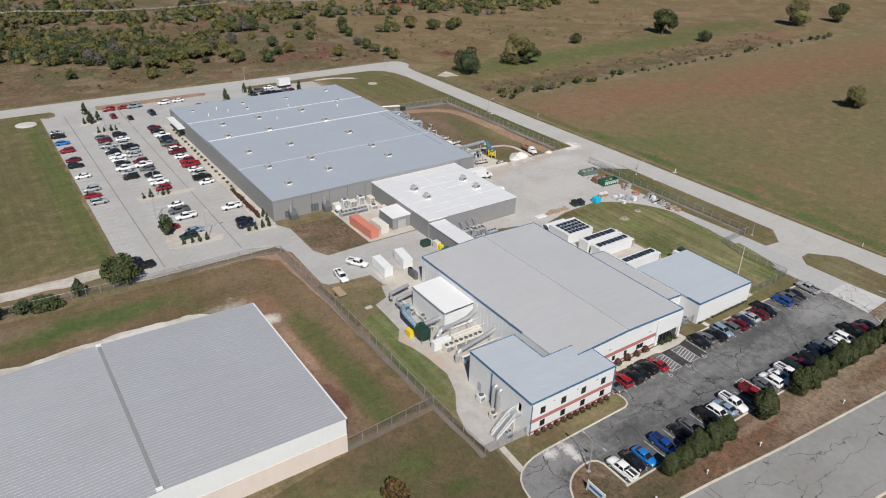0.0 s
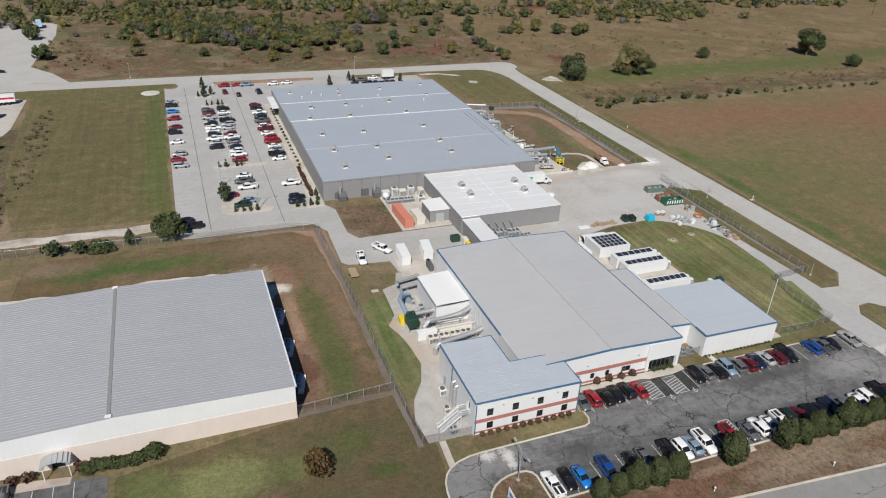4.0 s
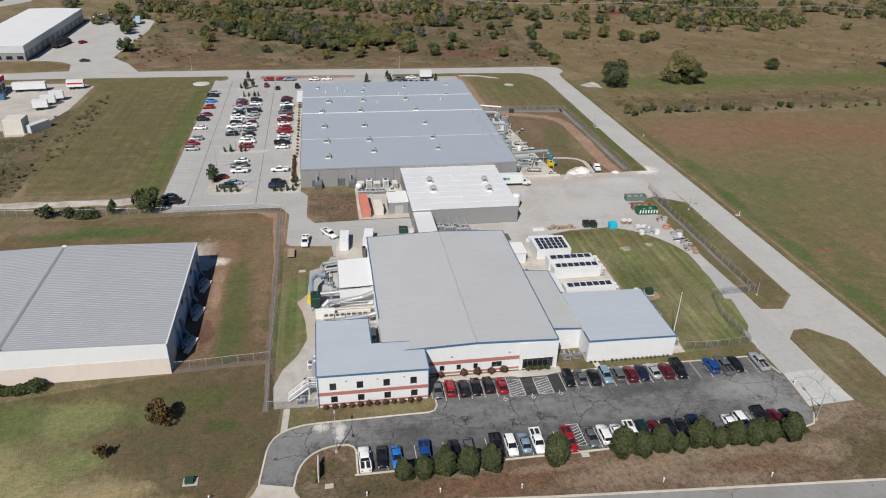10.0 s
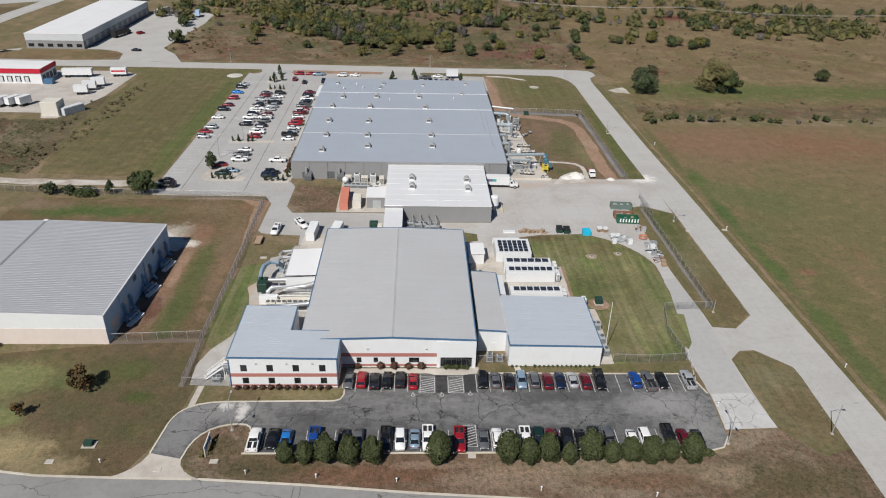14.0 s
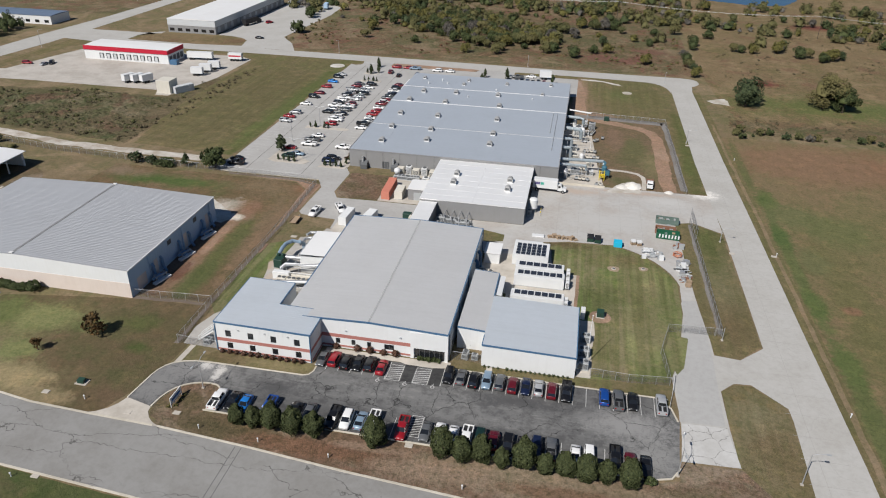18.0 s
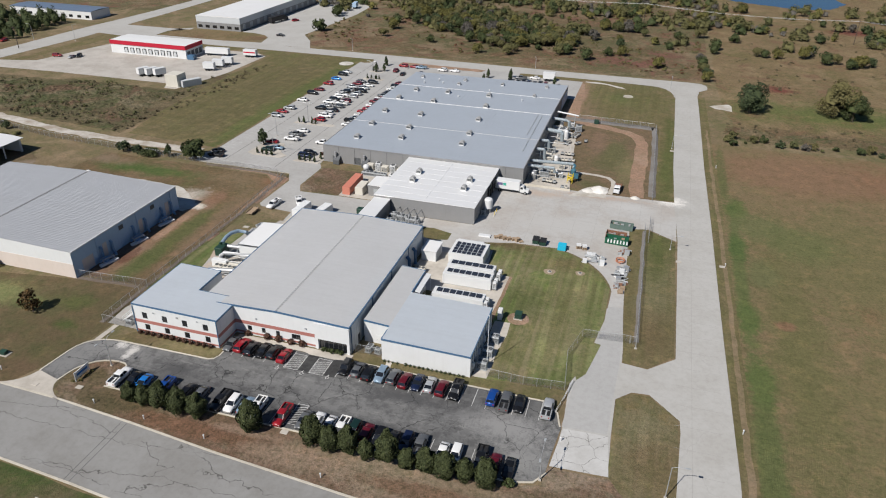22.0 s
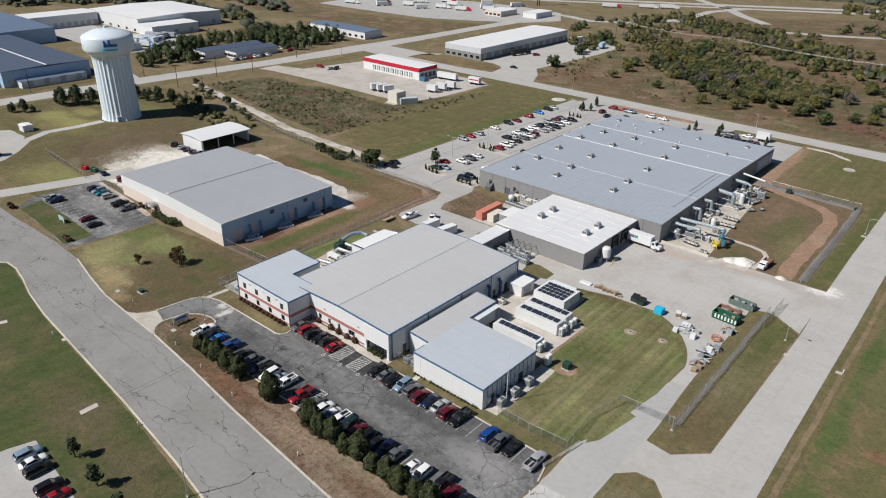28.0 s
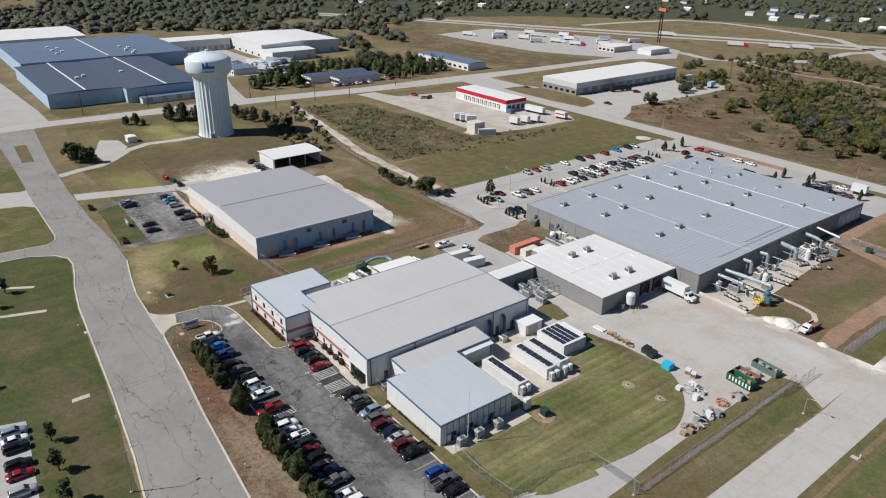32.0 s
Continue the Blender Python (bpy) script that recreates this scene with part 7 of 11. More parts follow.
SOUTH = [(68.7, "pickup", "white"), (71.7, "sedan", "black"), (74.2, "sedan", "bright"), (79.1, "pickup", "blue"), (84.2, "suv", "black"), (86.9, "sedan", "grey"), (91.8, "pickup", "black"), (94.4, "suv", "white"), (97.0, "sedan", "sky"), (99.3, "pickup", "white"),
         (105.0, "pickup", "red"), (109.3, "sedan", "grey"), (111.8, "suv", "white"), (114.3, "sedan", "white"), (116.8, "pickup", "white"), (119.2, "suv", "green"), (121.7, "suv", "maroon"), (124.3, "suv", "black"), (126.8, "sedan", "black"), (129.3, "suv", "navy"), (131.9, "pickup", "grey"),
         (136.2, "sedan", "white"), (138.6, "suv", "white"), (143.0, "pickup", "black"), (145.6, "suv", "maroon"), (148.2, "sedan", "black")]
for i, (x, k, c) in enumerate(SOUTH):
    park(k, c, x, 53.9 + 0.3 * math.sin(i * 1.7), (180 if i % 4 else 0) + rnd.uniform(-1.5, 1.5))
MIXED = ["white", "black", "silver", "grey", "red", "white", "silver", "black", "white", "silver", "maroon", "white", "navy", "black", "white"]
LOT = [(17.9, y, c, "suv" if i % 2 else "sedan") for i, (y, c) in enumerate(((281.6, "silver"), (277, "black"), (269, "bright"), (260, "red"), (250, "maroon"), (244, "black"), (233.8, "white"), (221.6, "silver"), (216.5, "red"), (211, "silver")))]
LOT += [(30.8, y, MIXED[(i * 7 + 3) % 15], ("sedan", "suv", "pickup")[i % 3]) for i, y in enumerate((268.4, 264.1, 258.3, 253.5, 250.3, 245.7, 242.7, 238.3, 234, 229.8, 225.5))]
LOT += [(36.6, y, MIXED[(i * 4 + 1) % 15], ("suv", "sedan", "suv", "pickup")[i % 4]) for i, y in enumerate((268.6, 263.4, 258.4, 253.6, 248.9, 245.1, 237.7, 234.1, 229.9, 224.5, 219.9, 216.7, 211.7))]
LOT += [(36.4, 197.8, "white", "sedan"), (36.1, 193.2, "grey", "pickup"), (36.4, 188.4, "white", "pickup"), (31.2, 183.6, "red", "sedan"), (35.7, 178.6, "sky", "sedan"), (33.6, 176.0, "green", "suv")]
LOT += [(49.4, y, c, ("sedan", "suv", "pickup")[i % 3]) for i, (y, c) in enumerate(((270.6, "maroon"), (265.4, "black"), (260.4, "white"), (257, "navy"), (253.9, "black"), (250, "grey"), (246.1, "red"), (243.4, "white"), (240.8, "maroon"), (235.7, "white"), (230.8, "red"), (226.7, "red"), (222, "white"), (218, "silver"), (216.8 - 2.6, "black"), (210, "white")))]
LOT += [(49.3, 188.1, "white", "pickup"), (49.6, 177.4, "black", "suv"), (49.0, 174.6, "navy", "suv"), (17.3, 169.6, "black", "sedan"), (19.2, 165.6, "black", "pickup")]
for x, y, c, k in LOT:
    park(k, c, x + rnd.uniform(-0.3, 0.3), y, (90 if rnd.random() < 0.6 else -90) + rnd.uniform(-2, 2))
NORTHROW = [(39.5, 291.8, "maroon"), (44.7, 287.1, "black"), (53.3, 289.3, "navy"), (40, 301.5, "red"), (45.6, 301.8, "red"), (49.5, 301.2, "sky"), (60.9, 300.2, "white"), (67, 300.9, "white"), (72, 288, "navy"), (75, 288, "black"), (80, 288, "black"), (83, 288, "grey"), (97, 292, "black"), (100.8, 292.2, "black"), (103.4, 292.2, "black"), (106, 292.2, "navy"), (108.6, 292.2, "black"), (111.2, 292.2, "grey"), (113.8, 292.2, "maroon"), (107.0, 301.2, "white")]
for i, (x, y, c) in enumerate(NORTHROW):
    park(("suv", "sedan", "pickup")[i % 3], c, x, y, (0 if y < 296 else 90) + rnd.uniform(-3, 3))
park("pickup", "white", 58.1, 135.6, 176)
park("pickup", "white", 64.6, 139.4, 213)
for i, (x, y, c) in enumerate(((-38.7, 77.9, "black"), (-15.3, 64.5, "maroon"), (-19.6, 77.6, "black"), (-35.8, 78, "sky"), (-9.2, 64.2, "black"), (-14, 77.4, "grey"), (-28.5, 78, "silver"), (-33, 78, "teal"), (-40.5, 64.6, "silver"), (-37.5, 64.4, "navy"))):
    park(("suv", "sedan", "pickup")[i % 3], c, x, y, 180 * (i % 2) + rnd.uniform(-2, 2))
for i, (x, y, c) in enumerate(((81.5, 9.4, "sky"), (84.3, 9.2, "white"), (87.0, 9.0, "black"), (92.6, 8.6, "black"), (95.7, 8.4, "red"), (101, 8, "silver"))):
    park(("suv", "sedan", "suv")[i % 3], c, x, y, rnd.uniform(-2, 2))
for i, (x, y, c) in enumerate(((-63.4, 122.6, "black"), (-58.4, 122.6, "silver"), (-54.4, 122.7, "navy"), (-50.2, 122.9, "black"), (-46.0, 123.2, "grey"))):
    park(("suv", "sedan")[i % 2], c, x, y, 42 + rnd.uniform(-5, 5))
park("sedan", "navy", -51.6, 87.2, 80)
park("suv", "maroon", -41.8, 88.4, 70)
for i, (x, y, c) in enumerate(((-137, 262, "red"), (-128, 262, "silver"), (-126, 265, "black"), (-52, 344, "black"), (-64, 386, "red"), (-216, 288, "silver"), (-205, 284, "white"), (-199, 282, "white"), (-190, 280, "red"))):
    park("sedan" if i % 2 else "suv", c, x, y, rnd.uniform(0, 360))


# ---- trees ----
def crown_arrays(seed, rx, rz, n, size, shape="round", clumps=16):
    """Leaf clumps as small tilted quads, scattered about lumps inside an outline."""
    g = np.random.default_rng(seed)
    u = g.normal(size=(clumps, 3))
    u /= np.linalg.norm(u, axis=1)[:, None]
    u *= (0.45 + 0.5 * g.random((clumps, 1)))
    pick = g.integers(0, clumps, n)
    d = g.normal(size=(n, 3))
    d /= np.linalg.norm(d, axis=1)[:, None]
    p = u[pick] + d * (0.42 * (0.55 + 0.45 * g.random((n, 1))))
    over = np.linalg.norm(p, axis=1)
    p /= np.maximum(1.0, over / 1.08)[:, None]
    if shape == "dense":
        lump = 0.88 + 0.13 * np.sin(d[:, 0] * 5.1 + seed) * np.sin(d[:, 1] * 4.7 + 2.0) + 0.10 * np.sin(d[:, 2] * 7.3 + 3 * d[:, 0] + seed)
        p = d * (lump * (1.0 - 0.16 * g.random(n) ** 2))[:, None]
        k = 1.14 - 0.42 * (p[:, 2] * 0.5 + 0.5).clip(0, 1) ** 1.5
        p[:, 0] *= k
        p[:, 1] *= k
    if shape == "cone":
        k = 1.05 - 0.88 * (p[:, 2] * 0.5 + 0.5).clip(0, 1)
        p[:, 0] *= k * 1.2
        p[:, 1] *= k * 1.2
    elif shape == "egg":
        k = 1.12 - 0.45 * (p[:, 2] * 0.5 + 0.5).clip(0, 1)
        p[:, 0] *= k
        p[:, 1] *= k
    c = p * np.array([rx, rx, rz])
    nrm = p + (0.38 if shape == "dense" else 0.6) * g.normal(size=(n, 3))
    if shape == "far":
        nrm = p + 0.45 * g.normal(size=(n, 3)) + np.array([0.0, 0.0, 0.7])
    nrm /= np.linalg.norm(nrm, axis=1)[:, None]
    a = np.cross(nrm, g.normal(size=(n, 3)))
    a /= np.linalg.norm(a, axis=1)[:, None]
    b = np.cross(nrm, a)
    s = size * (0.6 + 0.8 * g.random((n, 1)))
    v = np.stack([c - a * s * 0.5 - b * s * 0.3, c + a * s * 0.5 - b * s * 0.35, c + a * s * 0.42 + b * s * 0.4, c - a * s * 0.38 + b * s * 0.42], axis=1)
    return v


def lump(seed, fine=2, rough=0.24):
    """An uneven body of packed foliage within a crown of radius 1, open below: its points and faces."""
    bm = bm_new()
    bmesh.ops.create_icosphere(bm, subdivisions=fine, radius=1.0)
    for w in bm.verts:
        w.co *= 1.0 + rough * 1.6 * noise.noise(w.co * 1.9 + Vector((seed * 3.7, seed, 0)))
    bmesh.ops.delete(bm, geom=[f for f in bm.faces if f.calc_center_median().z < -0.45], context="FACES")
    bmesh.ops.delete(bm, geom=[w for w in bm.verts if not w.link_faces], context="VERTS")
    bm.verts.index_update()
    pts = np.array([tuple(w.co) for w in bm.verts])
    tri = np.array([[w.index for w in f.verts] for f in bm.faces])
    bm.free()
    return pts, tri


def quads_mesh(name, v, material, cores=()):
    """Loose leaves, and under them the bodies of the crowns: (points, faces) each."""
    me = bpy.data.meshes.new(name)
    k = len(v)
    pts, faces, base = [v.reshape(-1, 3)], np.arange(k * 4).reshape(-1, 4).tolist(), k * 4
    for p, tri in cores:
        pts.append(p)
        faces += (tri + base).tolist()
        base += len(p)
    me.from_pydata(np.concatenate(pts).tolist(), [], faces)
    if cores:
        me.polygons.foreach_set("use_smooth", [True] * len(faces))
    me.materials.append(material)
    return me


CROWNS = {}


def tree(kind, label, x, y, z, rx, rz, trunk, leaf, shape="round", n=500, size=0.45, name="tree", group="", scale=1.0, variant=0, category="tree"):
    """A tree on a tapered trunk with limbs; its crown is built once per kind and variant."""
    key = (kind, variant)
    m = pose(x, y, z, 0, 0, rnd.uniform(0, 360)) @ Matrix.Diagonal((scale, scale, scale * rnd.uniform(0.92, 1.08), 1))
    if key in CROWNS:
        ob = copy_thing(CROWNS[key], pose(x, y, z, 0, 0, rnd.uniform(0, 360)))
        ob.scale = (scale, scale, scale * rnd.uniform(0.92, 1.08))
        return ob
    b = thing(name, label, category, group)
    g = random.Random(hash(kind) % 1000 if False else len(kind) * 31 + variant)
    bm = bm_new()
    top = trunk + rz * 1.1
    pipe(bm, [(0, 0, -0.05), (0.05, 0.03, trunk * 0.6), (0.1, -0.05, trunk + rz * 0.5), (0.05, 0.0, top)], [0.09 * rx + 0.06, 0.07 * rx + 0.04, 0.05 * rx + 0.02, 0.02], 8)
    for i in range(6):
        a, h = i * 1.05 + g.random(), trunk + rz * (0.1 + 0.14 * i)
        r = rx * g.uniform(0.40, 0.62)
        pipe(bm, [(0.05, 0, h), (r * 0.5 * math.cos(a), r * 0.5 * math.sin(a), h + rz * 0.18), (r * math.cos(a), r * math.sin(a), h + rz * 0.3)], [0.03 * rx + 0.02, 0.02 * rx + 0.01, 0.012], 5)
    part("trunk", bm, BARK, b)
    v = crown_arrays(len(kind) * 17 + variant * 5 + 3, rx, rz, n, size, shape) + np.array([0, 0, trunk + rz])
    core = []
    if rx > 2.6 and shape in ("round", "egg"):
        p, tri = lump(len(kind) + variant * 3, 2, 0.3)
        k = 1.0 if shape == "round" else 1.06 - 0.4 * (p[:, 2:3] * 0.5 + 0.5).clip(0, 1)
        core = [(p * np.concatenate([k * np.ones((len(p), 2)), np.ones((len(p), 1))], axis=1) * np.array([rx, rx, rz]) * 0.56 + np.array([0, 0, trunk + rz]), tri)]
    part("crown", quads_mesh("crown", v, leaf, core), None, b)
    b.location = (x, y, z)
    b.rotation_euler = (0, 0, rnd.uniform(0, 6.28))
    b.scale = (scale,) * 3
    CROWNS[key] = b
    return b


ROW = [(74.3, 0.80), (77.6, 0.84), (81.1, 1.08), (85.2, 1.04), (89.1, 1.02), (100.5, 1.16), (112.6, 1.12), (116.1, 1.0), (119.6, 0.98), (123.1, 0.74), (126.9, 1.16), (130.6, 0.86), (134.0, 0.96), (137.5, 1.06), (140.9, 0.86), (144.6, 1.06)]
for i, (x, s) in enumerate(ROW):
    tree("bank", "dense dark green rounded tree on the grass bank", x + 0.6, 49.1 + 0.2 * math.sin(i * 3.3), 0, 2.0, 2.95, 0.1, LEAF_PINE, "dense", 5200, 0.21, "bank_tree", "trees on the bank", s, i % 4)
tree("small_bank", "small green shrub at the end of the tree row", 148.8, 50.2, 0, 1.0, 0.6, 0.1, LEAF_HEDGE, "round", 400, 0.3, "shrub", "", 1.0, category="shrub")
tree("russet", "broad tree with russet autumn leaves on the lawn", 33.4, 68.2, 0, 2.5, 2.2, 1.0, LEAF_AUTUMN, "round", 900, 0.4, "autumn_tree")
tree("russet_small", "small russet sapling on the lawn", 24.6, 60.8, 0, 1.2, 1.3, 0.7, LEAF_AUTUMN, "round", 350, 0.3, "autumn_tree")
tree("green_round", "large dark green tree beside the fence", 13.6, 161.3, 0, 4.2, 3.2, 0.6, LEAF_HEDGE, "round", 1500, 0.6, "fence_tree")
tree("cedar_mid", "dark conical cedar beside the fence", 3.6, 160.2, 0, 1.8, 2.2, 0.3, LEAF_DARK, "cone", 500, 0.45, "cedar")
tree("bush_wide", "low wide green bush beside the fence", -3.4, 159.2, 0, 3.8, 1.1, 0.1, LEAF_HEDGE, "round", 700, 0.5, "bush", category="shrub")
tree("lot_tree", "dark conical tree on the lot island", 29.2, 180.6, 0.14, 2.0, 2.9, 0.4, LEAF_DARK, "egg", 700, 0.45, "lot_tree")
for i, (x, y) in enumerate(((31.2, 172.8), (33.2, 172.4), (35.2, 172.2), (37.2, 172.2), (29.7, 207.6), (31.9, 207.6), (35.4, 207.6), (37.0, 207.6), (48.5, 171.4), (50.4, 171.3), (52.3, 171.3), (54.2, 171.2), (31.0, 275.5), (33.0, 275.6), (35.4, 275.6), (37.0, 275.6), (30.2, 290), (28.6, 289), (55.0, 174.5), (55.2, 178))):
    tree("column", "narrow dark evergreen shrub in gravel", x, y, 0.14, 0.55, 1.1, 0.1, LEAF_DARK, "cone", 260, 0.25, "evergreen_shrub", "evergreen shrubs", rnd.uniform(0.9, 1.2), i % 3, category="shrub")
for i, (x, y) in enumerate(((30.8, 287.6), (31.0, 300.6), (33.8, 290.4), (85.4, 295.4), (84.6, 289.6), (96.2, 294.6), (95.4, 300), (117.8, 292.4))):
    tree("cone", "conical dark cedar beside the lot", x, y, 0.06, 1.3, 2.2, 0.3, LEAF_DARK, "cone", 420, 0.4, "cedar", "cedars", rnd.uniform(0.8, 1.1), i % 2)
for i in range(24):
    y = 178 + i * 0.95
    tree("maroon", "low maroon shrub in the planting strip", 53.8 + 0.3 * (i % 2), y, 0.12, 0.6, 0.5, 0.05, LEAF_MAROON, "round", 120, 0.25, "maroon_shrub", "maroon shrubs", rnd.uniform(0.8, 1.2), i % 3, category="shrub")
for i in range(18):
    tree("wallshrub", "small green shrub in the planting strip", 54.8, 203 + i * 3.6, 0.12, 0.5, 0.4, 0.05, LEAF_HEDGE, "round", 110, 0.22, "wall_shrub", "wall shrubs", rnd.uniform(0.7, 1.2), i % 3, category="shrub")
for i in range(12):
    tree("ball", "clipped reddish-brown round shrub by the office wall", 62.4 + i * 1.6, 68.3, 0.06, 0.48, 0.42, 0.04, LEAF_MAROON, "dense", 300, 0.13, "ball_shrub", "clipped shrubs", rnd.uniform(1.15, 1.35), i % 3, category="shrub")
for i, x in enumerate((85.2, 89.9, 92.7, 95.6, 98.2)):
    tree("ball", "clipped reddish-brown round shrub by the wall", x, 74.8, 0.06, 0.48, 0.42, 0.04, LEAF_MAROON, "dense", 300, 0.13, "ball_shrub", "clipped shrubs", rnd.uniform(1.6, 1.9), i % 3, category="shrub")
for i in range(5):
    tree("entry", "low green hedge shrub at the entrance", 103.4 + i * 1.0, 74.7, 0.06, 0.7, 0.45, 0.05, LEAF_HEDGE, "round", 200, 0.22, "hedge_shrub", "entrance hedge", 1.0, i % 2, category="shrub")
for i in range(19):
    if i != 4:
        tree("tiny", "tiny green shrub along the annex wall", 116.9 + i * 0.95, 75.3, 0.06, 0.3, 0.25, 0.03, LEAF_DARK, "round", 90, 0.14, "border_shrub", "annex border shrubs", rnd.uniform(0.85, 1.15), i % 2, category="shrub")
for i in range(9):
    tree("hedge", "dark green clipped hedge by the warehouse", -2.0 + i * 1.25, 80.6 + 0.3 * math.sin(i), 0, 1.35, 1.0, 0.1, LEAF_HEDGE, "dense", 700, 0.24, "hedge_shrub", "warehouse hedge", 1.0 + 0.35 * (i == 8), i % 3, category="shrub")
for i, x in enumerate((-3.0, -1.2, -10.6, -13)):
    tree("maroon", "low maroon shrub by the warehouse wall", x, 81.6, 0.06, 0.6, 0.5, 0.05, LEAF_MAROON, "round", 120, 0.25, "maroon_shrub", "maroon shrubs", 1.6, i % 3, category="shrub")
for x, y, s, v in ((235, 284.5, 1.2, 0), (241.5, 280, 0.85, 1), (202.2, 280, 1.0, 2), (370, 300, 1.2, 1), (319, 149, 0.8, 0), (375, 272, 0.6, 2), (300, 306, 0.5, 1), (480, 275, 1.3, 0), (520, 268, 1.0, 1)):
    tree("meadow", "broad green field tree in the meadow", x, y, 0, 7.0, 5.6, 1.2, (LEAF_WOOD, LEAF_HEDGE, LEAF_DARK)[v], "round", 5000, 0.46, "field_tree", "meadow trees", s, v)
for x, y, s in ((88, 15, 0.9), (98, 14.4, 1.0), (12, 17.5, 1.0), (20, 14, 0.9), (108, 14, 1.0), (60, 6, 1.0), (-2, 8, 1.0)):
    tree("street", "young green street tree on the lawn", x, y, 0, 1.5, 1.9, 1.4, LEAF_DARK, "round", 420, 0.4, "street_tree", "street trees", s, int(x) % 2)
for x, y, s in ((-107, 61, 1.15), (-103.5, 65.5, 1.1), (-110, 64, 0.9), (-114, 60, 1.0), (-119, 62.4, 0.7), (-158, 118, 1.15), (-155, 124, 1.2), (-160, 125, 1.1), (-152, 130, 1.1), (-162, 118, 0.9), (-163, 97, 0.7), (-159, 101, 0.8), (-157, 104, 0.5), (-146, 149.6, 0.9), (-139, 152, 0.9), (-132, 154, 1.0), (-126, 158, 0.9), (-118, 160, 0.7), (-112, 164, 0.75), (-98, 160, 0.5), (-84, 158, 0.5)):
    tree("tower", "dark green pine near the water tower", x, y, 0, 3.2, 3.7, 0.2, LEAF_DARK, "egg", 1200, 0.46, "pine_tree", "tower pines", s, int(abs(x)) % 3)


# woodland: the nearest trees stand singly, the rest is one body of wood
def inside(p, poly):
    hit = False
    for (x0, y0), (x1, y1) in zip(poly, poly[1:] + poly[:1]):
        if (y0 > p[1]) != (y1 > p[1]) and p[0] < (x1 - x0) * (p[1] - y0) / (y1 - y0) + x0:
            hit = not hit
    return hit


def scatter(poly, n, clump=0.0, seed=1, freq=0.02):
    g = random.Random(seed)
    xs, ys = [p[0] for p in poly], [p[1] for p in poly]
    out = []
    while len(out) < n:
        p = (g.uniform(min(xs), max(xs)), g.uniform(min(ys), max(ys)))
        if inside(p, poly) and noise.noise(Vector((p[0] * freq, p[1] * freq, seed))) > clump:
            out.append(p)
    return out


WOOD_KINDS = [("wood_green", LEAF_WOOD, "round", "green woodland tree in scrub"), ("wood_gold", LEAF_GOLD, "round", "yellowing woodland tree in scrub"), ("wood_dark", LEAF_DARK, "egg", "dark cedar in scrub"), ("wood_grey", LEAF_GREY, "round", "grey leafless tree in scrub"), ("wood_hedge", LEAF_HEDGE, "round", "olive-green woodland tree in scrub")]
near_wood = [p for p in scatter([(20, 410), (60, 360), (180, 345), (185, 430), (0, 430)], 150, 0.0, 5) if p[0] < 118 or p[1] > 424][:115]
lone = len(near_wood)
near_wood += scatter([(-12, 470), (2, 412), (29, 386), (58, 374), (96, 368), (106, 402), (70, 430), (20, 450)], 60, -0.35, 17)
near_wood += [(162.5, 342), (190.7, 384), (213, 386), (217, 384), (223, 383), (110.7, 402), (101.7, 384), (92, 378), (82, 390), (84.2, 344), (67.6, 342), (136, 359), (152, 417), (167, 386), (185.7, 323), (186.5, 331), (184.5, 341), (184, 350), (183.9, 360), (226.7, 477), (213.7, 516), (171.8, 414), (184.3, 423), (203, 416), (136, 442), (141, 379), (252, 519), (260, 484), (275, 472), (277, 426), (237, 388), (257, 372), (251, 381), (246, 378), (262, 376), (268, 380), (85.7, 352), (85, 396), (97, 380), (68, 380), (76, 389), (125.5, 347), (104, 386), (58, 450), (3.4, 385), (32, 390), (5, 364), (36, 358), (124.5, 396), (127.3, 427), (143.4, 362), (149, 428.6), (136, 424), (192, 393.6), (258.6, 375), (278.6, 440)]
for i, (x, y) in enumerate(near_wood):
    k = WOOD_KINDS[(0, 4, 1, 2, 0, 4, 3, 0, 1, 4)[i % 10]]
    tree(k[0], k[3], x, y, 0, 3.0, 2.7, 0.3, k[1], k[2], 1000, 0.42, "scrub_tree", "scrub trees", rnd.uniform(0.7, 1.35) if i < lone else rnd.uniform(0.85, 1.3), i % 2)
hedge_line = [(192 + i * 4.6 + rnd.uniform(-2, 2), 238 + 0.012 * i * 4.6 + rnd.uniform(-1.5, 1.5)) for i in range(60) if i % 5 != 3 and i % 7 != 2]
for i, (x, y) in enumerate(hedge_line):
    k = WOOD_KINDS[(0, 4, 2, 0, 3)[i % 5]]
    tree("hedgerow" + k[0], "low shrub of the field hedgerow", x, y, 0, 1.6, 1.2, 0.2, k[1], "round", 220, 0.5, "hedgerow_shrub", "field hedgerow", rnd.choice((0.4, 0.5, 0.6, 0.8, 1.1)), 0, category="shrub")


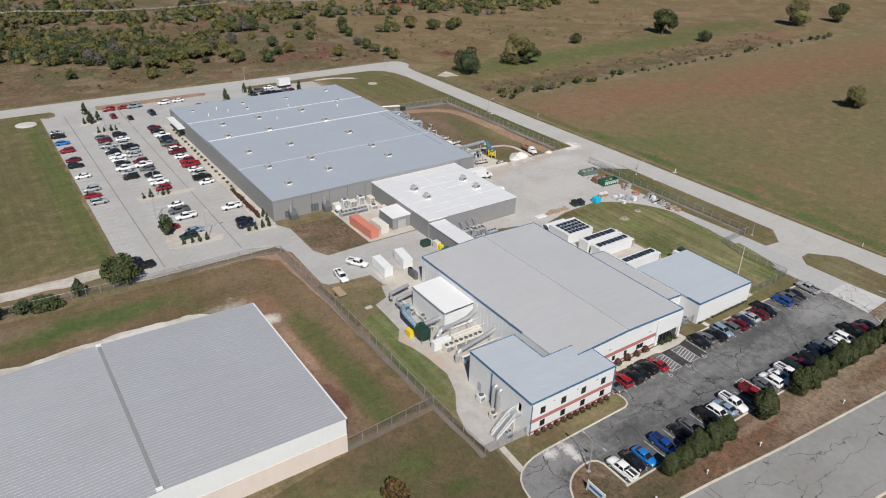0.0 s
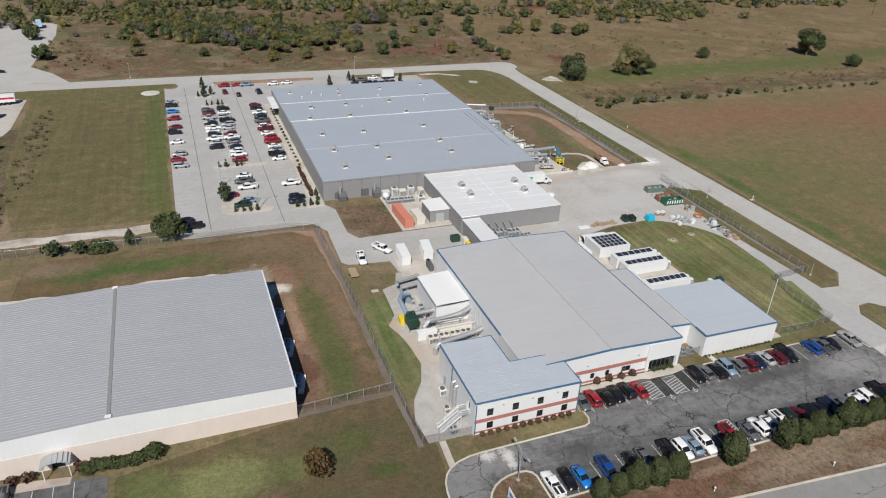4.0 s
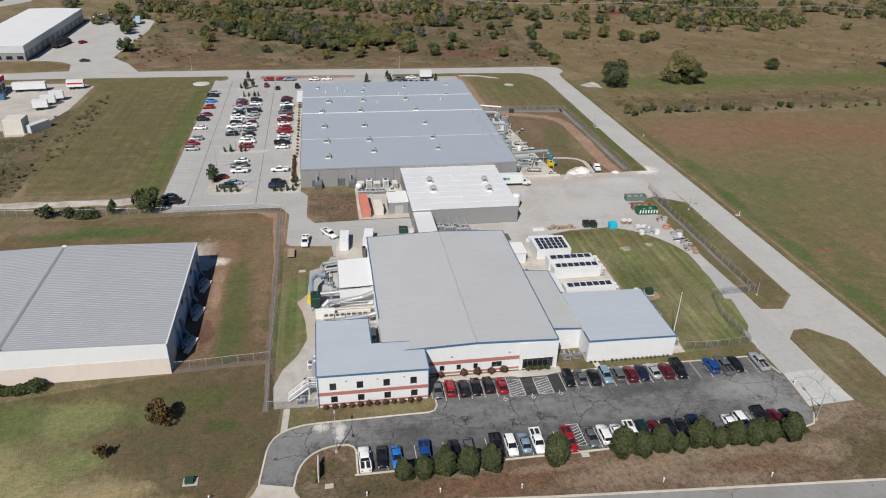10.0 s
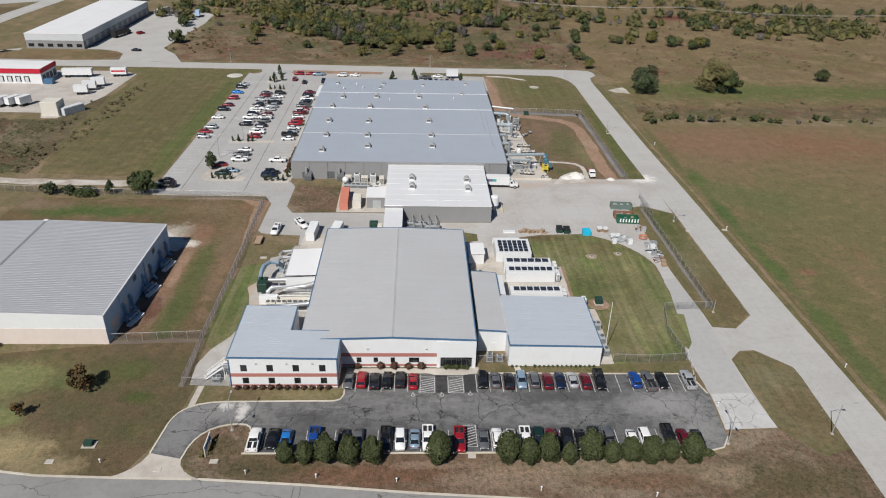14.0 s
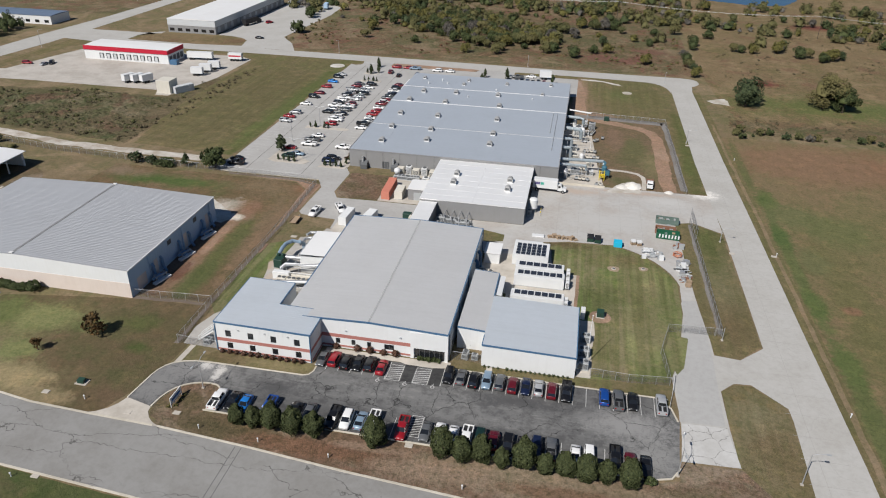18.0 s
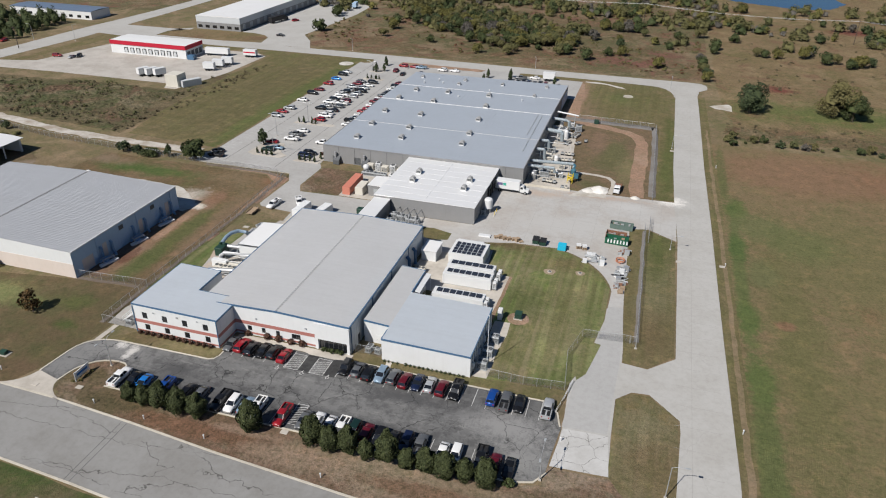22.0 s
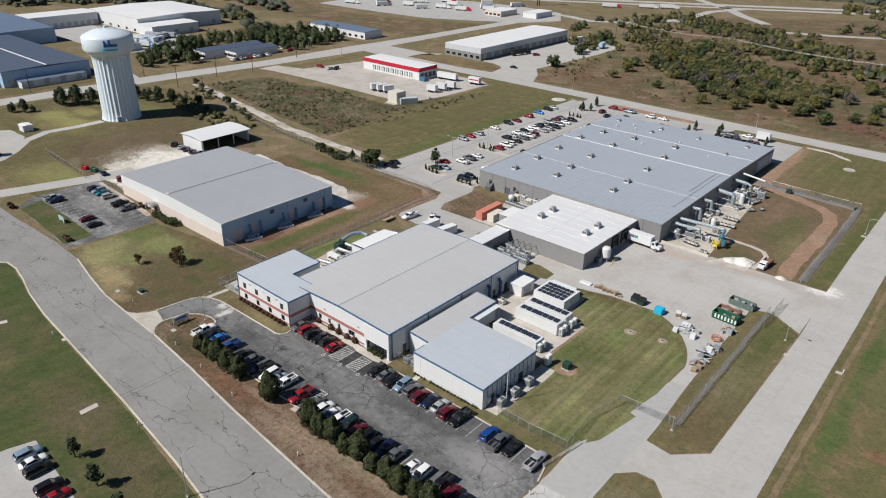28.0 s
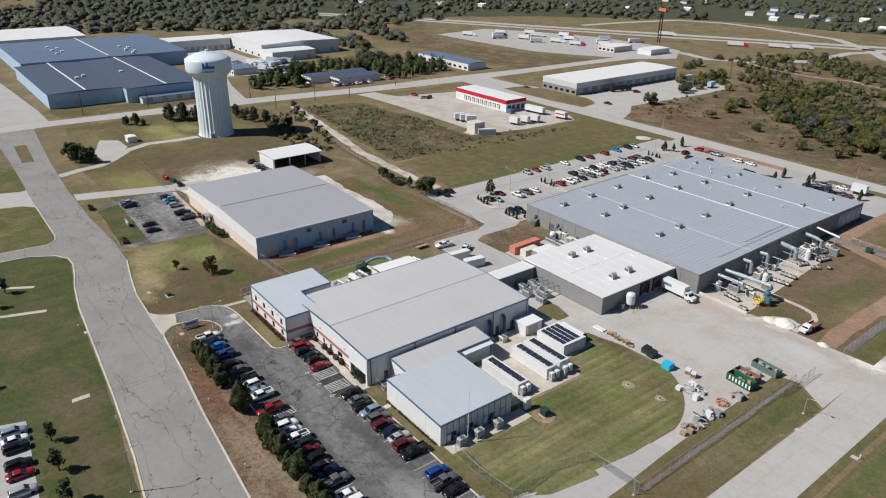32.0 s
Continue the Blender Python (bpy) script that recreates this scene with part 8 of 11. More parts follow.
def woods(name, label, spots, leaf, lo, hi, n, seed, tall=0.85, size=0.32, fine=2, core=0.64):
    """One body of far wood: many crowns joined."""
    g = np.random.default_rng(seed)
    protos = [crown_arrays(seed * 7 + i, 1.0, tall, n, size, "far", 10) for i in range(5)]
    bodies = [lump(seed + i * 1.7, fine, 0.5) for i in range(7)]
    out, cores = [], []
    for i, (x, y) in enumerate(spots):
        s = lo + (hi - lo) * g.random()
        v = protos[i % 5] * s
        a = g.random() * 6.28
        c, d = math.cos(a), math.sin(a)
        w = v.copy()
        w[..., 0] = v[..., 0] * c - v[..., 1] * d + x
        w[..., 1] = v[..., 0] * d + v[..., 1] * c + y
        w[..., 2] = v[..., 2] + s * tall * 0.92
        out.append(w)
        q, tri = bodies[(i * 3) % 7]
        q = q * s * np.array([core * g.uniform(0.75, 1.25), core * g.uniform(0.75, 1.25), core * 1.02 * tall])
        cores.append((np.stack([q[:, 0] * c - q[:, 1] * d + x, q[:, 0] * d + q[:, 1] * c + y, q[:, 2] + s * tall * 0.7], axis=1), tri))
    ob = new(name, quads_mesh(name, np.concatenate(out), leaf, cores))
    return tagged(ob, label, "trees", kind="stuff")


def split(spots, parts):
    g = random.Random(9)
    bins = [[] for _ in parts]
    for s in spots:
        r, k = g.random(), 0
        while r > parts[k] and k < len(parts) - 1:
            r -= parts[k]
            k += 1
        bins[k].append(s)
    return bins


north = scatter([(-40, 430), (185, 430), (200, 560), (60, 640), (-60, 560)], 260, 0.05, 11)
north += scatter([(-125, 530), (-70, 440), (0, 400), (60, 400), (100, 470), (62, 580), (8, 605), (-72, 627)], 300, -0.1, 14)
north += scatter([(60, 400), (300, 390), (420, 420), (330, 540), (190, 640)], 250, 0.04, 12)
north += scatter([(190, 440), (440, 400), (620, 460), (600, 520), (300, 500)], 320, -0.05, 13)
north += scatter([(60, 640), (200, 600), (300, 640), (640, 560), (700, 700), (200, 860), (20, 800)], 760, -0.2, 15, 0.012)
north = [p for p in north if not (112 < p[0] < 200 and p[1] < 446 and int(p[0] * 7) % 4) and not (198 < p[0] < 296 and 540 < p[1] < 626)]
g_, d_, y_, r_ = split(north, (0.46, 0.20, 0.20, 0.14))
woods("far_woods", "green and olive trees of the wood beyond the road", g_, LEAF_WOOD, 2.0, 4.7, 190, 3, 0.85, 0.22)
woods("far_woods", "dark cedars of the wood beyond the road", d_, LEAF_HEDGE, 1.8, 4.3, 180, 4, 0.9, 0.2)
woods("far_woods", "yellowing trees of the wood beyond the road", y_, LEAF_GOLD, 1.7, 4.0, 180, 5, 0.85, 0.2)
woods("far_woods", "grey leafless trees of the wood beyond the road", r_, LEAF_GREY, 1.7, 3.6, 190, 6, 0.85, 0.15)
dense = scatter([(-15, 490), (2, 412), (29, 388), (58, 376), (94, 370), (108, 406), (80, 450), (20, 480)], 110, -0.15, 18, 0.04)
da_, db_, dc_ = split(dense, (0.5, 0.24, 0.26))
woods("far_woods", "green and olive trees of the thick wood edge", da_, LEAF_WOOD, 1.8, 3.8, 260, 61, 0.95, 0.2)
woods("far_woods", "dark trees of the thick wood edge", db_, LEAF_HEDGE, 1.8, 3.6, 260, 62, 1.0, 0.2)
woods("far_woods", "yellowing trees of the thick wood edge", dc_, LEAF_GOLD, 1.6, 3.2, 260, 63, 0.9, 0.2)
clump = scatter([(-235, 195), (-205, 186), (-186, 290), (-196, 345), (-250, 330), (-262, 250)], 300, -0.5, 21)
clump = [p for p in clump if not (-228 < p[0] < -184 and 220 < p[1] < 280) and not (-252 < p[0] < -180 and 338 < p[1] < 372)]
woods("far_woods", "dark trees round the low office", clump, LEAF_HEDGE, 1.7, 3.6, 190, 7, 1.5, 0.2)
side_scrub = scatter([(-140, 160), (-96, 150), (-66, 150), (-60, 162), (-100, 176), (-140, 182)], 130, -0.4, 22, 0.05)
woods("scrub_bushes", "olive scrub along the gravel track", side_scrub, LEAF_WOOD, 0.6, 1.9, 60, 23, 0.7, 0.22)
horizon = scatter([(-1700, 170), (-700, 190), (-560, 300), (-480, 500), (-410, 640), (-300, 790), (-120, 830), (200, 880), (700, 860), (700, 2000), (-1700, 2000)], 8200, -0.22, 31, 0.006)
horizon += scatter([(-700, 250), (-520, 270), (-440, 330), (-330, 330), (-250, 300), (-270, 380), (-420, 420), (-520, 560), (-640, 560)], 520, -0.25, 32, 0.012)
horizon += scatter([(-820, 110), (-640, 96), (-545, 130), (-545, 190), (-470, 322), (-452, 370), (-520, 330), (-600, 262), (-700, 220), (-820, 200)], 300, -0.5, 34, 0.02)
horizon += scatter([(-1500, -100), (-560, -60), (-560, 70), (-700, 260), (-1500, 260)], 800, -0.2, 33, 0.01)
belt = scatter([(-2700, 1500), (-1700, 1600), (-1700, 2000), (700, 2000), (1300, 1800), (1500, 3100), (-2700, 3300)], 1500, -0.35, 36, 0.004)
woods("horizon_woods", "wooded belt along the horizon", belt, LEAF_HAZED, 9.0, 20.0, 18, 37, 0.45, 0.22, core=0.85)
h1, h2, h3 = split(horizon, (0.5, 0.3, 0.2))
woods("horizon_woods", "distant wooded plain", h1, LEAF_HAZED, 2.8, 6.6, 18, 8, 0.72, 0.22, core=0.82)
woods("horizon_woods", "distant dark trees of the wooded plain", h2, LEAF_HAZED, 2.6, 6.0, 18, 9, 0.8, 0.22, core=0.82)
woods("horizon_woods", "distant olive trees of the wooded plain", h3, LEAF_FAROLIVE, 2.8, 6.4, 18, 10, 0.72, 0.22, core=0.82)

# ---- yards: machines, containers, fences, poles ----
def crate(name, label, category, x0, x1, y0, y1, z0, z1, material, bevel=0.04, group=""):
    bm = bm_new()
    bx(bm, x0, x1, y0, y1, z0, z1)
    if bevel:
        bmesh.ops.bevel(bm, geom=bm.edges[:], offset=bevel, segments=1, affect="EDGES")
    return solid(name, bm, material, label, category, group)


def container(name, label, x, y, length, width, height, turn, material, z=0.06, solar=0, group="", ribs=True):
    """A steel box with corrugated sides, end doors and optionally a row of solar panels on its roof; its long side runs along x before the turn."""
    b = thing(name, label, "container", group)
    hl, hw = length / 2, width / 2
    bm = bm_new()
    bx(bm, -hl, hl, -hw, hw, 0.12, height)
    part("body", bm, material, b)
    bm = bm_new()
    bx(bm, -hl - 0.02, hl + 0.02, -hw - 0.02, hw + 0.02, 0.0, 0.14)
    part("base_frame", bm, STEEL, b)
    if ribs:
        bm = bm_new()
        k = int(length / 0.5)
        for i in range(k):
            x0 = -hl + (i + 0.25) * length / k
            bx(bm, x0, x0 + 0.18, -hw - 0.035, -hw + 0.01, 0.25, height - 0.15)
            bx(bm, x0, x0 + 0.18, hw - 0.01, hw + 0.035, 0.25, height - 0.15)
            bx(bm, x0, x0 + 0.18, -hw + 0.1, hw - 0.1, height - 0.01, height + 0.03)
        part("side_rib", bm, material, b)
    for sy in (-1, 1):
        bm = bm_new()
        bx(bm, hl + 0.001, hl + 0.05, min(0.03 * sy, sy * (hw - 0.08)), max(0.03 * sy, sy * (hw - 0.08)), 0.2, height - 0.12)
        d = part("door", bm, material, b)
        bm = bm_new()
        pipe(bm, [(hl + 0.08, sy * 0.3, 0.3), (hl + 0.08, sy * 0.3, height - 0.3)], 0.025, 6)
        h = new("lock_bar", mesh_of("lock_bar", bm, GALV))
        h.parent = d
    if solar:
        rows, cols = solar if isinstance(solar, tuple) else (1, solar)
        for r in range(rows):
            for i in range(cols):
                gap = 0.22 if rows == 1 else 0.36
                w, dy = (length - (1.2 if rows == 1 else 1.4)) / cols, (width - 1.4) / rows
                x0, y0 = -hl + 0.7 + i * w, -hw + (0.9 if rows == 1 else 0.3) + r * dy
                bm = bm_new()
                prism(bm, [(x0 + 0.13, y0 + 0.05), (x0 + w - 0.13, y0 + 0.05), (x0 + w - 0.13, y0 + dy - gap), (x0 + 0.13, y0 + dy - gap)], [height + 0.1] * 2 + [height + 0.22] * 2, [height + 0.14] * 2 + [height + 0.26] * 2)
                part("solar_panel", bm, SOLAR, b, "dark blue solar panel")
    b.matrix_basis = pose(x, y, z, 0, 0, turn)
    return b


container("solar_container", "white flat-roofed cabin with four rows of solar panels", 122.4, 123.0, 9.2, 7.6, 3.0, 0, WHITE, solar=(4, 6), ribs=False)
container("solar_container", "long white container with a row of solar panels", 125.2, 114.9, 12.0, 3.2, 2.9, 0, WHITE, solar=6, group="solar containers")
container("solar_container", "long white container with a row of solar panels", 125.4, 110.6, 12.2, 3.2, 2.9, 0, WHITE, solar=7, group="solar containers")
container("solar_container", "long white container with a row of solar panels", 125.6, 101.5, 12.4, 3.2, 2.7, 0, WHITE, solar=7, group="solar containers")
for y in (114.9, 110.6, 101.5):
    for dy in (-0.8, 0.8):
        air_unit("wall_air_unit", 132.35, y + dy, 0.5, 0.9, 1.0, 1.8, WHITE, 0, "tall white air unit on the end of a container", "container air units")
b = thing("tent_store", "low white round-topped fabric store with an open end", "store", at=(121, 128.4, 0))
arch = [(-1.45, 0.05), (-1.45, 1.3), (-1.2, 1.85), (-0.75, 2.2), (0, 2.35), (0.75, 2.2), (1.2, 1.85), (1.45, 1.3), (1.45, 0.05)]
bm = bm_new()
rows = [[bm.verts.new((x, 128.3 + s * y, s * z + 0.002)) for y, z in arch] for x, s in ((117.8, 1.0), (125.0, 1.0), (125.0, 0.96), (117.8, 0.96))]
for a, c in zip(rows, rows[1:] + rows[:1]):
    for k in range(8):
        bm.faces.new((a[k], a[k + 1], c[k + 1], c[k]))
part("cover", bm, WHITE, b)
bm = bm_new()
v = [bm.verts.new((124.9, 128.3 + 0.95 * y, 0.95 * z + 0.01)) for y, z in arch]
bm.faces.new(v)
bmesh.ops.solidify(bm, geom=bm.faces[:], thickness=0.04)
part("end_panel", bm, WHITE, b)
# dark box added to stand for the shade inside the open end
bm = bm_new()
bx(bm, 119.4, 123.6, 127.4, 129.2, 0.05, 1.3)
part("stored_goods", bm, DARKWALL, b, "dark box added under the cover to dim its open end")

hut = shell("small_hut", "small white hut with a flat metal roof", 110.7, 114.6, 118.4, 124.0, 2.9, WHITE, category="hut")
deck(hut, [(110.5, 118.2), (114.8, 118.2), (114.8, 124.2), (110.5, 124.2)], 2.9, 3.1, ROOFWHITE)
door_leaf(hut, "e", 119.4, 122.6, 114.6, 2.5, STEEL, "grey roller door")
air_unit("air_unit", 112.6, 112.4, 0.06, 2.2, 1.6, 1.3, BEIGE, 2, "beige ground air unit with two fans")
air_unit("air_unit", 111.2, 109.6, 0.06, 1.4, 1.2, 1.1, STEEL, 1, "grey ground air unit")
for y in (110.6, 115.2):
    b = thing("wall_duct", "blue-grey duct climbing the hall wall", "duct", "wall ducts", at=(109.9, y, 0))
    bm = bm_new()
    pipe(bm, [(110.1, y, 0.4), (110.1, y, 4.2), (109.4, y, 5.0)], 0.45, 12)
    part("duct_pipe", bm, BLUETRIM, b)
    bm = bm_new()
    bx(bm, 109.4, 111.0, y - 0.6, y + 0.6, 0.05, 0.6)
    part("duct_foot", bm, STEEL, b)
for x, y, s in ((136.9, 79.6, 2.1), (137.0, 84.0, 2.2), (137.3, 89.0, 2.0)):
    crate("machine_pad", "concrete pad under an air unit", "pad", x - 1.6, x + 1.6, y - 1.6, y + 1.6, 0.021, 0.16, PAD, 0.02, "machine pads")
    air_unit("air_unit", x, y, 0.16, s, s * 0.9, 1.7, STEEL, 2, "grey air unit on a concrete pad beside the annex", "annex air units")
for y in (77.2, 82, 86.6, 91.4):
    bm = bm_new()
    bx(bm, 135.31, 135.75, y, y + 0.8, 1.3, 2.4)
    part("wall_unit", bm, WHITE, annex)
sheet("pad_annex", [(135.5, 76.4), (138.4, 76.4), (138.8, 82), (138.6, 87), (139.4, 92), (139.0, 97), (135.5, 97)], 0.05, PAD, "pale concrete strip beside the annex", "pavement", jitter=0.3, step=2)
crate("white_cabinet", "tall white equipment cabinet", "cabinet", 135.9, 136.9, 97.4, 99, 0.06, 2.6, WHITE, 0.05)
bm = bm_new()
lathe(bm, (140.4, 99.4, 0), [(2.6, 0.0), (2.2, 0.12), (1.2, 0.16)], 16)
solid("clay_mound", bm, CLAY, "bare clay round a transformer", "ground", kind="structure")
tr = thing("transformer", "dark green pad transformer on concrete", "transformer", at=(140.4, 99.6, 0.1))
bm = bm_new()
bx(bm, 139.4, 141.4, 98.6, 100.4, 0.1, 0.3)
part("plinth", bm, PAD, tr)
bm = bm_new()
prism(bm, [(139.6, 98.8), (141.2, 98.8), (141.2, 100.2), (139.6, 100.2)], 0.3, [1.55, 1.55, 1.8, 1.8])
part("casing", bm, DKGREEN, tr)
bm = bm_new()
bx(bm, 140.37, 140.43, 98.74, 98.8, 0.4, 1.5)
part("door_seam", bm, BLACK, tr)
for x, y in ((112.5, 77.6), (114.6, 77.7), (112.6, 78.5)):
    air_unit("air_unit", x, y, 0.06, 1.3, 1.1, 1.2, STEEL, 1, "grey air unit in the nook between two buildings", "nook air units")

# west machine yard
pent = shell("machine_house", "white metal machine house with a flat roof", 66.3, 73.9, 103.2, 116.0, 5.0, WHITE, category="machine house")
deck(pent, [(66.1, 103.0), (73.95, 103.0), (73.95, 116.2), (66.1, 116.2)], 5.0, [5.12, 5.5, 5.5, 5.12], ROOFWHITE)
trim_line(pent, (66.2, 103.1, 5.1), (73.9, 103.1, 5.4), 0.1, STEEL)
trim_line(pent, (66.2, 103.1, 5.1), (66.2, 116.1, 5.1), 0.1, STEEL)
for nm, path, r in (("exhaust_duct", [(62.6, 100.3, 0.3), (62.6, 100.3, 2.6), (63.6, 100.7, 3.4), (71.2, 101.3, 3.5), (73.98, 102.3, 3.9)], 0.55), ("exhaust_duct", [(62.6, 93.2, 0.3), (62.6, 93.2, 1.8), (63.6, 93.6, 2.5), (72.5, 95.2, 2.6), (73.98, 95.4, 2.9)], 0.5), ("exhaust_duct", [(62.4, 113.4, 2.0), (62.4, 116.6, 2.0), (63.2, 117.5, 2.0), (67.6, 118.2, 2.0)], 0.36), ("exhaust_duct", [(62.2, 118.6, 2.2), (62.8, 120.2, 2.2), (68.4, 121.4, 2.2)], 0.4), ("exhaust_duct", [(61.6, 104.7, 3.0), (64.5, 104.9, 3.0), (66.28, 105.0, 3.0)], 0.5)):
    b = thing(nm, "large bare galvanised duct on stands", "duct", "galvanised ducts", at=path[0])
    bm = bm_new()
    pipe(bm, path, r, 14)
    part("duct_pipe", bm, GALV, b)
    for p in path[1:-1]:
        bm = bm_new()
        pipe(bm, [(p[0], p[1] - 0.02, p[2] - 0.01), (p[0] + 0.14, p[1] - 0.02, p[2] + 0.01)], r + 0.06, 14)
        part("flange", bm, GALV, b)
        if p[2] > 1.5:
            bm = bm_new()
            pipe(bm, [(p[0], p[1], 0.05), (p[0], p[1], p[2] - r)], 0.07, 6)
            part("stand", bm, STEEL, b)
dc = thing("dust_collector", "dark green dust collector with a yellow hopper and a blue-grey elbow", "dust collector", at=(60.8, 103.5, 0))
bm = bm_new()
bx(bm, 59.7, 61.9, 101.9, 105.3, 1.2, 3.5)
bmesh.ops.bevel(bm, geom=bm.edges[:], offset=0.06, segments=1, affect="EDGES")
part("filter_box", bm, DKGREEN, dc)
for x in (60.2, 61.3):
    bm = bm_new()
    lathe(bm, (x, 104.2, 3.5), [(0.42, 0.0), (0.42, 0.5), (0.2, 0.65)], 12)
    part("cap", bm, DKGREEN, dc)
bm = bm_new()
lathe(bm, (60.8, 103.6, 0.3), [(0.25, 0), (0.9, 0.9)], 12)
part("cone", bm, DKGREEN, dc)
bm = bm_new()
bx(bm, 58.9, 60.0, 105.4, 107.4, 0.05, 1.5)
part("hopper", bm, YELLOW, dc, "yellow hopper")
for x, y in ((59.8, 102.0), (61.8, 102.0), (59.8, 105.2), (61.8, 105.2)):
    bm = bm_new()
    pipe(bm, [(x, y, 0.05), (x, y, 1.25)], 0.08, 6)
    part("leg", bm, STEEL, dc)
bm = bm_new()
pipe(bm, [(60.0, 104.6, 3.3), (59.9, 107.4, 3.9), (60.0, 109.6, 4.0), (61.0, 111.6, 3.9), (62.8, 112.2, 3.5), (63.3, 113.4, 2.4), (63.3, 113.6, 0.4)], 0.5, 14)
part("elbow_duct", bm, DUCTBLUE, dc, "blue-grey painted elbow duct")
for p in ((59.95, 108.0, 3.95), (60.5, 110.6, 3.95), (63.3, 113.6, 1.2)):
    bm = bm_new()
    pipe(bm, [(p[0], p[1], p[2] - 0.07), (p[0], p[1], p[2] + 0.07)], 0.56, 14)
    part("flange", bm, DUCTBLUE, dc)
crate("chiller_block", "long flat white chiller housing in the machine yard", "machine", 60.7, 65.0, 98.65, 100.0, 0.05, 2.1, WHITE, 0.05, "chiller housings")
crate("chiller_block", "long flat tan chiller housing with pipe stubs", "machine", 65.6, 73.0, 98.65, 100.0, 0.05, 1.8, BEIGE, 0.05, "chiller housings")
for i in range(4):
    air_unit("chiller", 63.6 + i * 2.5, 97.6, 0.05, 2.3, 1.7, 1.5, BEIGE, 2, "beige chiller with round fans in the machine yard", "chillers")
for i, (x, y, sx, sy, h) in enumerate(((64.6, 92.3, 2.0, 1.6, 1.2), (68.4, 92, 2.4, 1.5, 1.3), (72.9, 90.5, 1.2, 3.0, 1.4))):
    air_unit("machine_cabinet", x, y, 0.05, sx, sy, h, BEIGE if i % 3 else WHITE, i % 2, "pale machine cabinet in the yard", "yard machines")
for i, (p, q) in enumerate((((63, 99, 2.2), (73.9, 99, 2.2)), ((63, 101.2, 2.4), (73.9, 101.2, 2.4)), ((66.0, 93.4, 1.9), (73.9, 93.4, 1.9)), ((64.2, 104.2, 1.6), (64.2, 118, 1.6)))):
    b = thing("pipe_run", "thin white pipe run on posts", "pipe", "pipe runs", at=p)
    bm = bm_new()
    pipe(bm, [p, q], 0.07, 6)
    part("run", bm, WHITE, b)
    for k in range(4):
        t = (k + 0.3) / 4
        x, y = p[0] + (q[0] - p[0]) * t, p[1] + (q[1] - p[1]) * t
        bm = bm_new()
        pipe(bm, [(x, y, 0.04), (x, y, p[2])], 0.05, 5)
        part("post", bm, STEEL, b)
for x, y in ((64.2, 113), (65.2, 110), (63.6, 115.4)):
    air_unit("machine_cabinet", x, y, 0.05, 1.2, 1.4, 1.2, STEEL, 1, "grey machine cabinet beside the machine house", "yard machines")
air_unit("air_unit", 57.8, 70.9, 0.05, 1.5, 1.5, 1.1, STEEL, 2, "grey air unit beside the office stair")
air_unit("air_unit", 58.6, 76.2, 0.05, 1.1, 1.1, 1.2, BEIGE, 1, "beige air unit beside the office wall")
air_unit("air_unit", 59.6, 81.2, 0.05, 1.3, 1.3, 1.4, WHITE, 1, "white air unit beside the office wall")
for y in (77.2, 78.6):
    b = thing("duct_riser", "upright galvanised duct against the office wall", "duct", "office duct risers", at=(60.4, y, 0.05))
    bm = bm_new()
    pipe(bm, [(60.4, y, 0.05), (60.4, y, 4.3), (60.6, y, 4.75), (61.0, y, 4.9)], 0.38, 12)
    part("duct_pipe", bm, GALV, b)
    for z in (1.4, 2.9):
        bm = bm_new()
        pipe(bm, [(60.4, y, z), (60.4, y, z + 0.1)], 0.43, 12)
        part("flange", bm, GALV, b)
container("storage_container", "white storage container beside the service drive", 68.5, 133.6, 7.2, 2.3, 2.6, 86, WHITE, group="storage containers")
container("storage_container", "white storage container with a red mark", 75.0, 134.4, 6.4, 2.5, 2.6, 82, WHITE, group="storage containers")
sheet("pad_service", [(65.6, 123.4), (73.9, 122.6), (73.9, 134.0), (66.4, 134.3)], 0.07, PAD, "tan concrete pad beside the machine house", "pavement", thick=0.05)
ut = thing("utility_trailer", "low brown plank trailer on the worn grass", "trailer", at=(54.4, 129.4, 0.05))
bm = bm_new()
bx(bm, 53.4, 55.4, 127.5, 131.4, 0.55, 0.68)
part("bed", bm, WOOD, ut, "weathered plank bed")
for q in ((53.4, 55.4, 131.34, 131.4), (53.4, 53.46, 127.5, 131.34), (55.34, 55.4, 127.5, 131.34)):
    bm = bm_new()
    bx(bm, *q, 0.68, 0.95)
    part("side_board", bm, WOOD, ut)
bm = bm_new()
pipe(bm, [(54.0, 131.4, 0.6), (54.4, 133.0, 0.55), (54.8, 131.4, 0.6)], 0.05, 6)
part("drawbar", bm, STEEL, ut)
for x in (53.25, 55.35):
    bm = bm_new()
    pipe(bm, [(x, 129.2, 0.34), (x + 0.2, 129.2, 0.34)], 0.32, 12)
    part("wheel", bm, TYRE, ut)
crate("meter_cabinet", "dark meter cabinet against the enclosure", "cabinet", 72.9, 73.8, 125.4, 128.4, 0.05, 2.0, DARKWALL, 0.05)
crate("concrete_box", "pale green inlet cover in the grass", "inlet", 56.6, 58.3, 120.2, 121.3, 0.0, 0.12, PAD, 0.02, "inlets")
crate("waste_container", "dark green waste container behind the hall", "container", 83.8, 86.2, 138.3, 140.0, 0.05, 1.7, DKGREEN, 0.08)
crate("cooler_box", "black cooler cabinet beside the wall", "cabinet", 73.0, 73.8, 127.6, 128.8, 0.05, 2.0, BLACK, 0.05)
b = thing("round_tank", "white round tank with a dark top", "tank", at=(80.2, 129.0, 0.05))
bm = bm_new()
lathe(bm, (80.2, 129.0, 0.05), [(1.2, 0), (1.2, 2.2), (1.1, 2.3)], 20)
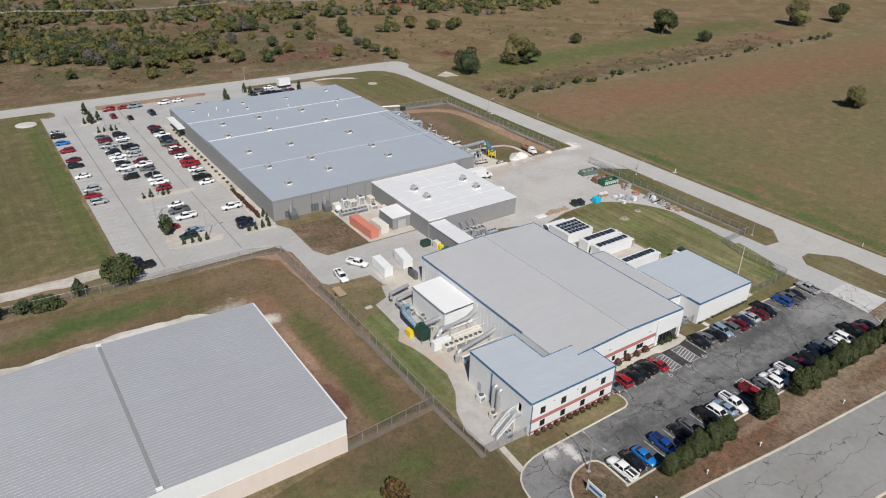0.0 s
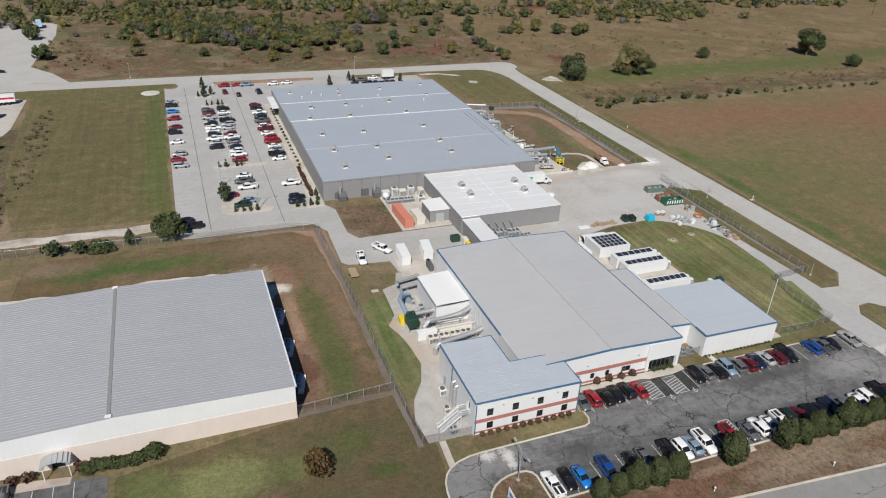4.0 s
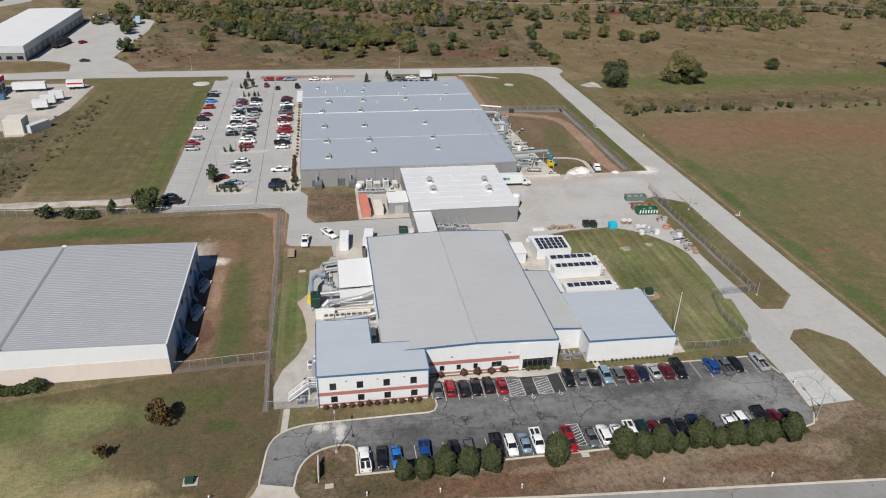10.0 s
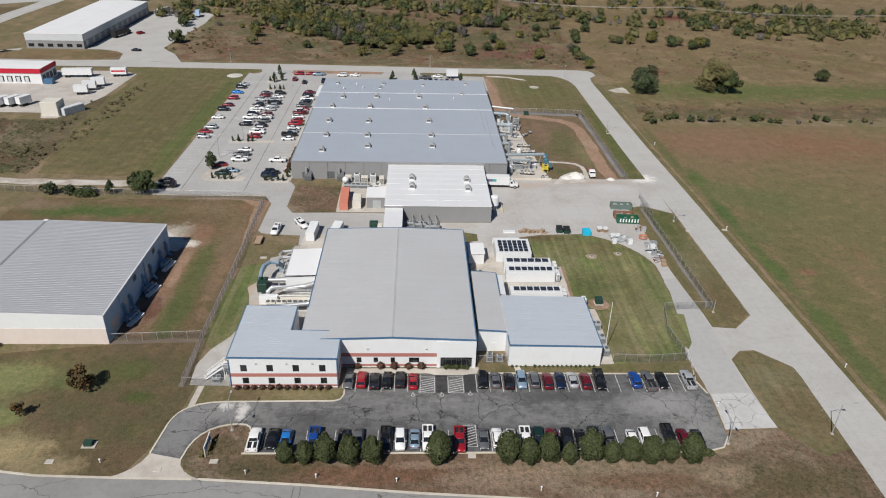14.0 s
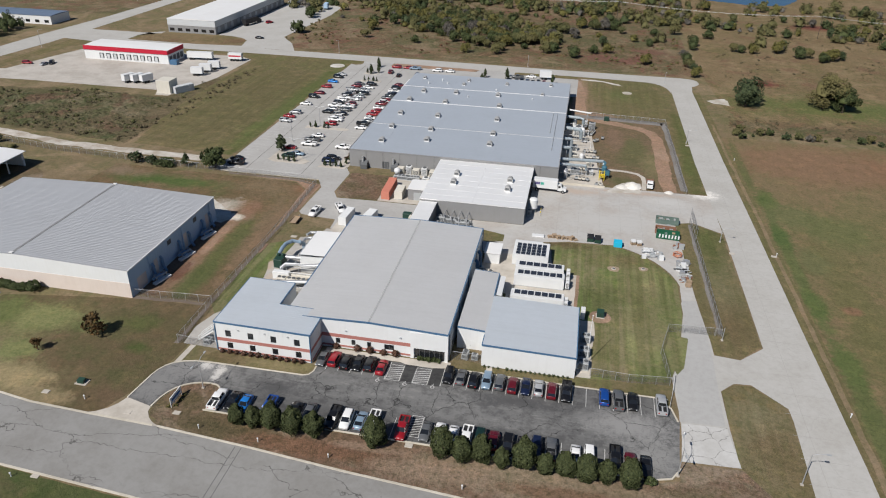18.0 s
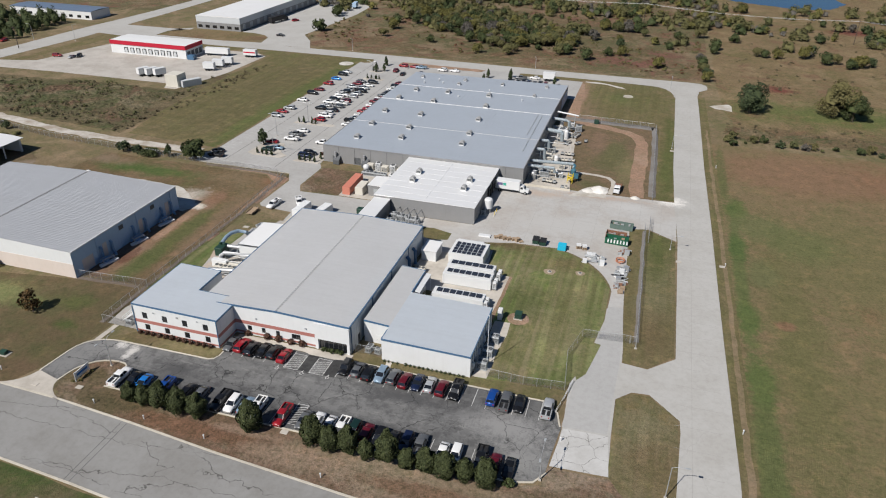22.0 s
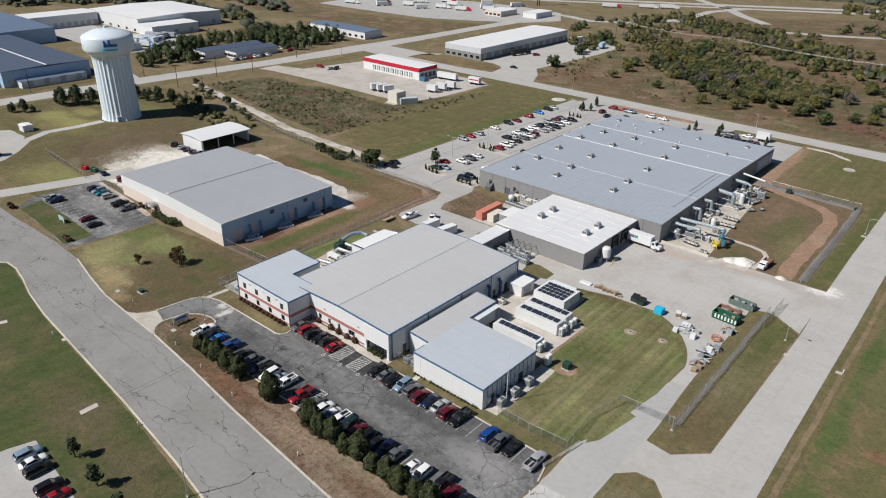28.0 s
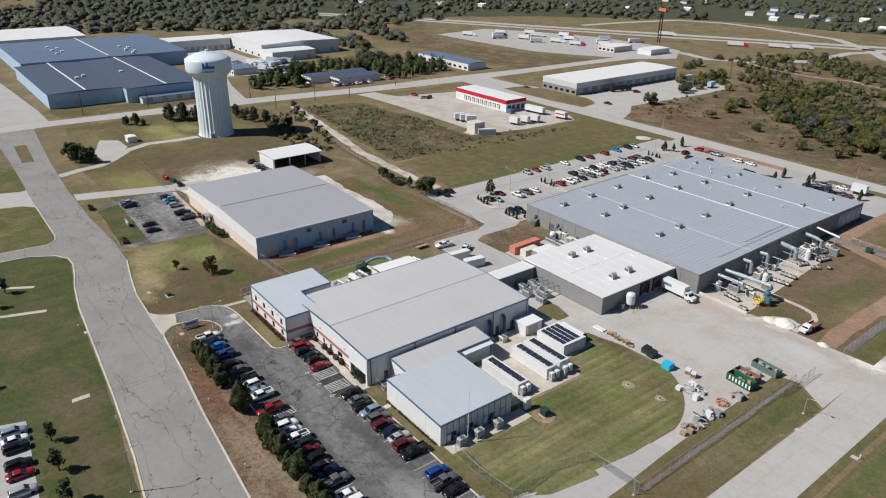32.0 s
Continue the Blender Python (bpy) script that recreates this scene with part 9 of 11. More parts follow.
part("shell", bm, WHITE, b)
bm = bm_new()
lathe(bm, (80.2, 129.0, 2.3), [(1.12, 0), (1.12, 0.18), (0.9, 0.2)], 20)
part("lid", bm, BLACK, b)
gm = thing("compactor", "dark green waste compactor", "compactor", at=(84.2, 130.6, 0.05))
bm = bm_new()
bx(bm, 83.0, 86.4, 129.4, 131.4, 0.1, 1.9)
part("body", bm, DKGREEN, gm)
bm = bm_new()
prism(bm, [(84.8, 129.3), (86.6, 129.3), (86.6, 131.5), (84.8, 131.5)], 1.9, [2.6, 3.1, 3.1, 2.6])
part("hopper", bm, GREENP, gm)
crate("yellow_cabinet", "cream and yellow cabinet by the wall", "cabinet", 86.2, 87.5, 135.6, 137.6, 0.06, 2.0, BEIGE, 0.05)
crate("yellow_cabinet", "yellow cabinet by the wall", "cabinet", 86.4, 87.5, 134.2, 135.4, 0.06, 1.7, YELLOW, 0.05)
container("shipping_container", "faded red shipping container beside the grass patch", 75.3, 155.4, 11.6, 2.5, 2.6, 92, SALMON)
container("shipping_container", "tan shipping container on the concrete pad", 79.2, 153.6, 5.8, 2.5, 2.5, 92, BEIGE)
# cooling yard beside the plant wall
for i, (x, y) in enumerate(((76.4, 166.8), (80.4, 166.6))):
    air_unit("condenser", x, y, 0.06, 5.0 - i, 1.8, 1.2, STEEL, 4, "low condenser with a row of fans", "condensers")
for i, (x, y, sx, sy, h) in enumerate(((75, 171.2, 2.2, 1.8, 2.2), (77.8, 171.4, 1.8, 1.6, 2.8), (80.2, 171.2, 2.2, 1.8, 2.0), (83, 171.4, 1.8, 1.8, 2.6), (85.8, 170.4, 1.6, 2.4, 2.2), (84.6, 166.4, 2.2, 1.6, 1.4), (86.2, 163.2, 1.6, 2.0, 1.8))):
    air_unit("machine_cabinet", x, y, 0.06, sx, sy, h, WHITE if i % 2 else BEIGE, i % 2, "pale machine cabinet beside the plant", "cooling yard machines")
for x in (60.9, 71.4):
    b = thing("vent_hood", "dark vent hood on the plant wall", "vent", "wall hoods", at=(x, 173, 0))
    bm = bm_new()
    prism(bm, [(x, 171.6), (x + 2.2, 171.6), (x + 2.2, 173.55), (x, 173.55)], 0.1, [1.6, 1.6, 2.7, 2.7])
    part("hood", bm, DARKWALL, b)
    bm = bm_new()
    pipe(bm, [(x + 0.6, 172.8, 2.2), (x + 0.6, 172.8, 4.2)], 0.35, 10)
    part("vent_pipe", bm, GALV, b)
b = thing("white_tank", "white spherical tank beside the plant", "tank", at=(74.4, 168.9, 0.06))
bm = bm_new()
lathe(bm, (74.4, 168.9, 0.8), [(0.2, 0.0), (0.9, 0.3), (1.1, 1.0), (0.9, 1.7), (0.2, 2.0)], 16)
part("shell", bm, WHITE, b, smooth=True)
bm = bm_new()
pipe(bm, [(74.4, 168.9, 0.05), (74.4, 168.9, 0.9)], 0.35, 10)
part("leg", bm, STEEL, b)
# machines between the halls
for i, (x, y, s) in enumerate(((95.6, 139.3, 2.2), (98.4, 138.6, 2.4), (101.6, 137.6, 2.6), (95.2, 135.4, 2.0), (98.8, 134.0, 1.8), (103.8, 134.6, 2.0))):
    air_unit("condenser", x, y, 0.06, s * 1.5, s * 0.8, 1.7, STEEL, 3, "grey condenser between the halls", "court condensers")
for i in range(4):
    b = thing("pipe_run", "bent grey pipes between the machines", "pipe", "court pipes", at=(96 + 2.2 * i, 136, 0))
    bm = bm_new()
    x = 96 + 2.2 * i
    pipe(bm, [(x, 142.3, 2.4), (x, 137.4, 2.6), (x + 0.3, 136.6, 2.2), (x + 0.3, 136.4, 0.06)], 0.14, 8)
    part("run", bm, GALV, b)
    bm = bm_new()
    pipe(bm, [(x, 139.6, 0.06), (x, 139.6, 2.45)], 0.06, 6)
    part("post", bm, STEEL, b)

# east machine yard beside the plant
DUCT = paint_mat("blue_grey_galvanised", (0.30, 0.35, 0.38), 0.45, 0.3, 0.3)
for p, r in (([(126.55, 185.8, 4.4), (140.7, 186.9, 4.4), (140.9, 186.2, 3.4)], 0.55), ([(126.55, 182.0, 4.1), (135.1, 182.2, 4.1), (135.3, 182.2, 2.6)], 0.5), ([(126.55, 195.4, 5.0), (129.4, 195.6, 5.0), (129.6, 195.6, 4.6), (129.7, 195.6, 1.6)], 0.55), ([(126.55, 204.4, 5.0), (129.4, 204.6, 5.0), (129.6, 204.6, 4.6), (129.7, 204.6, 1.6)], 0.55), ([(126.55, 216.6, 5.0), (132.4, 215.4, 5.0), (132.8, 215.2, 4.4), (132.8, 215.4, 1.6)], 0.7), ([(126.55, 231.5, 4.6), (131.4, 230.6, 4.6), (133.2, 230.2, 4.4), (133.4, 230.0, 0.8)], 0.6)):
    b = thing("exhaust_duct", "large blue-grey duct from the plant wall", "duct", "plant ducts", at=p[0])
    bm = bm_new()
    pipe(bm, p, r, 12)
    part("duct_pipe", bm, DUCT, b)
    for q in p[1:2]:
        bm = bm_new()
        pipe(bm, [(q[0] - 1.2, q[1], 0.05), (q[0] - 1.2, q[1], q[2] - r)], 0.1, 6)
        part("stand", bm, STEEL, b)
    for k in range(3):
        t = (k + 0.5) / 3
        x, y, z = (p[0][m] + (p[1][m] - p[0][m]) * t for m in range(3))
        bm = bm_new()
        pipe(bm, [(x - 0.06, y, z), (x + 0.06, y, z)], r + 0.06, 12)
        part("flange", bm, GALV, b)
b = thing("white_pipe", "long white pipe on a tall stand", "pipe", at=(131, 236, 0))
bm = bm_new()
pipe(bm, [(127.5, 238.4, 5.2), (136.0, 236.2, 5.0)], 0.32, 10)
part("run", bm, WHITE, b)
bm = bm_new()
pipe(bm, [(134.6, 236.6, 0.05), (134.6, 236.6, 4.8)], 0.12, 8)
part("stand", bm, STEEL, b)
dc2 = thing("dust_collector", "teal dust collector with yellow stair frame", "dust collector", at=(140.6, 183.4, 0))
TEAL = paint_mat("dark_teal_paint", (0.05, 0.14, 0.19), 0.5, 0.3)
bm = bm_new()
lathe(bm, (141.2, 184.4, 0), [(0.3, 1.2), (0.85, 2.3), (0.9, 3.5), (0.4, 3.9)], 14)
part("cyclone", bm, TEAL, dc2)
bm = bm_new()
pipe(bm, [(141.2, 184.4, 3.6), (141.4, 185.4, 4.4), (141.0, 186.6, 4.4)], 0.42, 10)
part("elbow", bm, TEAL, dc2)
bm = bm_new()
bx(bm, 141.6, 143.0, 182.6, 183.8, 1.2, 2.6)
part("motor_box", bm, TEAL, dc2)
for x, y in ((140.6, 183.8), (141.8, 183.8), (140.6, 185.0), (141.8, 185.0), (142.9, 183.6)):
    bm = bm_new()
    pipe(bm, [(x, y, 0.05), (x, y, 2.4)], 0.08, 6)
    part("leg", bm, STEEL, dc2)
for z in (1.2, 2.3):
    bm = bm_new()
    for p, q in (((139.8, 180.8, z), (141.4, 180.8, z)), ((139.8, 182.8, z), (141.4, 182.8, z)), ((139.8, 180.8, z), (139.8, 182.8, z)), ((141.4, 180.8, z), (141.4, 182.8, z))):
        pipe(bm, [p, q], 0.09, 5)
    part("stair_rail", bm, YELLOW, dc2, "yellow steel rail")
for x in (139.8, 141.4):
    for y in (180.8, 182.8):
        bm = bm_new()
        pipe(bm, [(x, y, 0.05), (x, y, 2.9)], 0.11, 5)
        part("stair_post", bm, YELLOW, dc2, "yellow steel post")
bm = bm_new()
bx(bm, 139.8, 141.4, 180.8, 182.8, 1.5, 1.6)
part("stair_deck", bm, YELLOW, dc2, "yellow steel deck")
b = thing("silver_tank", "upright silver tank in the shade of the plant", "tank", at=(128.6, 180.7, 0.06))
bm = bm_new()
lathe(bm, (128.6, 180.7, 0.06), [(1.0, 0), (1.0, 2.3), (0.8, 2.6), (0.1, 2.7)], 18)
part("shell", bm, GALV, b, smooth=False)
bm = bm_new()
pipe(bm, [(128.6, 180.7, 2.6), (128.6, 180.7, 3.1), (129.9, 180.3, 3.2)], 0.1, 8)
part("outlet", bm, WHITE, b)


def fan_bank(x, y, n, rows=1, turn=0):
    """A line of small pale fan units standing on a dark skid frame."""
    b = thing("fan_bank", "row of small pale fan units on a dark skid", "condenser", "fan banks")
    for r in range(rows):
        for s in (-0.45, 0.45):
            bm = bm_new()
            bx(bm, -n * 0.6, n * 0.6, r * 1.5 + s - 0.08, r * 1.5 + s + 0.08, 0.0, 0.45)
            part("skid", bm, BLACK, b)
        for i in range(n):
            cx = (i - (n - 1) / 2) * 1.2
            bm = bm_new()
            bx(bm, cx - 0.5, cx + 0.5, r * 1.5 - 0.5, r * 1.5 + 0.5, 0.46, 1.0)
            u = part("unit", bm, BEIGE if i % 3 else STEEL, b)
            bm = bm_new()
            lathe(bm, (cx, r * 1.5, 1.0), [(0.40, 0), (0.40, 0.10), (0.32, 0.10), (0.32, 0.02), (0.06, 0.02)], 12)
            f = new("fan_ring", mesh_of("fan_ring", bm, DARKWALL))
            f.parent = u
    b.matrix_basis = pose(x, y, 0.06, 0, 0, turn)
    return b


for q in ((136.8, 199.6, 5, 1, 5), (136.4, 205.6, 4, 1, 0), (135.0, 217.0, 3, 1, 70), (138.5, 217.8, 2, 1, 50), (137.2, 225.8, 4, 2, 75), (141.0, 221.1, 1, 1, 0), (134.2, 179.4, 4, 1, -8), (139.6, 175.9, 2, 1, 0), (133.6, 188.4, 3, 1, 0)):
    fan_bank(*q)
for i, (x, y, sx, sy, h) in enumerate(((131.6, 224.4, 3.2, 2.8, 3.2), (132.0, 228.0, 2.4, 2.2, 2.6), (136.8, 232.6, 2.4, 1.8, 2.4), (134.0, 234.6, 1.8, 1.6, 2.6), (130.6, 200.4, 2.2, 2.4, 2.4), (131.0, 206.8, 1.8, 1.8, 2.0), (129.4, 188.6, 2.0, 1.6, 1.8), (136.4, 192.6, 2.0, 1.6, 1.6), (131.8, 184.0, 3.0, 1.4, 2.0), (136.6, 184.6, 2.4, 1.4, 1.8), (131.4, 196.8, 2.2, 1.6, 2.2))):
    air_unit("machine_cabinet", x, y, 0.06, sx, sy, h, WHITE if i % 3 == 0 else BEIGE if i % 3 == 1 else STEEL, 1, "pale machine casing in the plant yard", "plant yard machines")
for i, (x, y, h) in enumerate(((133.4, 222.4, 3.6), (130.0, 233.4, 3.0), (133.6, 197.4, 2.6))):
    b = thing("white_vessel", "white upright vessel among yard machines", "vessel", "yard vessels", at=(x, y, 0.06))
    bm = bm_new()
    lathe(bm, (x, y, 0.06), [(0.8, 0), (0.8, h * 0.8), (0.5, h * 0.95), (0.1, h)], 16)
    part("shell", bm, WHITE, b)
    bm = bm_new()
    pipe(bm, [(x, y, h), (x + 0.2, y, h + 0.4), (x + 1.2, y + 0.2, h + 0.4)], 0.12, 8)
    part("outlet", bm, GALV, b)
for i in range(9):
    b = thing("pipe_run", "thin pipe run between yard machines", "pipe", "plant pipes", at=(130, 180 + i * 6, 0))
    bm = bm_new()
    y = 178.5 + i * 6.3
    pipe(bm, [(126.55, y, 2.6), (129.8, y, 2.6), (134.5 + (i % 3), y + 0.6, 2.4), (134.7 + (i % 3), y + 0.6, 0.06)], 0.11, 8)
    part("run", bm, WHITE if i % 2 else GALV, b)
    bm = bm_new()
    pipe(bm, [(130.5, y, 0.06), (130.5, y, 2.55)], 0.06, 6)
    part("post", bm, STEEL, b)
crate("dark_cabinet", "dark green cabinet by the clay track", "cabinet", 141.6, 143.4, 243.4, 244.8, 0.05, 1.6, DKGREEN, 0.05)
crate("dock_wall", "long low concrete wall at the yard edge", "wall", 126.8, 141.6, 174.4, 174.75, 0.04, 0.75, KERB, 0.03)

# truck yard
tank = thing("silo_tank", "white upright tank on legs beside the grey hall", "tank", at=(120.5, 151.8, 0.06))
bm = bm_new()
lathe(bm, (120.5, 151.8, 0), [(0.5, 1.2), (1.25, 1.5), (1.25, 4.1), (1.0, 4.45), (0.2, 4.6)], 20)
part("shell", bm, WHITE, tank)
for k in range(4):
    a = math.pi / 4 + k * math.pi / 2
    bm = bm_new()
    pipe(bm, [(120.5 + 0.95 * math.cos(a), 151.8 + 0.95 * math.sin(a), 0.05), (120.5 + 0.95 * math.cos(a), 151.8 + 0.95 * math.sin(a), 1.6)], 0.08, 6)
    part("leg", bm, STEEL, tank)
air_unit("air_unit", 119.6, 149.4, 0.06, 1.2, 1.2, 1.6, STEEL, 1, "grey pump unit beside the tank")
for i in range(5):
    bm = bm_new()
    pipe(bm, [(122.8, 149.4 + i * 1.1, 0.05), (122.8, 149.4 + i * 1.1, 1.05)], 0.09, 8)
    solid("bollard", bm, YELLOW if i % 2 else BEIGE, "short pale yellow steel bollard", "bollard", "bollards")


def box_truck(x, y, turn):
    """A white delivery truck with a long box; its nose points along +x before the turn."""
    b = thing("delivery_truck", "white delivery truck backed to the dock", "truck")
    bm = bm_new()
    bx(bm, -4.6, 3.2, -1.25, 1.25, 1.15, 3.95)
    bmesh.ops.bevel(bm, geom=bm.edges[:], offset=0.05, segments=1, affect="EDGES")
    part("cargo_box", bm, WHITE, b)
    bm = bm_new()
    bx(bm, -4.5, 5.2, -0.5, 0.5, 0.75, 1.1)
    part("chassis", bm, BLACK, b)
    bm = bm_new()
    loft(bm, [[(3.3, -1.1, 0.7), (3.3, 1.1, 0.7), (3.3, 1.1, 2.7), (3.3, -1.1, 2.7)], [(4.3, -1.1, 0.7), (4.3, 1.1, 0.7), (4.3, 1.05, 2.6), (4.3, -1.05, 2.6)], [(4.9, -1.05, 0.7), (4.9, 1.05, 0.7), (4.9, 1.0, 1.75), (4.9, -1.0, 1.75)], [(6.0, -0.95, 0.7), (6.0, 0.95, 0.7), (6.0, 0.85, 1.5), (6.0, -0.85, 1.5)]])
    part("cab", bm, WHITE, b)
    bm = bm_new()
    prism(bm, [(4.33, -0.95), (4.95, -0.9), (4.95, 0.9), (4.33, 0.95)], 1.7, [2.5, 1.85, 1.85, 2.5])
    part("windscreen", bm, GLASS, b)
    for yy in (-1.12, 1.08):
        bm = bm_new()
        bx(bm, 3.5, 4.2, yy, yy + 0.04, 1.75, 2.45)
        part("side_window", bm, GLASS, b)
    for xx in (-3.2, 5.0):
        for sy in (-1, 1):
            bm = bm_new()
            pipe(bm, [(xx, sy * 0.8, 0.5), (xx, sy * 1.15, 0.5)], 0.5, 14)
            w = part("wheel", bm, TYRE, b)
            bm = bm_new()
            pipe(bm, [(xx, sy * 1.15, 0.5), (xx, sy * 1.18, 0.5)], 0.28, 10)
            r = new("rim", mesh_of("rim", bm, RIM))
            r.parent = w
    for yy in (-1.262, 1.252):
        for k, (x0, x1, m) in enumerate(((-3.9, -2.2, PURPLE), (-2.1, -1.1, TEALMARK))):
            bm = bm_new()
            bx(bm, x0, x1, yy, yy + 0.01, 2.35, 3.2)
            part("logo_block", bm, m, b, "plain coloured block of a company mark")
    b.matrix_basis = pose(x, y, 0.05, 0, 0, turn)
    return b


PURPLE = paint_mat("purple_mark", (0.12, 0.11, 0.22), 0.5, 0.05)
TEALMARK = paint_mat("teal_mark", (0.05, 0.35, 0.27), 0.5, 0.05)
box_truck(123.6, 168.4, -2)


def flat_truck(x, y, turn):
    b = thing("flatbed_truck", "white flatbed truck with a rusty load bed", "truck")
    bm = bm_new()
    loft(bm, [[(0.9, -1.0, 0.6), (0.9, 1.0, 0.6), (0.9, 0.9, 2.2), (0.9, -0.9, 2.2)], [(2.1, -1.0, 0.6), (2.1, 1.0, 0.6), (2.1, 0.85, 2.1), (2.1, -0.85, 2.1)], [(2.6, -1.0, 0.6), (2.6, 1.0, 0.6), (2.6, 0.95, 1.35), (2.6, -0.95, 1.35)], [(3.7, -0.9, 0.6), (3.7, 0.9, 0.6), (3.7, 0.85, 1.2), (3.7, -0.85, 1.2)]])
    part("cab", bm, WHITE, b)
    bm = bm_new()
    prism(bm, [(2.12, -0.8), (2.6, -0.85), (2.6, 0.85), (2.12, 0.8)], 1.4, [2.0, 1.45, 1.45, 2.0])
    part("windscreen", bm, GLASS, b)
    bm = bm_new()
    bx(bm, -3.4, 0.7, -1.1, 1.1, 0.85, 1.0)
    part("load_bed", bm, RUST, b)
    for q in ((-3.4, 0.7, -1.1, -1.03), (-3.4, 0.7, 1.03, 1.1), (0.63, 0.7, -1.03, 1.03)):
        bm = bm_new()
        bx(bm, *q, 1.0, 1.5)
        part("side_board", bm, RUST, b)
    for xx in (-2.2, 2.8):
        for sy in (-1, 1):
            bm = bm_new()
            pipe(bm, [(xx, sy * 0.7, 0.42), (xx, sy * 1.04, 0.42)], 0.42, 12)
            part("wheel", bm, TYRE, b)
    b.matrix_basis = pose(x, y, 0.06, 0, 0, turn)


flat_truck(156.0, 180.0, -93)
for x, y, r, h in ((150.4, 177.8, 3.2, 1.7), (147.4, 176.8, 2.4, 0.8), (161.8, 175.6, 1.5, 0.7)):
    g = random.Random(int(x))
    bm = bm_new()
    rows = []
    for k in range(6):
        t = k / 5
        rows.append([bm.verts.new((x + r * (1 - t) * (1 + 0.2 * noise.noise(Vector((i, k, x)))) * math.cos(i * 0.4488), y + r * 0.8 * (1 - t) * (1 + 0.2 * noise.noise(Vector((i, k + 9, x)))) * math.sin(i * 0.4488), 0.02 + h * (1 - (1 - t) ** 1.5) * (0.92 + 0.1 * g.random()))) for i in range(14)])
    for a, b in zip(rows, rows[1:]):
        for i in range(14):
            bm.faces.new((a[i], a[(i + 1) % 14], b[(i + 1) % 14], b[i]))
    solid("aggregate_pile", bm, PILE, "white crushed stone pile on the ground", "pile", "stone piles")
sheet("ground_spill", [(141.5, 171.4), (143.4, 174.4), (145.6, 177.6), (149.8, 182), (153.3, 180.8), (152.9, 172.8), (146, 171.9)], 0.066, CHALK, "white stone spill round the piles", "ground", jitter=0.6, step=1.2, thick=0.06)


def dumpster(x, y, turn, length, width, height, material, label, marks=False):
    """An open roll-off bin with ribbed sides."""
    b = thing("rolloff_bin", label, "dumpster", "bins")
    hl, hw = length / 2, width / 2
    for q in ((-hl, hl, -hw, -hw + 0.08), (-hl, hl, hw - 0.08, hw), (-hl, -hl + 0.08, -hw + 0.08, hw - 0.08), (hl - 0.08, hl, -hw + 0.08, hw - 0.08)):
        bm = bm_new()
        bx(bm, *q, 0.2, height)
        part("side", bm, material, b)
    bm = bm_new()
    bx(bm, -hl, hl, -hw, hw, 0.1, 0.22)
    part("floor_plate", bm, material, b)
    for i in range(int(length / 0.85)):
        x0 = -hl + 0.4 + i * 0.85
        for s0, s1 in ((-hw - 0.08, -hw), (hw, hw + 0.08)):
            bm = bm_new()
            bx(bm, x0, x0 + 0.14, s0, s1, 0.25, height)
            part("rib", bm, material, b)
        if marks:
            bm = bm_new()
            bx(bm, x0 + 0.3, x0 + 0.7, -hw - 0.03, -hw - 0.002, 0.5, height - 0.35)
            part("mark", bm, WHITE, b, "white sheet on the side")
    g = random.Random(int(x * 10))
    for i in range(14):
        bm = bm_new()
        cx, cy = g.uniform(-hl + 0.5, hl - 0.5), g.uniform(-hw + 0.4, hw - 0.4)
        bx(bm, cx - g.uniform(0.2, 0.6), cx + g.uniform(0.2, 0.6), cy - 0.25, cy + 0.25, 0.22, g.uniform(0.6, height * 0.85))
        part("scrap_piece", bm, (STEEL, GALV, RUST, WOOD)[i % 4], b)
    b.matrix_basis = pose(x, y, 0.055, 0, 0, turn)


dumpster(158.8, 143.6, -4, 6.2, 2.4, 1.9, GREENP, "green open roll-off bin with white marks", True)
dumpster(158.4, 146.6, -4, 5.6, 2.3, 1.7, RUST, "rusty open roll-off bin with scrap")
dumpster(159.4, 153.2, -4, 6.4, 2.4, 1.6, paint_mat("grey_green_paint", (0.12, 0.17, 0.15), 0.6, 0.4), "grey-green open roll-off bin with scrap")
for x, y in ((137.6, 137.0), (139.6, 136.6)):
    b = thing("dumpster", "dark green lidded dumpster", "dumpster", "small bins", at=(x, y, 0.05))
    bm = bm_new()
    prism(bm, [(x - 0.85, y - 1.0), (x + 0.85, y - 1.0), (x + 0.85, y + 1.0), (x - 0.85, y + 1.0)], 0.15, [1.2, 1.2, 1.6, 1.6])
    part("body", bm, DKGREEN, b)
    bm = bm_new()
    prism(bm, [(x - 0.9, y - 1.05), (x + 0.9, y - 1.05), (x + 0.9, y + 1.05), (x - 0.9, y + 1.05)], [1.21, 1.21, 1.61, 1.61], [1.28, 1.28, 1.68, 1.68])
    part("lid", bm, BLACK, b)
b = thing("blue_crate", "bright cyan covered crate", "crate", at=(145.0, 135.4, 0.05))
bm = bm_new()
bx(bm, 143.9, 146.1, 134.4, 136.4, 0.1, 1.7)
bmesh.ops.bevel(bm, geom=bm.edges[:], offset=0.08, segments=2, affect="EDGES")
part("cover", bm, CYAN, b)
bm = bm_new()
bx(bm, 144.0, 146.0, 134.5, 136.3, 0.0, 0.12)
part("pallet", bm, WOOD, b)


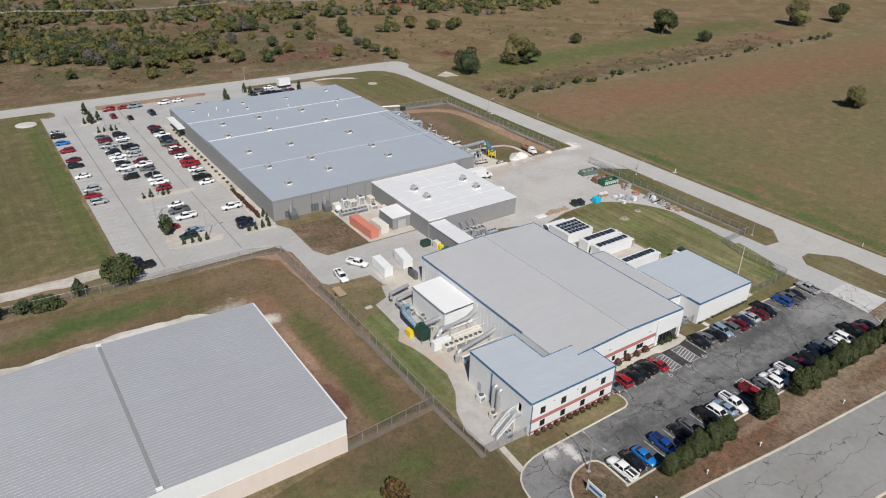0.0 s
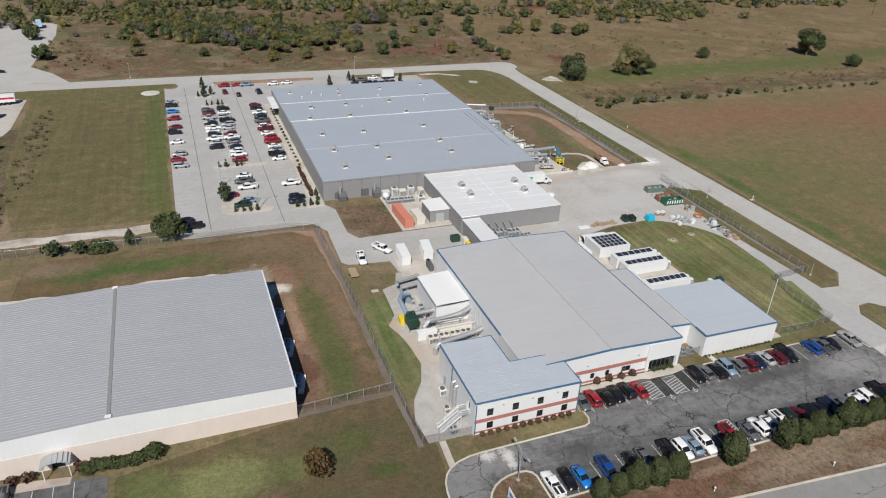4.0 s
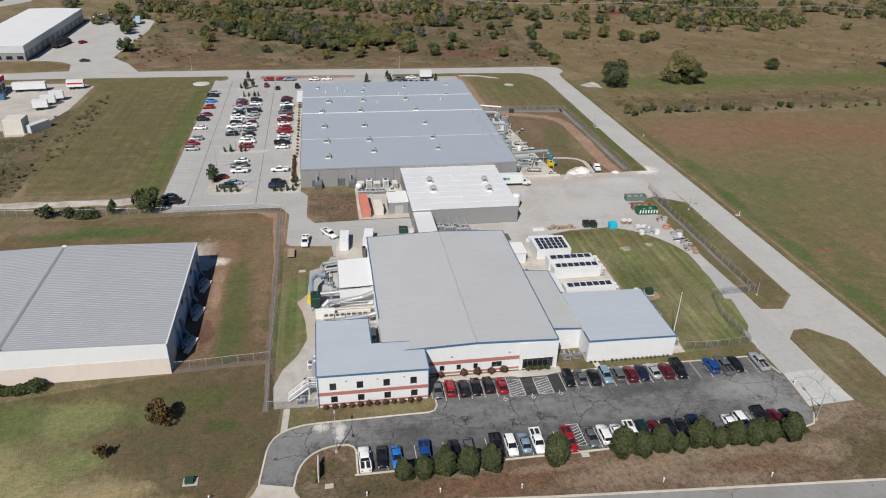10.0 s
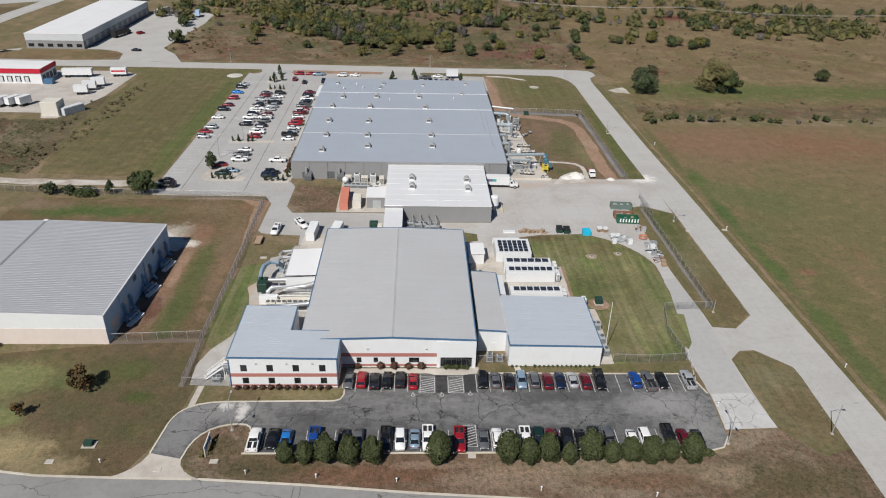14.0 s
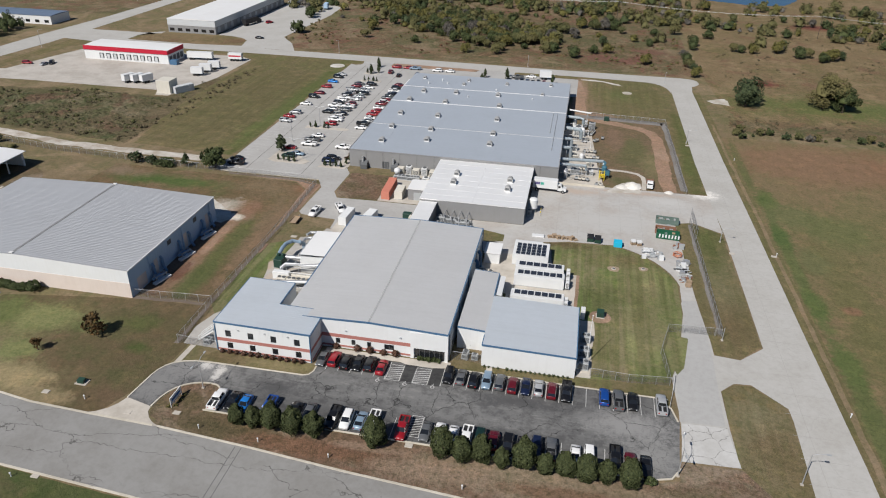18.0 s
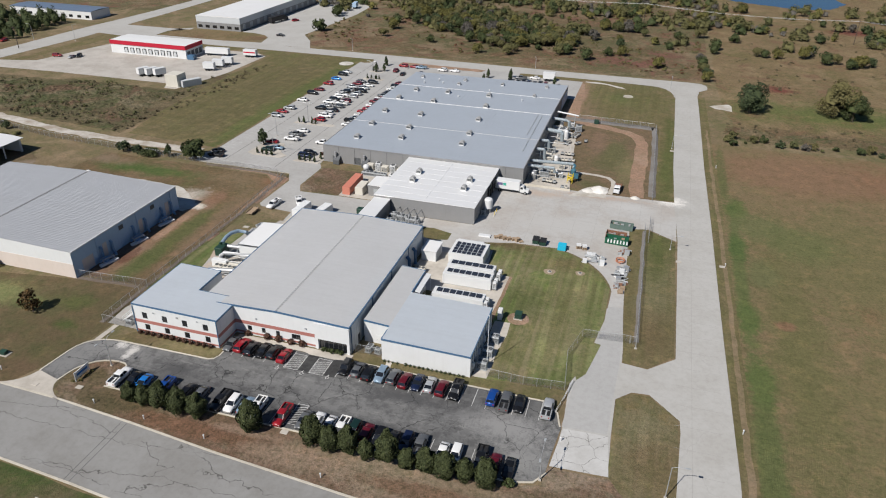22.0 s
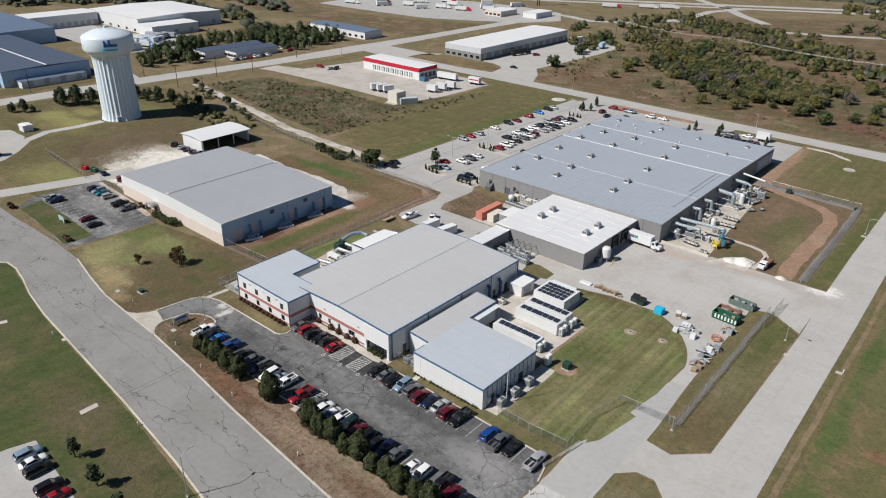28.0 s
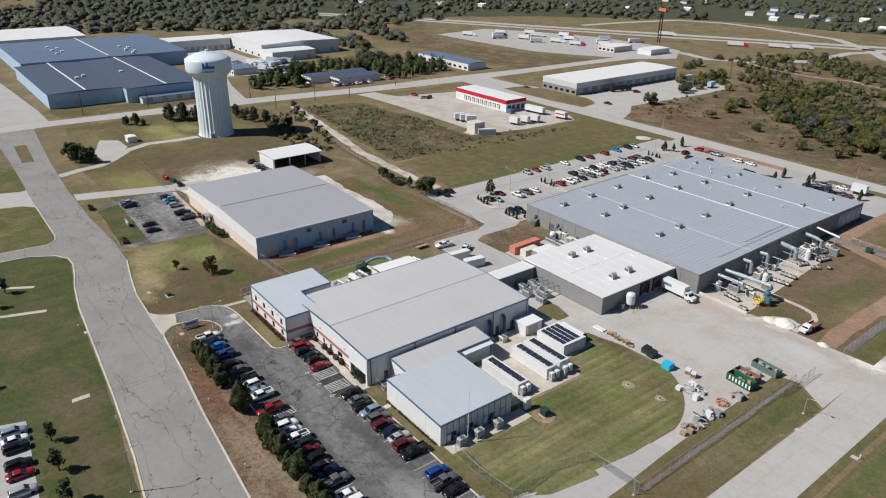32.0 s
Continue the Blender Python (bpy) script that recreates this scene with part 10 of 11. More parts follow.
def pallet_stack(x, y, turn, n, name="pallet_stack", label="stack of weathered wooden pallets", cover=None):
    b = thing(name, label, "pallets", "pallet stacks")
    for k in range(n):
        bm = bm_new()
        z = k * 0.15
        side = [(-0.6, 0.0), (-0.5, 0.0), (-0.5, 0.11), (-0.05, 0.11), (-0.05, 0.0), (0.05, 0.0), (0.05, 0.11), (0.5, 0.11), (0.5, 0.0), (0.6, 0.0), (0.6, 0.135), (-0.6, 0.135)]
        a, c = ([bm.verts.new((x0, y0, z + z0)) for x0, z0 in side] for y0 in (-0.5, 0.56))
        bm.faces.new(a)
        bm.faces.new(c[::-1])
        for i in range(12):
            bm.faces.new((a[i], c[i], c[(i + 1) % 12], a[(i + 1) % 12]))
        bmesh.ops.recalc_face_normals(bm, faces=bm.faces)
        part("pallet", bm, WOOD, b)
    if cover:
        bm = bm_new()
        bx(bm, -0.6, 0.6, -0.5, 0.5, n * 0.15, n * 0.15 + 0.5)
        part("cover", bm, cover, b)
    b.matrix_basis = pose(x, y, 0.055, 0, 0, turn)


for i in range(6):
    pallet_stack(126.6 + i * 1.2, 136.4 + 0.2 * math.sin(i * 2.0), 20 + 5 * i, 4 + (i * 3) % 4)
pallet_stack(133.6, 136.2, 30, 2)
pallet_stack(149.2, 137.4, 15, 6, cover=WHITE)
pallet_stack(150.8, 137.2, 15, 6, cover=WHITE)
pallet_stack(161.8, 117.8, 10, 2, cover=WOOD)
pallet_stack(162.2, 119.6, 10, 2, cover=WOOD)
crate("white_sheeting", "pile of white sheets on the ground", "sheets", 121.6, 125.0, 135.6, 137.2, 0.05, 0.4, WHITE, 0.08)


def scrap(x, y, w, d, h, n, mats, label, seed):
    """A heap of machine parts: frames, boxes and pipes leaning on one another."""
    g = random.Random(seed)
    b = thing("scrap_heap", label, "scrap", "scrap heaps", at=(x, y, 0.05))
    for i in range(n):
        cx, cy = x + g.uniform(-w, w), y + g.uniform(-d, d)
        bm = bm_new()
        if i % 3 == 0:
            pipe(bm, [(cx - g.uniform(0.4, 1.3), cy - g.uniform(-0.6, 0.6), 0.2 + g.random() * h * 0.4), (cx + g.uniform(0.4, 1.3), cy + g.uniform(-0.6, 0.6), 0.2 + g.random() * h * 0.6)], g.uniform(0.06, 0.22), 7)
            part("scrap_pipe", bm, mats[i % len(mats)], b)
        else:
            s = g.uniform(0.25, 0.7)
            bx(bm, cx - s, cx + s, cy - s * g.uniform(0.4, 1), cy + s * 0.8, 0.06, 0.2 + h * g.random())
            part("scrap_piece", bm, mats[i % len(mats)], b)


scrap(154.0, 132.6, 2.4, 2.4, 1.3, 30, (GALV, STEEL, WHITE), "heap of grey galvanised machine parts", 1)
scrap(161.0, 138.2, 1.2, 1.2, 1.3, 14, (STEEL, RUST), "heap of grey machine parts", 2)
scrap(161.2, 126.8, 1.4, 2.6, 1.3, 30, (STEEL, GALV, BLACK, WHITE), "heap of grey machine parts and crates", 3)
scrap(161.6, 121.8, 1.2, 2.2, 1.0, 20, (STEEL, RUST, GALV), "heap of small grey machine parts", 4)
scrap(158.0, 149.6, 1.6, 0.8, 1.0, 10, (GALV, WHITE, STEEL), "heap of pale metal scrap", 5)
b = thing("cable_reel", "orange cable reel frame", "reel", at=(160.6, 133.2, 0.05))
for z in (0.5, 0.9):
    bm = bm_new()
    pipe(bm, [(160.6 + 1.1 * math.cos(i * 0.3927), 133.2 + 1.1 * math.sin(i * 0.3927), z) for i in range(17)], 0.1, 6, False)
    part("hoop", bm, ORANGE, b)
for i in range(4):
    bm = bm_new()
    a = i * math.pi / 2
    pipe(bm, [(160.6 + 1.1 * math.cos(a), 133.2 + 1.1 * math.sin(a), 0.0), (160.6 + 1.1 * math.cos(a), 133.2 + 1.1 * math.sin(a), 1.0)], 0.07, 6)
    part("leg", bm, ORANGE, b)


# fences
def fence(label, pts, h=2.1, name="chain_link_fence"):
    b = thing(name, label, "fence", at=(pts[0][0], pts[0][1], 0))
    for p, q in zip(pts, pts[1:]):
        d = Vector(q) - Vector(p)
        n = max(1, round(d.length / 3.0))
        for i in range(n + (1 if q == pts[-1] else 0)):
            x, y = p[0] + d.x * i / n, p[1] + d.y * i / n
            bm = bm_new()
            pipe(bm, [(x, y, 0), (x, y, h + 0.05)], 0.045, 6)
            part("post", bm, GALV, b)
        bm = bm_new()
        pipe(bm, [(*p, h), (*q, h)], 0.032, 6)
        part("rail", bm, GALV, b)
        bm = bm_new()
        nrm = Vector((-d.y, d.x)).normalized() * 0.004
        prism(bm, [(p[0] + nrm.x, p[1] + nrm.y), (p[0] - nrm.x, p[1] - nrm.y), (q[0] - nrm.x, q[1] - nrm.y), (q[0] + nrm.x, q[1] + nrm.y)], 0.05, h - 0.03)
        part("wire_mesh", bm, NET, b)
    return b


fence("galvanised chain-link fence beside the lawn", [(32.6, 83.9), (51.3, 85.1)])
fence("galvanised chain-link fence along the grass strip", [(60.7, 69.3), (51.6, 69.5), (51.4, 85.2), (51.6, 110), (51.4, 135), (51.0, 156), (44, 158.2), (20, 158.6), (-10, 160), (-50, 163), (-90, 170), (-118, 178)])
fence("galvanised chain-link fence round the lawn corner", [(138.4, 77.2), (146, 76.8), (154.2, 77.6), (153.2, 88.2), (155.3, 96.9), (158.6, 97.1)])
fence("galvanised sliding gate across the drive", [(158.8, 97.2), (165.4, 97.5)], name="chain_link_gate")
fence("galvanised chain-link fence beside the road", [(165.6, 97.5), (166.8, 97.3), (166.5, 125), (165.8, 154.4)])
fence("open sliding gate beside the yard mouth", [(167.1, 146.6), (167.0, 160.6)], 2.3, name="chain_link_gate")
fence("galvanised chain-link fence round the clay plot", [(166.9, 175.3), (166.2, 210), (165.6, 244.9), (150, 246), (135.4, 246.9)])
fence("galvanised fence behind the annex nook", [(109.9, 76.6), (116.1, 76.6)])
fence("galvanised chain-link fence before the warehouse corner", [(-46, 83.6), (-38, 82.6), (-28.2, 83.2)])
fence("galvanised chain-link fence by the tower field", [(-91, 83), (-70, 82), (-52, 81)])
dumpster(-62.0, 85.2, 20, 2.2, 1.6, 1.3, REDPAINT, "small red waste bin by the drive")
dumpster(-57.0, 86.4, 20, 2.4, 1.7, 1.4, GREENP, "small green waste bin by the drive")
for p, q in (((157.8, 73.2), (154.2, 80.6)),):
    b = thing("guard_rail", "low pale pipe rail beside the drive", "rail", at=(*p, 0))
    for z in (0.45, 0.9):
        bm = bm_new()
        pipe(bm, [(153.6, 70.6, z), (154.6, 75.4, z), (155.4, 80.4, z)], 0.05, 6)
        part("rail", bm, WHITE, b)
    for x, y in ((153.6, 70.6), (154.1, 73), (154.6, 75.4), (155, 78), (155.4, 80.4)):
        bm = bm_new()
        pipe(bm, [(x, y, 0), (x, y, 0.95)], 0.05, 6)
        part("post", bm, WHITE, b)


# poles
def lamp_post(x, y, h, turn, arms=1, label="tall grey steel street lamp with one arm"):
    b = thing("street_lamp", label, "lamp", "street lamps")
    bm = bm_new()
    pipe(bm, [(0, 0, 0), (0, 0, h)], [0.11, 0.06], 8)
    part("pole", bm, GALV, b)
    bm = bm_new()
    bx(bm, -0.25, 0.25, -0.25, 0.25, 0, 0.25)
    part("foot", bm, PAD, b)
    for k in range(arms):
        s = 1 if k == 0 else -1
        bm = bm_new()
        pipe(bm, [(0, 0, h - 0.1), (s * 1.0, 0, h + 0.35), (s * 2.2, 0, h + 0.45)], 0.045, 6)
        part("arm", bm, GALV, b)
        bm = bm_new()
        bx(bm, min(s * 2.1, s * 2.8), max(s * 2.1, s * 2.8), -0.16, 0.16, h + 0.38, h + 0.5)
        part("lantern", bm, STEEL, b)
    b.matrix_basis = pose(x, y, 0, 0, 0, turn)


for x, y, h, a in ((173.0, 144.4, 4.0, 0), (171.9, 224.5, 5, 0), (174.1, 55.6, 7, 0), (111.9, 23.6, 9, 100), (2.0, 325.0, 6.4, -90), (103.6, 321.5, 5.8, -90), (169.8, 305.4, 6, -90), (-176, 287, 9, 180), (-154, 294, 9, 0)):
    lamp_post(x, y, h, a)
for x, y, h, a in ((153.6, 53.2, 6.5, 90), (64.0, 57.0, 6.5, 90), (29.0, 191, 8, 0), (37.6, 173, 8, 0), (33.6, 208, 8, 0), (33.6, 276, 8, 0)):
    lamp_post(x, y, h, a, 2, "grey parking lot lamp post with two heads")
lamp_post(166.8, 96.0, 3.5, 0, 0, "short grey steel pole beside the gate")
b = thing("flag_pole", "tall bare white flag pole beside the annex", "pole", at=(137.6, 80.9, 0))
bm = bm_new()
pipe(bm, [(137.6, 80.9, 0), (137.6, 80.9, 12.2)], [0.1, 0.05], 8)
part("pole", bm, WHITE, b)
bm = bm_new()
lathe(bm, (137.6, 80.9, 12.2), [(0.05, 0), (0.12, 0.1), (0.05, 0.22)], 8)
part("finial", bm, WHITE, b)
# signs, hydrants, boxes along the street
sg = thing("entrance_sign", "low blue and white sign panel on posts", "sign", at=(61.4, 53.4, 0.06))
bm = bm_new()
bx(bm, 60.82, 60.98, 50.6, 54.2, 0.6, 2.2)
part("panel", bm, WHITE, sg)
bm = bm_new()
bx(bm, 60.79, 61.01, 51.0, 53.8, 1.2, 1.7)
part("panel_band", bm, LOGO, sg)
for x, y in ((60.9, 50.5), (60.9, 54.3)):
    bm = bm_new()
    pipe(bm, [(x, y, 0.0), (x, y, 2.3)], 0.08, 6)
    part("post", bm, WHITE, sg)
for i in range(6):
    tree("mum", "yellow-green bedding shrub under the sign", 60.3 + 1.2 * (i % 2), 50.4 + 0.72 * i, 0.06, 0.45, 0.25, 0.03, LEAF_GOLD, "round", 60, 0.16, "bedding_shrub", "sign bedding", 1.0, 0, category="shrub")
sg = thing("lawn_sign", "long pale green sign on two posts", "sign", at=(-19.4, 58.6, 0.06))
bm = bm_new()
bx(bm, -21.4, -17.6, 58.5, 58.7, 0.7, 2.1)
part("panel", bm, paint_mat("pale_green_sign", (0.35, 0.48, 0.44), 0.5, 0.1), sg)
for x in (-21, -18):
    bm = bm_new()
    bx(bm, x - 0.1, x + 0.1, 58.4, 58.8, 0, 0.7)
    part("post", bm, WHITE, sg)
for i in range(3):
    tree("maroon", "low maroon shrub by the sign", -6.5 + i * 1.3, 54.0, 0.06, 0.6, 0.5, 0.05, LEAF_MAROON, "round", 120, 0.25, "maroon_shrub", "maroon shrubs", 1.5, i % 3, category="shrub")
    tree("maroon", "low maroon shrub by the drive", -44.5 + i * 1.2, 52.4, 0.06, 0.6, 0.5, 0.05, LEAF_MAROON, "round", 120, 0.25, "maroon_shrub", "maroon shrubs", 1.5, i % 3, category="shrub")
tb = thing("transformer", "green pad transformer on the lawn", "transformer", at=(40.0, 53.5, 0))
bm = bm_new()
bx(bm, 38.9, 41.3, 52.6, 54.3, 0.0, 0.14)
part("plinth", bm, PAD, tb)
bm = bm_new()
prism(bm, [(39.3, 52.9), (40.7, 52.9), (40.7, 53.9), (39.3, 53.9)], 0.14, [0.8, 0.8, 0.95, 0.95])
part("casing", bm, DKGREEN, tb)
for x, y in ((43.6, 49.2), (43.8, 29.4), (186.9, 139.4), (187.4, 75.4), (118.0, 42.6), (137.0, 41.2), (80.5, 45.6), (68.6, 46.5), (94, 44.6), (155.6, 63.4), (88.4, 27.0), (186.8, 210)):
    b = thing("marker_post", "short white marker post by the road", "marker", "road markers", at=(x, y, 0))
    bm = bm_new()
    pipe(bm, [(x, y, 0), (x, y, 0.8)], 0.09, 8)
    part("post", bm, WHITE, b)
    bm = bm_new()
    lathe(bm, (x, y, 0.8), [(0.16, 0), (0.18, 0.1), (0.06, 0.25)], 8)
    part("cap", bm, WHITE, b)
for x, y in ((175.3, 138.2), (186.2, 139.0), (172.0, 222), (53.6, 47.6), (62.6, 49.4), (107, 50.4), (47.6, 30.4), (35, 49.5)):
    crate("concrete_box", "square pale concrete inlet box flush with the ground", "inlet", x - 0.7, x + 0.7, y - 0.5, y + 0.5, 0.0, 0.13, PAD, 0.02, "inlets")
bm = bm_new()
lathe(bm, (10, 298.4, 0), [(3.7, 0.0), (3.7, 0.06), (0.5, 0.1)], 24)
solid("gravel_disc", bm, CHALK, "round white gravel disc in the field", "ground", kind="structure")
bm = bm_new()
lathe(bm, (152, 286.4, 0), [(2.2, 0.0), (2.2, 0.06), (0.5, 0.1)], 20)
solid("gravel_disc", bm, CHALK, "small white gravel disc on the lawn", "ground", kind="structure")
sheet("ground_rubble", [(186.2, 283), (189, 280.2), (192.4, 279.6), (196, 277.4), (195.6, 284), (194.6, 288), (190.6, 286.4)], 0.05, CHALK, "white rubble by the meadow", "ground", jitter=1.0, step=1)

# ---- buildings and roads beyond ----
def far_hall(name, label, x0, x1, y0, y1, h, wall, roof, rise=0.6, doors=0, windows=0, docks=(), category="building"):
    """A plain distant hall: walls, low gable, fascia, doors and windows on its south and east faces."""
    b = shell(name, label, x0, x1, y0, y1, h, wall, category=category)
    my = (y0 + y1) / 2
    if x1 - x0 < y1 - y0:
        mx = (x0 + x1) / 2
        deck(b, [(x0 - 0.2, y0 - 0.2), (mx, y0 - 0.2), (mx, y1 + 0.2), (x0 - 0.2, y1 + 0.2)], h, [h + 0.15, h + rise, h + rise, h + 0.15], roof)
        deck(b, [(mx, y0 - 0.2), (x1 + 0.2, y0 - 0.2), (x1 + 0.2, y1 + 0.2), (mx, y1 + 0.2)], h, [h + rise, h + 0.15, h + 0.15, h + rise], roof)
    else:
        deck(b, [(x0 - 0.2, y0 - 0.2), (x1 + 0.2, y0 - 0.2), (x1 + 0.2, my), (x0 - 0.2, my)], h, [h + 0.15, h + 0.15, h + rise, h + rise], roof)
        deck(b, [(x0 - 0.2, my), (x1 + 0.2, my), (x1 + 0.2, y1 + 0.2), (x0 - 0.2, y1 + 0.2)], h, [h + rise, h + rise, h + 0.15, h + 0.15], roof)
    for i in range(doors):
        y = y0 + (i + 0.5) * (y1 - y0) / doors
        bm = bm_new()
        bx(bm, x1 + 0.005, x1 + 0.12, y - 1.5, y + 1.5, 0.9, 3.8)
        part("dock_door", bm, STEEL, b)
    for i in range(windows):
        x = x0 + (i + 0.5) * (x1 - x0) / windows
        bm = bm_new()
        bx(bm, x - 1.4, x + 1.4, y0 - 0.1, y0 - 0.005, 1.0, 2.6)
        part("window", bm, GLASS, b)
    for x in docks:
        bm = bm_new()
        bx(bm, x - 1.2, x + 1.2, y0 - 0.12, y0 - 0.005, 0.9, 3.4)
        part("dock_door", bm, BLACK, b)
    return b


depot = far_hall("truck_depot", "white truck depot with a red fascia and dark dock doors", -117, -71, 279, 294, 6.4, WHITE, ROOFWHITE, 0.3, docks=[-107.5 + i * 3.75 for i in range(9)])
for side, a0, a1, face in (("s", -117.1, -70.9, 279), ("e", 279, 294, -71)):
    band(depot, side, a0, a1, face, 4.7, 6.7, REDPAINT, "red_fascia", 0.3)
for y in (281.4, 284.8, 288.2, 291.6):
    bm = bm_new()
    bx(bm, -70.995, -70.85, y - 1.2, y + 1.2, 0.9, 3.6)
    part("dock_door", bm, DARKWALL, depot)
for i in range(9):
    x = -107.5 + i * 3.75
    bm = bm_new()
    bx(bm, x - 0.75, x + 0.75, 278.80, 278.86, 0.9, 3.1)
    part("door_panel", bm, PALEGREY, depot, "pale grey dock door panel")
crate("waste_container", "dark blue waste container at the depot dock", "container", -70.2, -66.4, 278.4, 281.0, 0.06, 2.3, BLUETRIM)
whall = far_hall("white_warehouse", "long white warehouse with grey walls", -110, -80, 346.5, 449, 7.6, GREYWALL, ROOFWHITE, 0.6, doors=12, windows=6)
for side, a0, a1, face in (("s", -110, -80, 346.5), ("e", 346.5, 449, -80)):
    band(whall, side, a0, a1, face, 4.2, 7.7, PALEGREY, "upper_wall", 0.1)
far_hall("low_office", "low office with a dark grey-blue roof", -219, -205, 226, 270, 4.4, WHITE, ROOFNAVY, 1.4, windows=5)
far_hall("low_office", "low office wing with a dark blue roof", -205, -192, 240, 272, 4.2, WHITE, ROOFNAVY, 1.2, doors=0, windows=4)
far_hall("long_office", "long low white office with a dark end", -250, -186, 345, 362, 5.0, WHITE, ROOFSLATE, 0.6, windows=10)
far_hall("large_factory", "large factory with a navy roof and pale walls", -330, -222, 72, 112, 8.0, PALEBLUE, ROOFNAVY, 0.8, doors=4, windows=0)
far_hall("large_factory", "large factory wing with a navy roof", -330, -214, 112, 158, 8.2, PALEBLUE, ROOFNAVY, 0.8, doors=6)
far_hall("large_factory", "long factory hall with a slate-blue roof", -440, -330.5, 76, 188, 9.5, PALEBLUE, ROOFSLATE, 1.0)
for x0, x1, y, z in ((-330, -222, 92, 8.8), (-330, -214, 135, 9.0), (-440, -330.5, 132, 10.5)):
    bm = bm_new()
    bx(bm, x0, x1, y - 0.5, y + 0.5, z - 0.02, z + 0.12)
    solid("roof_ridge_strip", bm, ROOFWHITE, "white ridge strip along the factory roof", "ridge strip", kind="structure")
for i, (x, y, z) in enumerate([(-395 + 9 * k, 104 + 5 * (k % 2), 10.1) for k in range(5)] + [(-372 + 9 * k, 150 + 4 * (k % 2), 10.2) for k in range(5)] + [(-268, 101, 8.55), (-262, 96, 8.7), (-270, 124, 8.7)]):
    crate("roof_vent", "small pale vent box on the factory roof", "vent", x - 1.2, x + 1.2, y - 1, y + 1, z, z + 0.9, ROOFWHITE, 0.05, "factory roof vents")
far_hall("white_plant", "white plant hall behind the blue factory", -540, -462, 60, 146, 9.0, WHITE, ROOFWHITE, 1.0, doors=6)
far_hall("factory_lobby", "low white lobby before the factory", -213.5, -206, 118, 152, 3.4, WHITE, ROOFSLATE, 0.3, doors=4)
far_hall("white_plant", "large white plant hall", -398, -322, 244, 314, 10, WHITE, ROOFWHITE, 1.2, doors=5, windows=6)
far_hall("white_plant", "long low white plant hall", -410, -384, 192, 243, 9, WHITE, ROOFWHITE, 1.0, doors=10)
far_hall("white_plant", "white plant wing with loading doors", -321, -300, 243, 280, 7, WHITE, ROOFWHITE, 0.6, doors=3)
far_hall("pump_house", "small white brick pump house", -131, -126, 88, 92, 2.6, WHITE, ROOFWHITE, 0.4, category="hut")
far_hall("small_annex", "small pale office by the factory", -282, -262, 196, 214, 4.0, WHITE, ROOFSLATE, 0.5, windows=4)
sheet("yard_factory", [(-296, 196), (-262, 186), (-250, 236), (-296, 262), (-330, 236), (-400, 236), (-410, 196)], 0.05, LOTC, "pale factory truck yard", "yard")
sheet("road_factory", strip([(-178, 166), (-230, 176), (-300, 196)], -5, 5), 0.056, LOTC, "pale drive to the factory", "road")
sheet("road_factory_south", [(-192, 44), (-192, 66), (-222, 66), (-340, 60), (-460, 40), (-460, 20), (-330, 42)], 0.056, LOTC, "pale road beside the factory", "road")
sheet("ground_factory_lawn", [(-196, 72), (-196, 150), (-205, 160), (-212, 112), (-222, 70)], 0.02, TOWERLAWN, "olive lawn before the factory", jitter=1.0)
sheet("ground_verge_cross", [(-154, 250), (-150, 246), (-140, 300), (-112, 335), (-150, 336)], 0.014, OLIVE, "mown grass by the cross street", jitter=0.6)
sheet("ground_far_field", [(-400, 380), (-200, 380), (-160, 390), (-166, 470), (-220, 440), (-290, 425), (-370, 440), (-480, 520)], 0.014, SCRUB, "reddish-brown far field", jitter=5, step=10)
sheet("yard_truckstop", [(-362, 449), (-306, 449), (-228, 453), (-185, 474), (-150, 496), (-134, 525), (-160, 566), (-200, 574), (-262, 572), (-330, 546), (-372, 520)], 0.05, LOTC, "pale truck stop yard", "yard")
far_hall("truck_stop_shop", "low truck stop shop with a pale roof", -202, -184, 506, 530, 4.5, CREAM, ROOFWHITE, 0.4, windows=4)
far_hall("fuel_canopy_shop", "white fuel canopy hall", -170, -156, 520, 545, 4.5, WHITE, ROOFWHITE, 0.3)
for nm, line, w in (("road_highway", [(-640, 420), (-466, 530), (-330, 600), (-227, 657), (-133, 706), (20, 790), (300, 930)], 7), ("road_highway", [(-640, 400), (-466, 508), (-320, 580), (-215, 636), (-120, 688), (34, 770), (310, 905)], 5), ("road_ramp", [(-338, 634), (-330, 700), (-312, 774), (-262, 794), (-211, 790), (-118, 765), (-63, 714), (-33, 674), (0, 640)], 5), ("road_ramp", [(-150, 556), (-118, 545), (-90, 560), (-70, 592), (-64, 640), (-66, 680), (-50, 720)], 4.5), ("road_ramp", [(-64, 600), (-20, 590), (60, 620), (180, 680)], 4)):
    sheet(nm, strip(line, -w, w), 0.05 + 0.01 * w / 10, ROADC, "pale distant highway", "road")
pl = thing("tall_sign_pole", "very tall dark sign pole by the truck stop", "pole", at=(-204, 594, 0))
bm = bm_new()
for dx in (-1.2, 1.2):
    pipe(bm, [(-204 + dx, 594, 0), (-204 + dx, 594, 28)], 0.5, 8)
part("pole", bm, BLACK, pl)
bm = bm_new()
bx(bm, -208, -200, 593.5, 594.5, 28, 31)
part("panel", bm, ORANGE, pl)


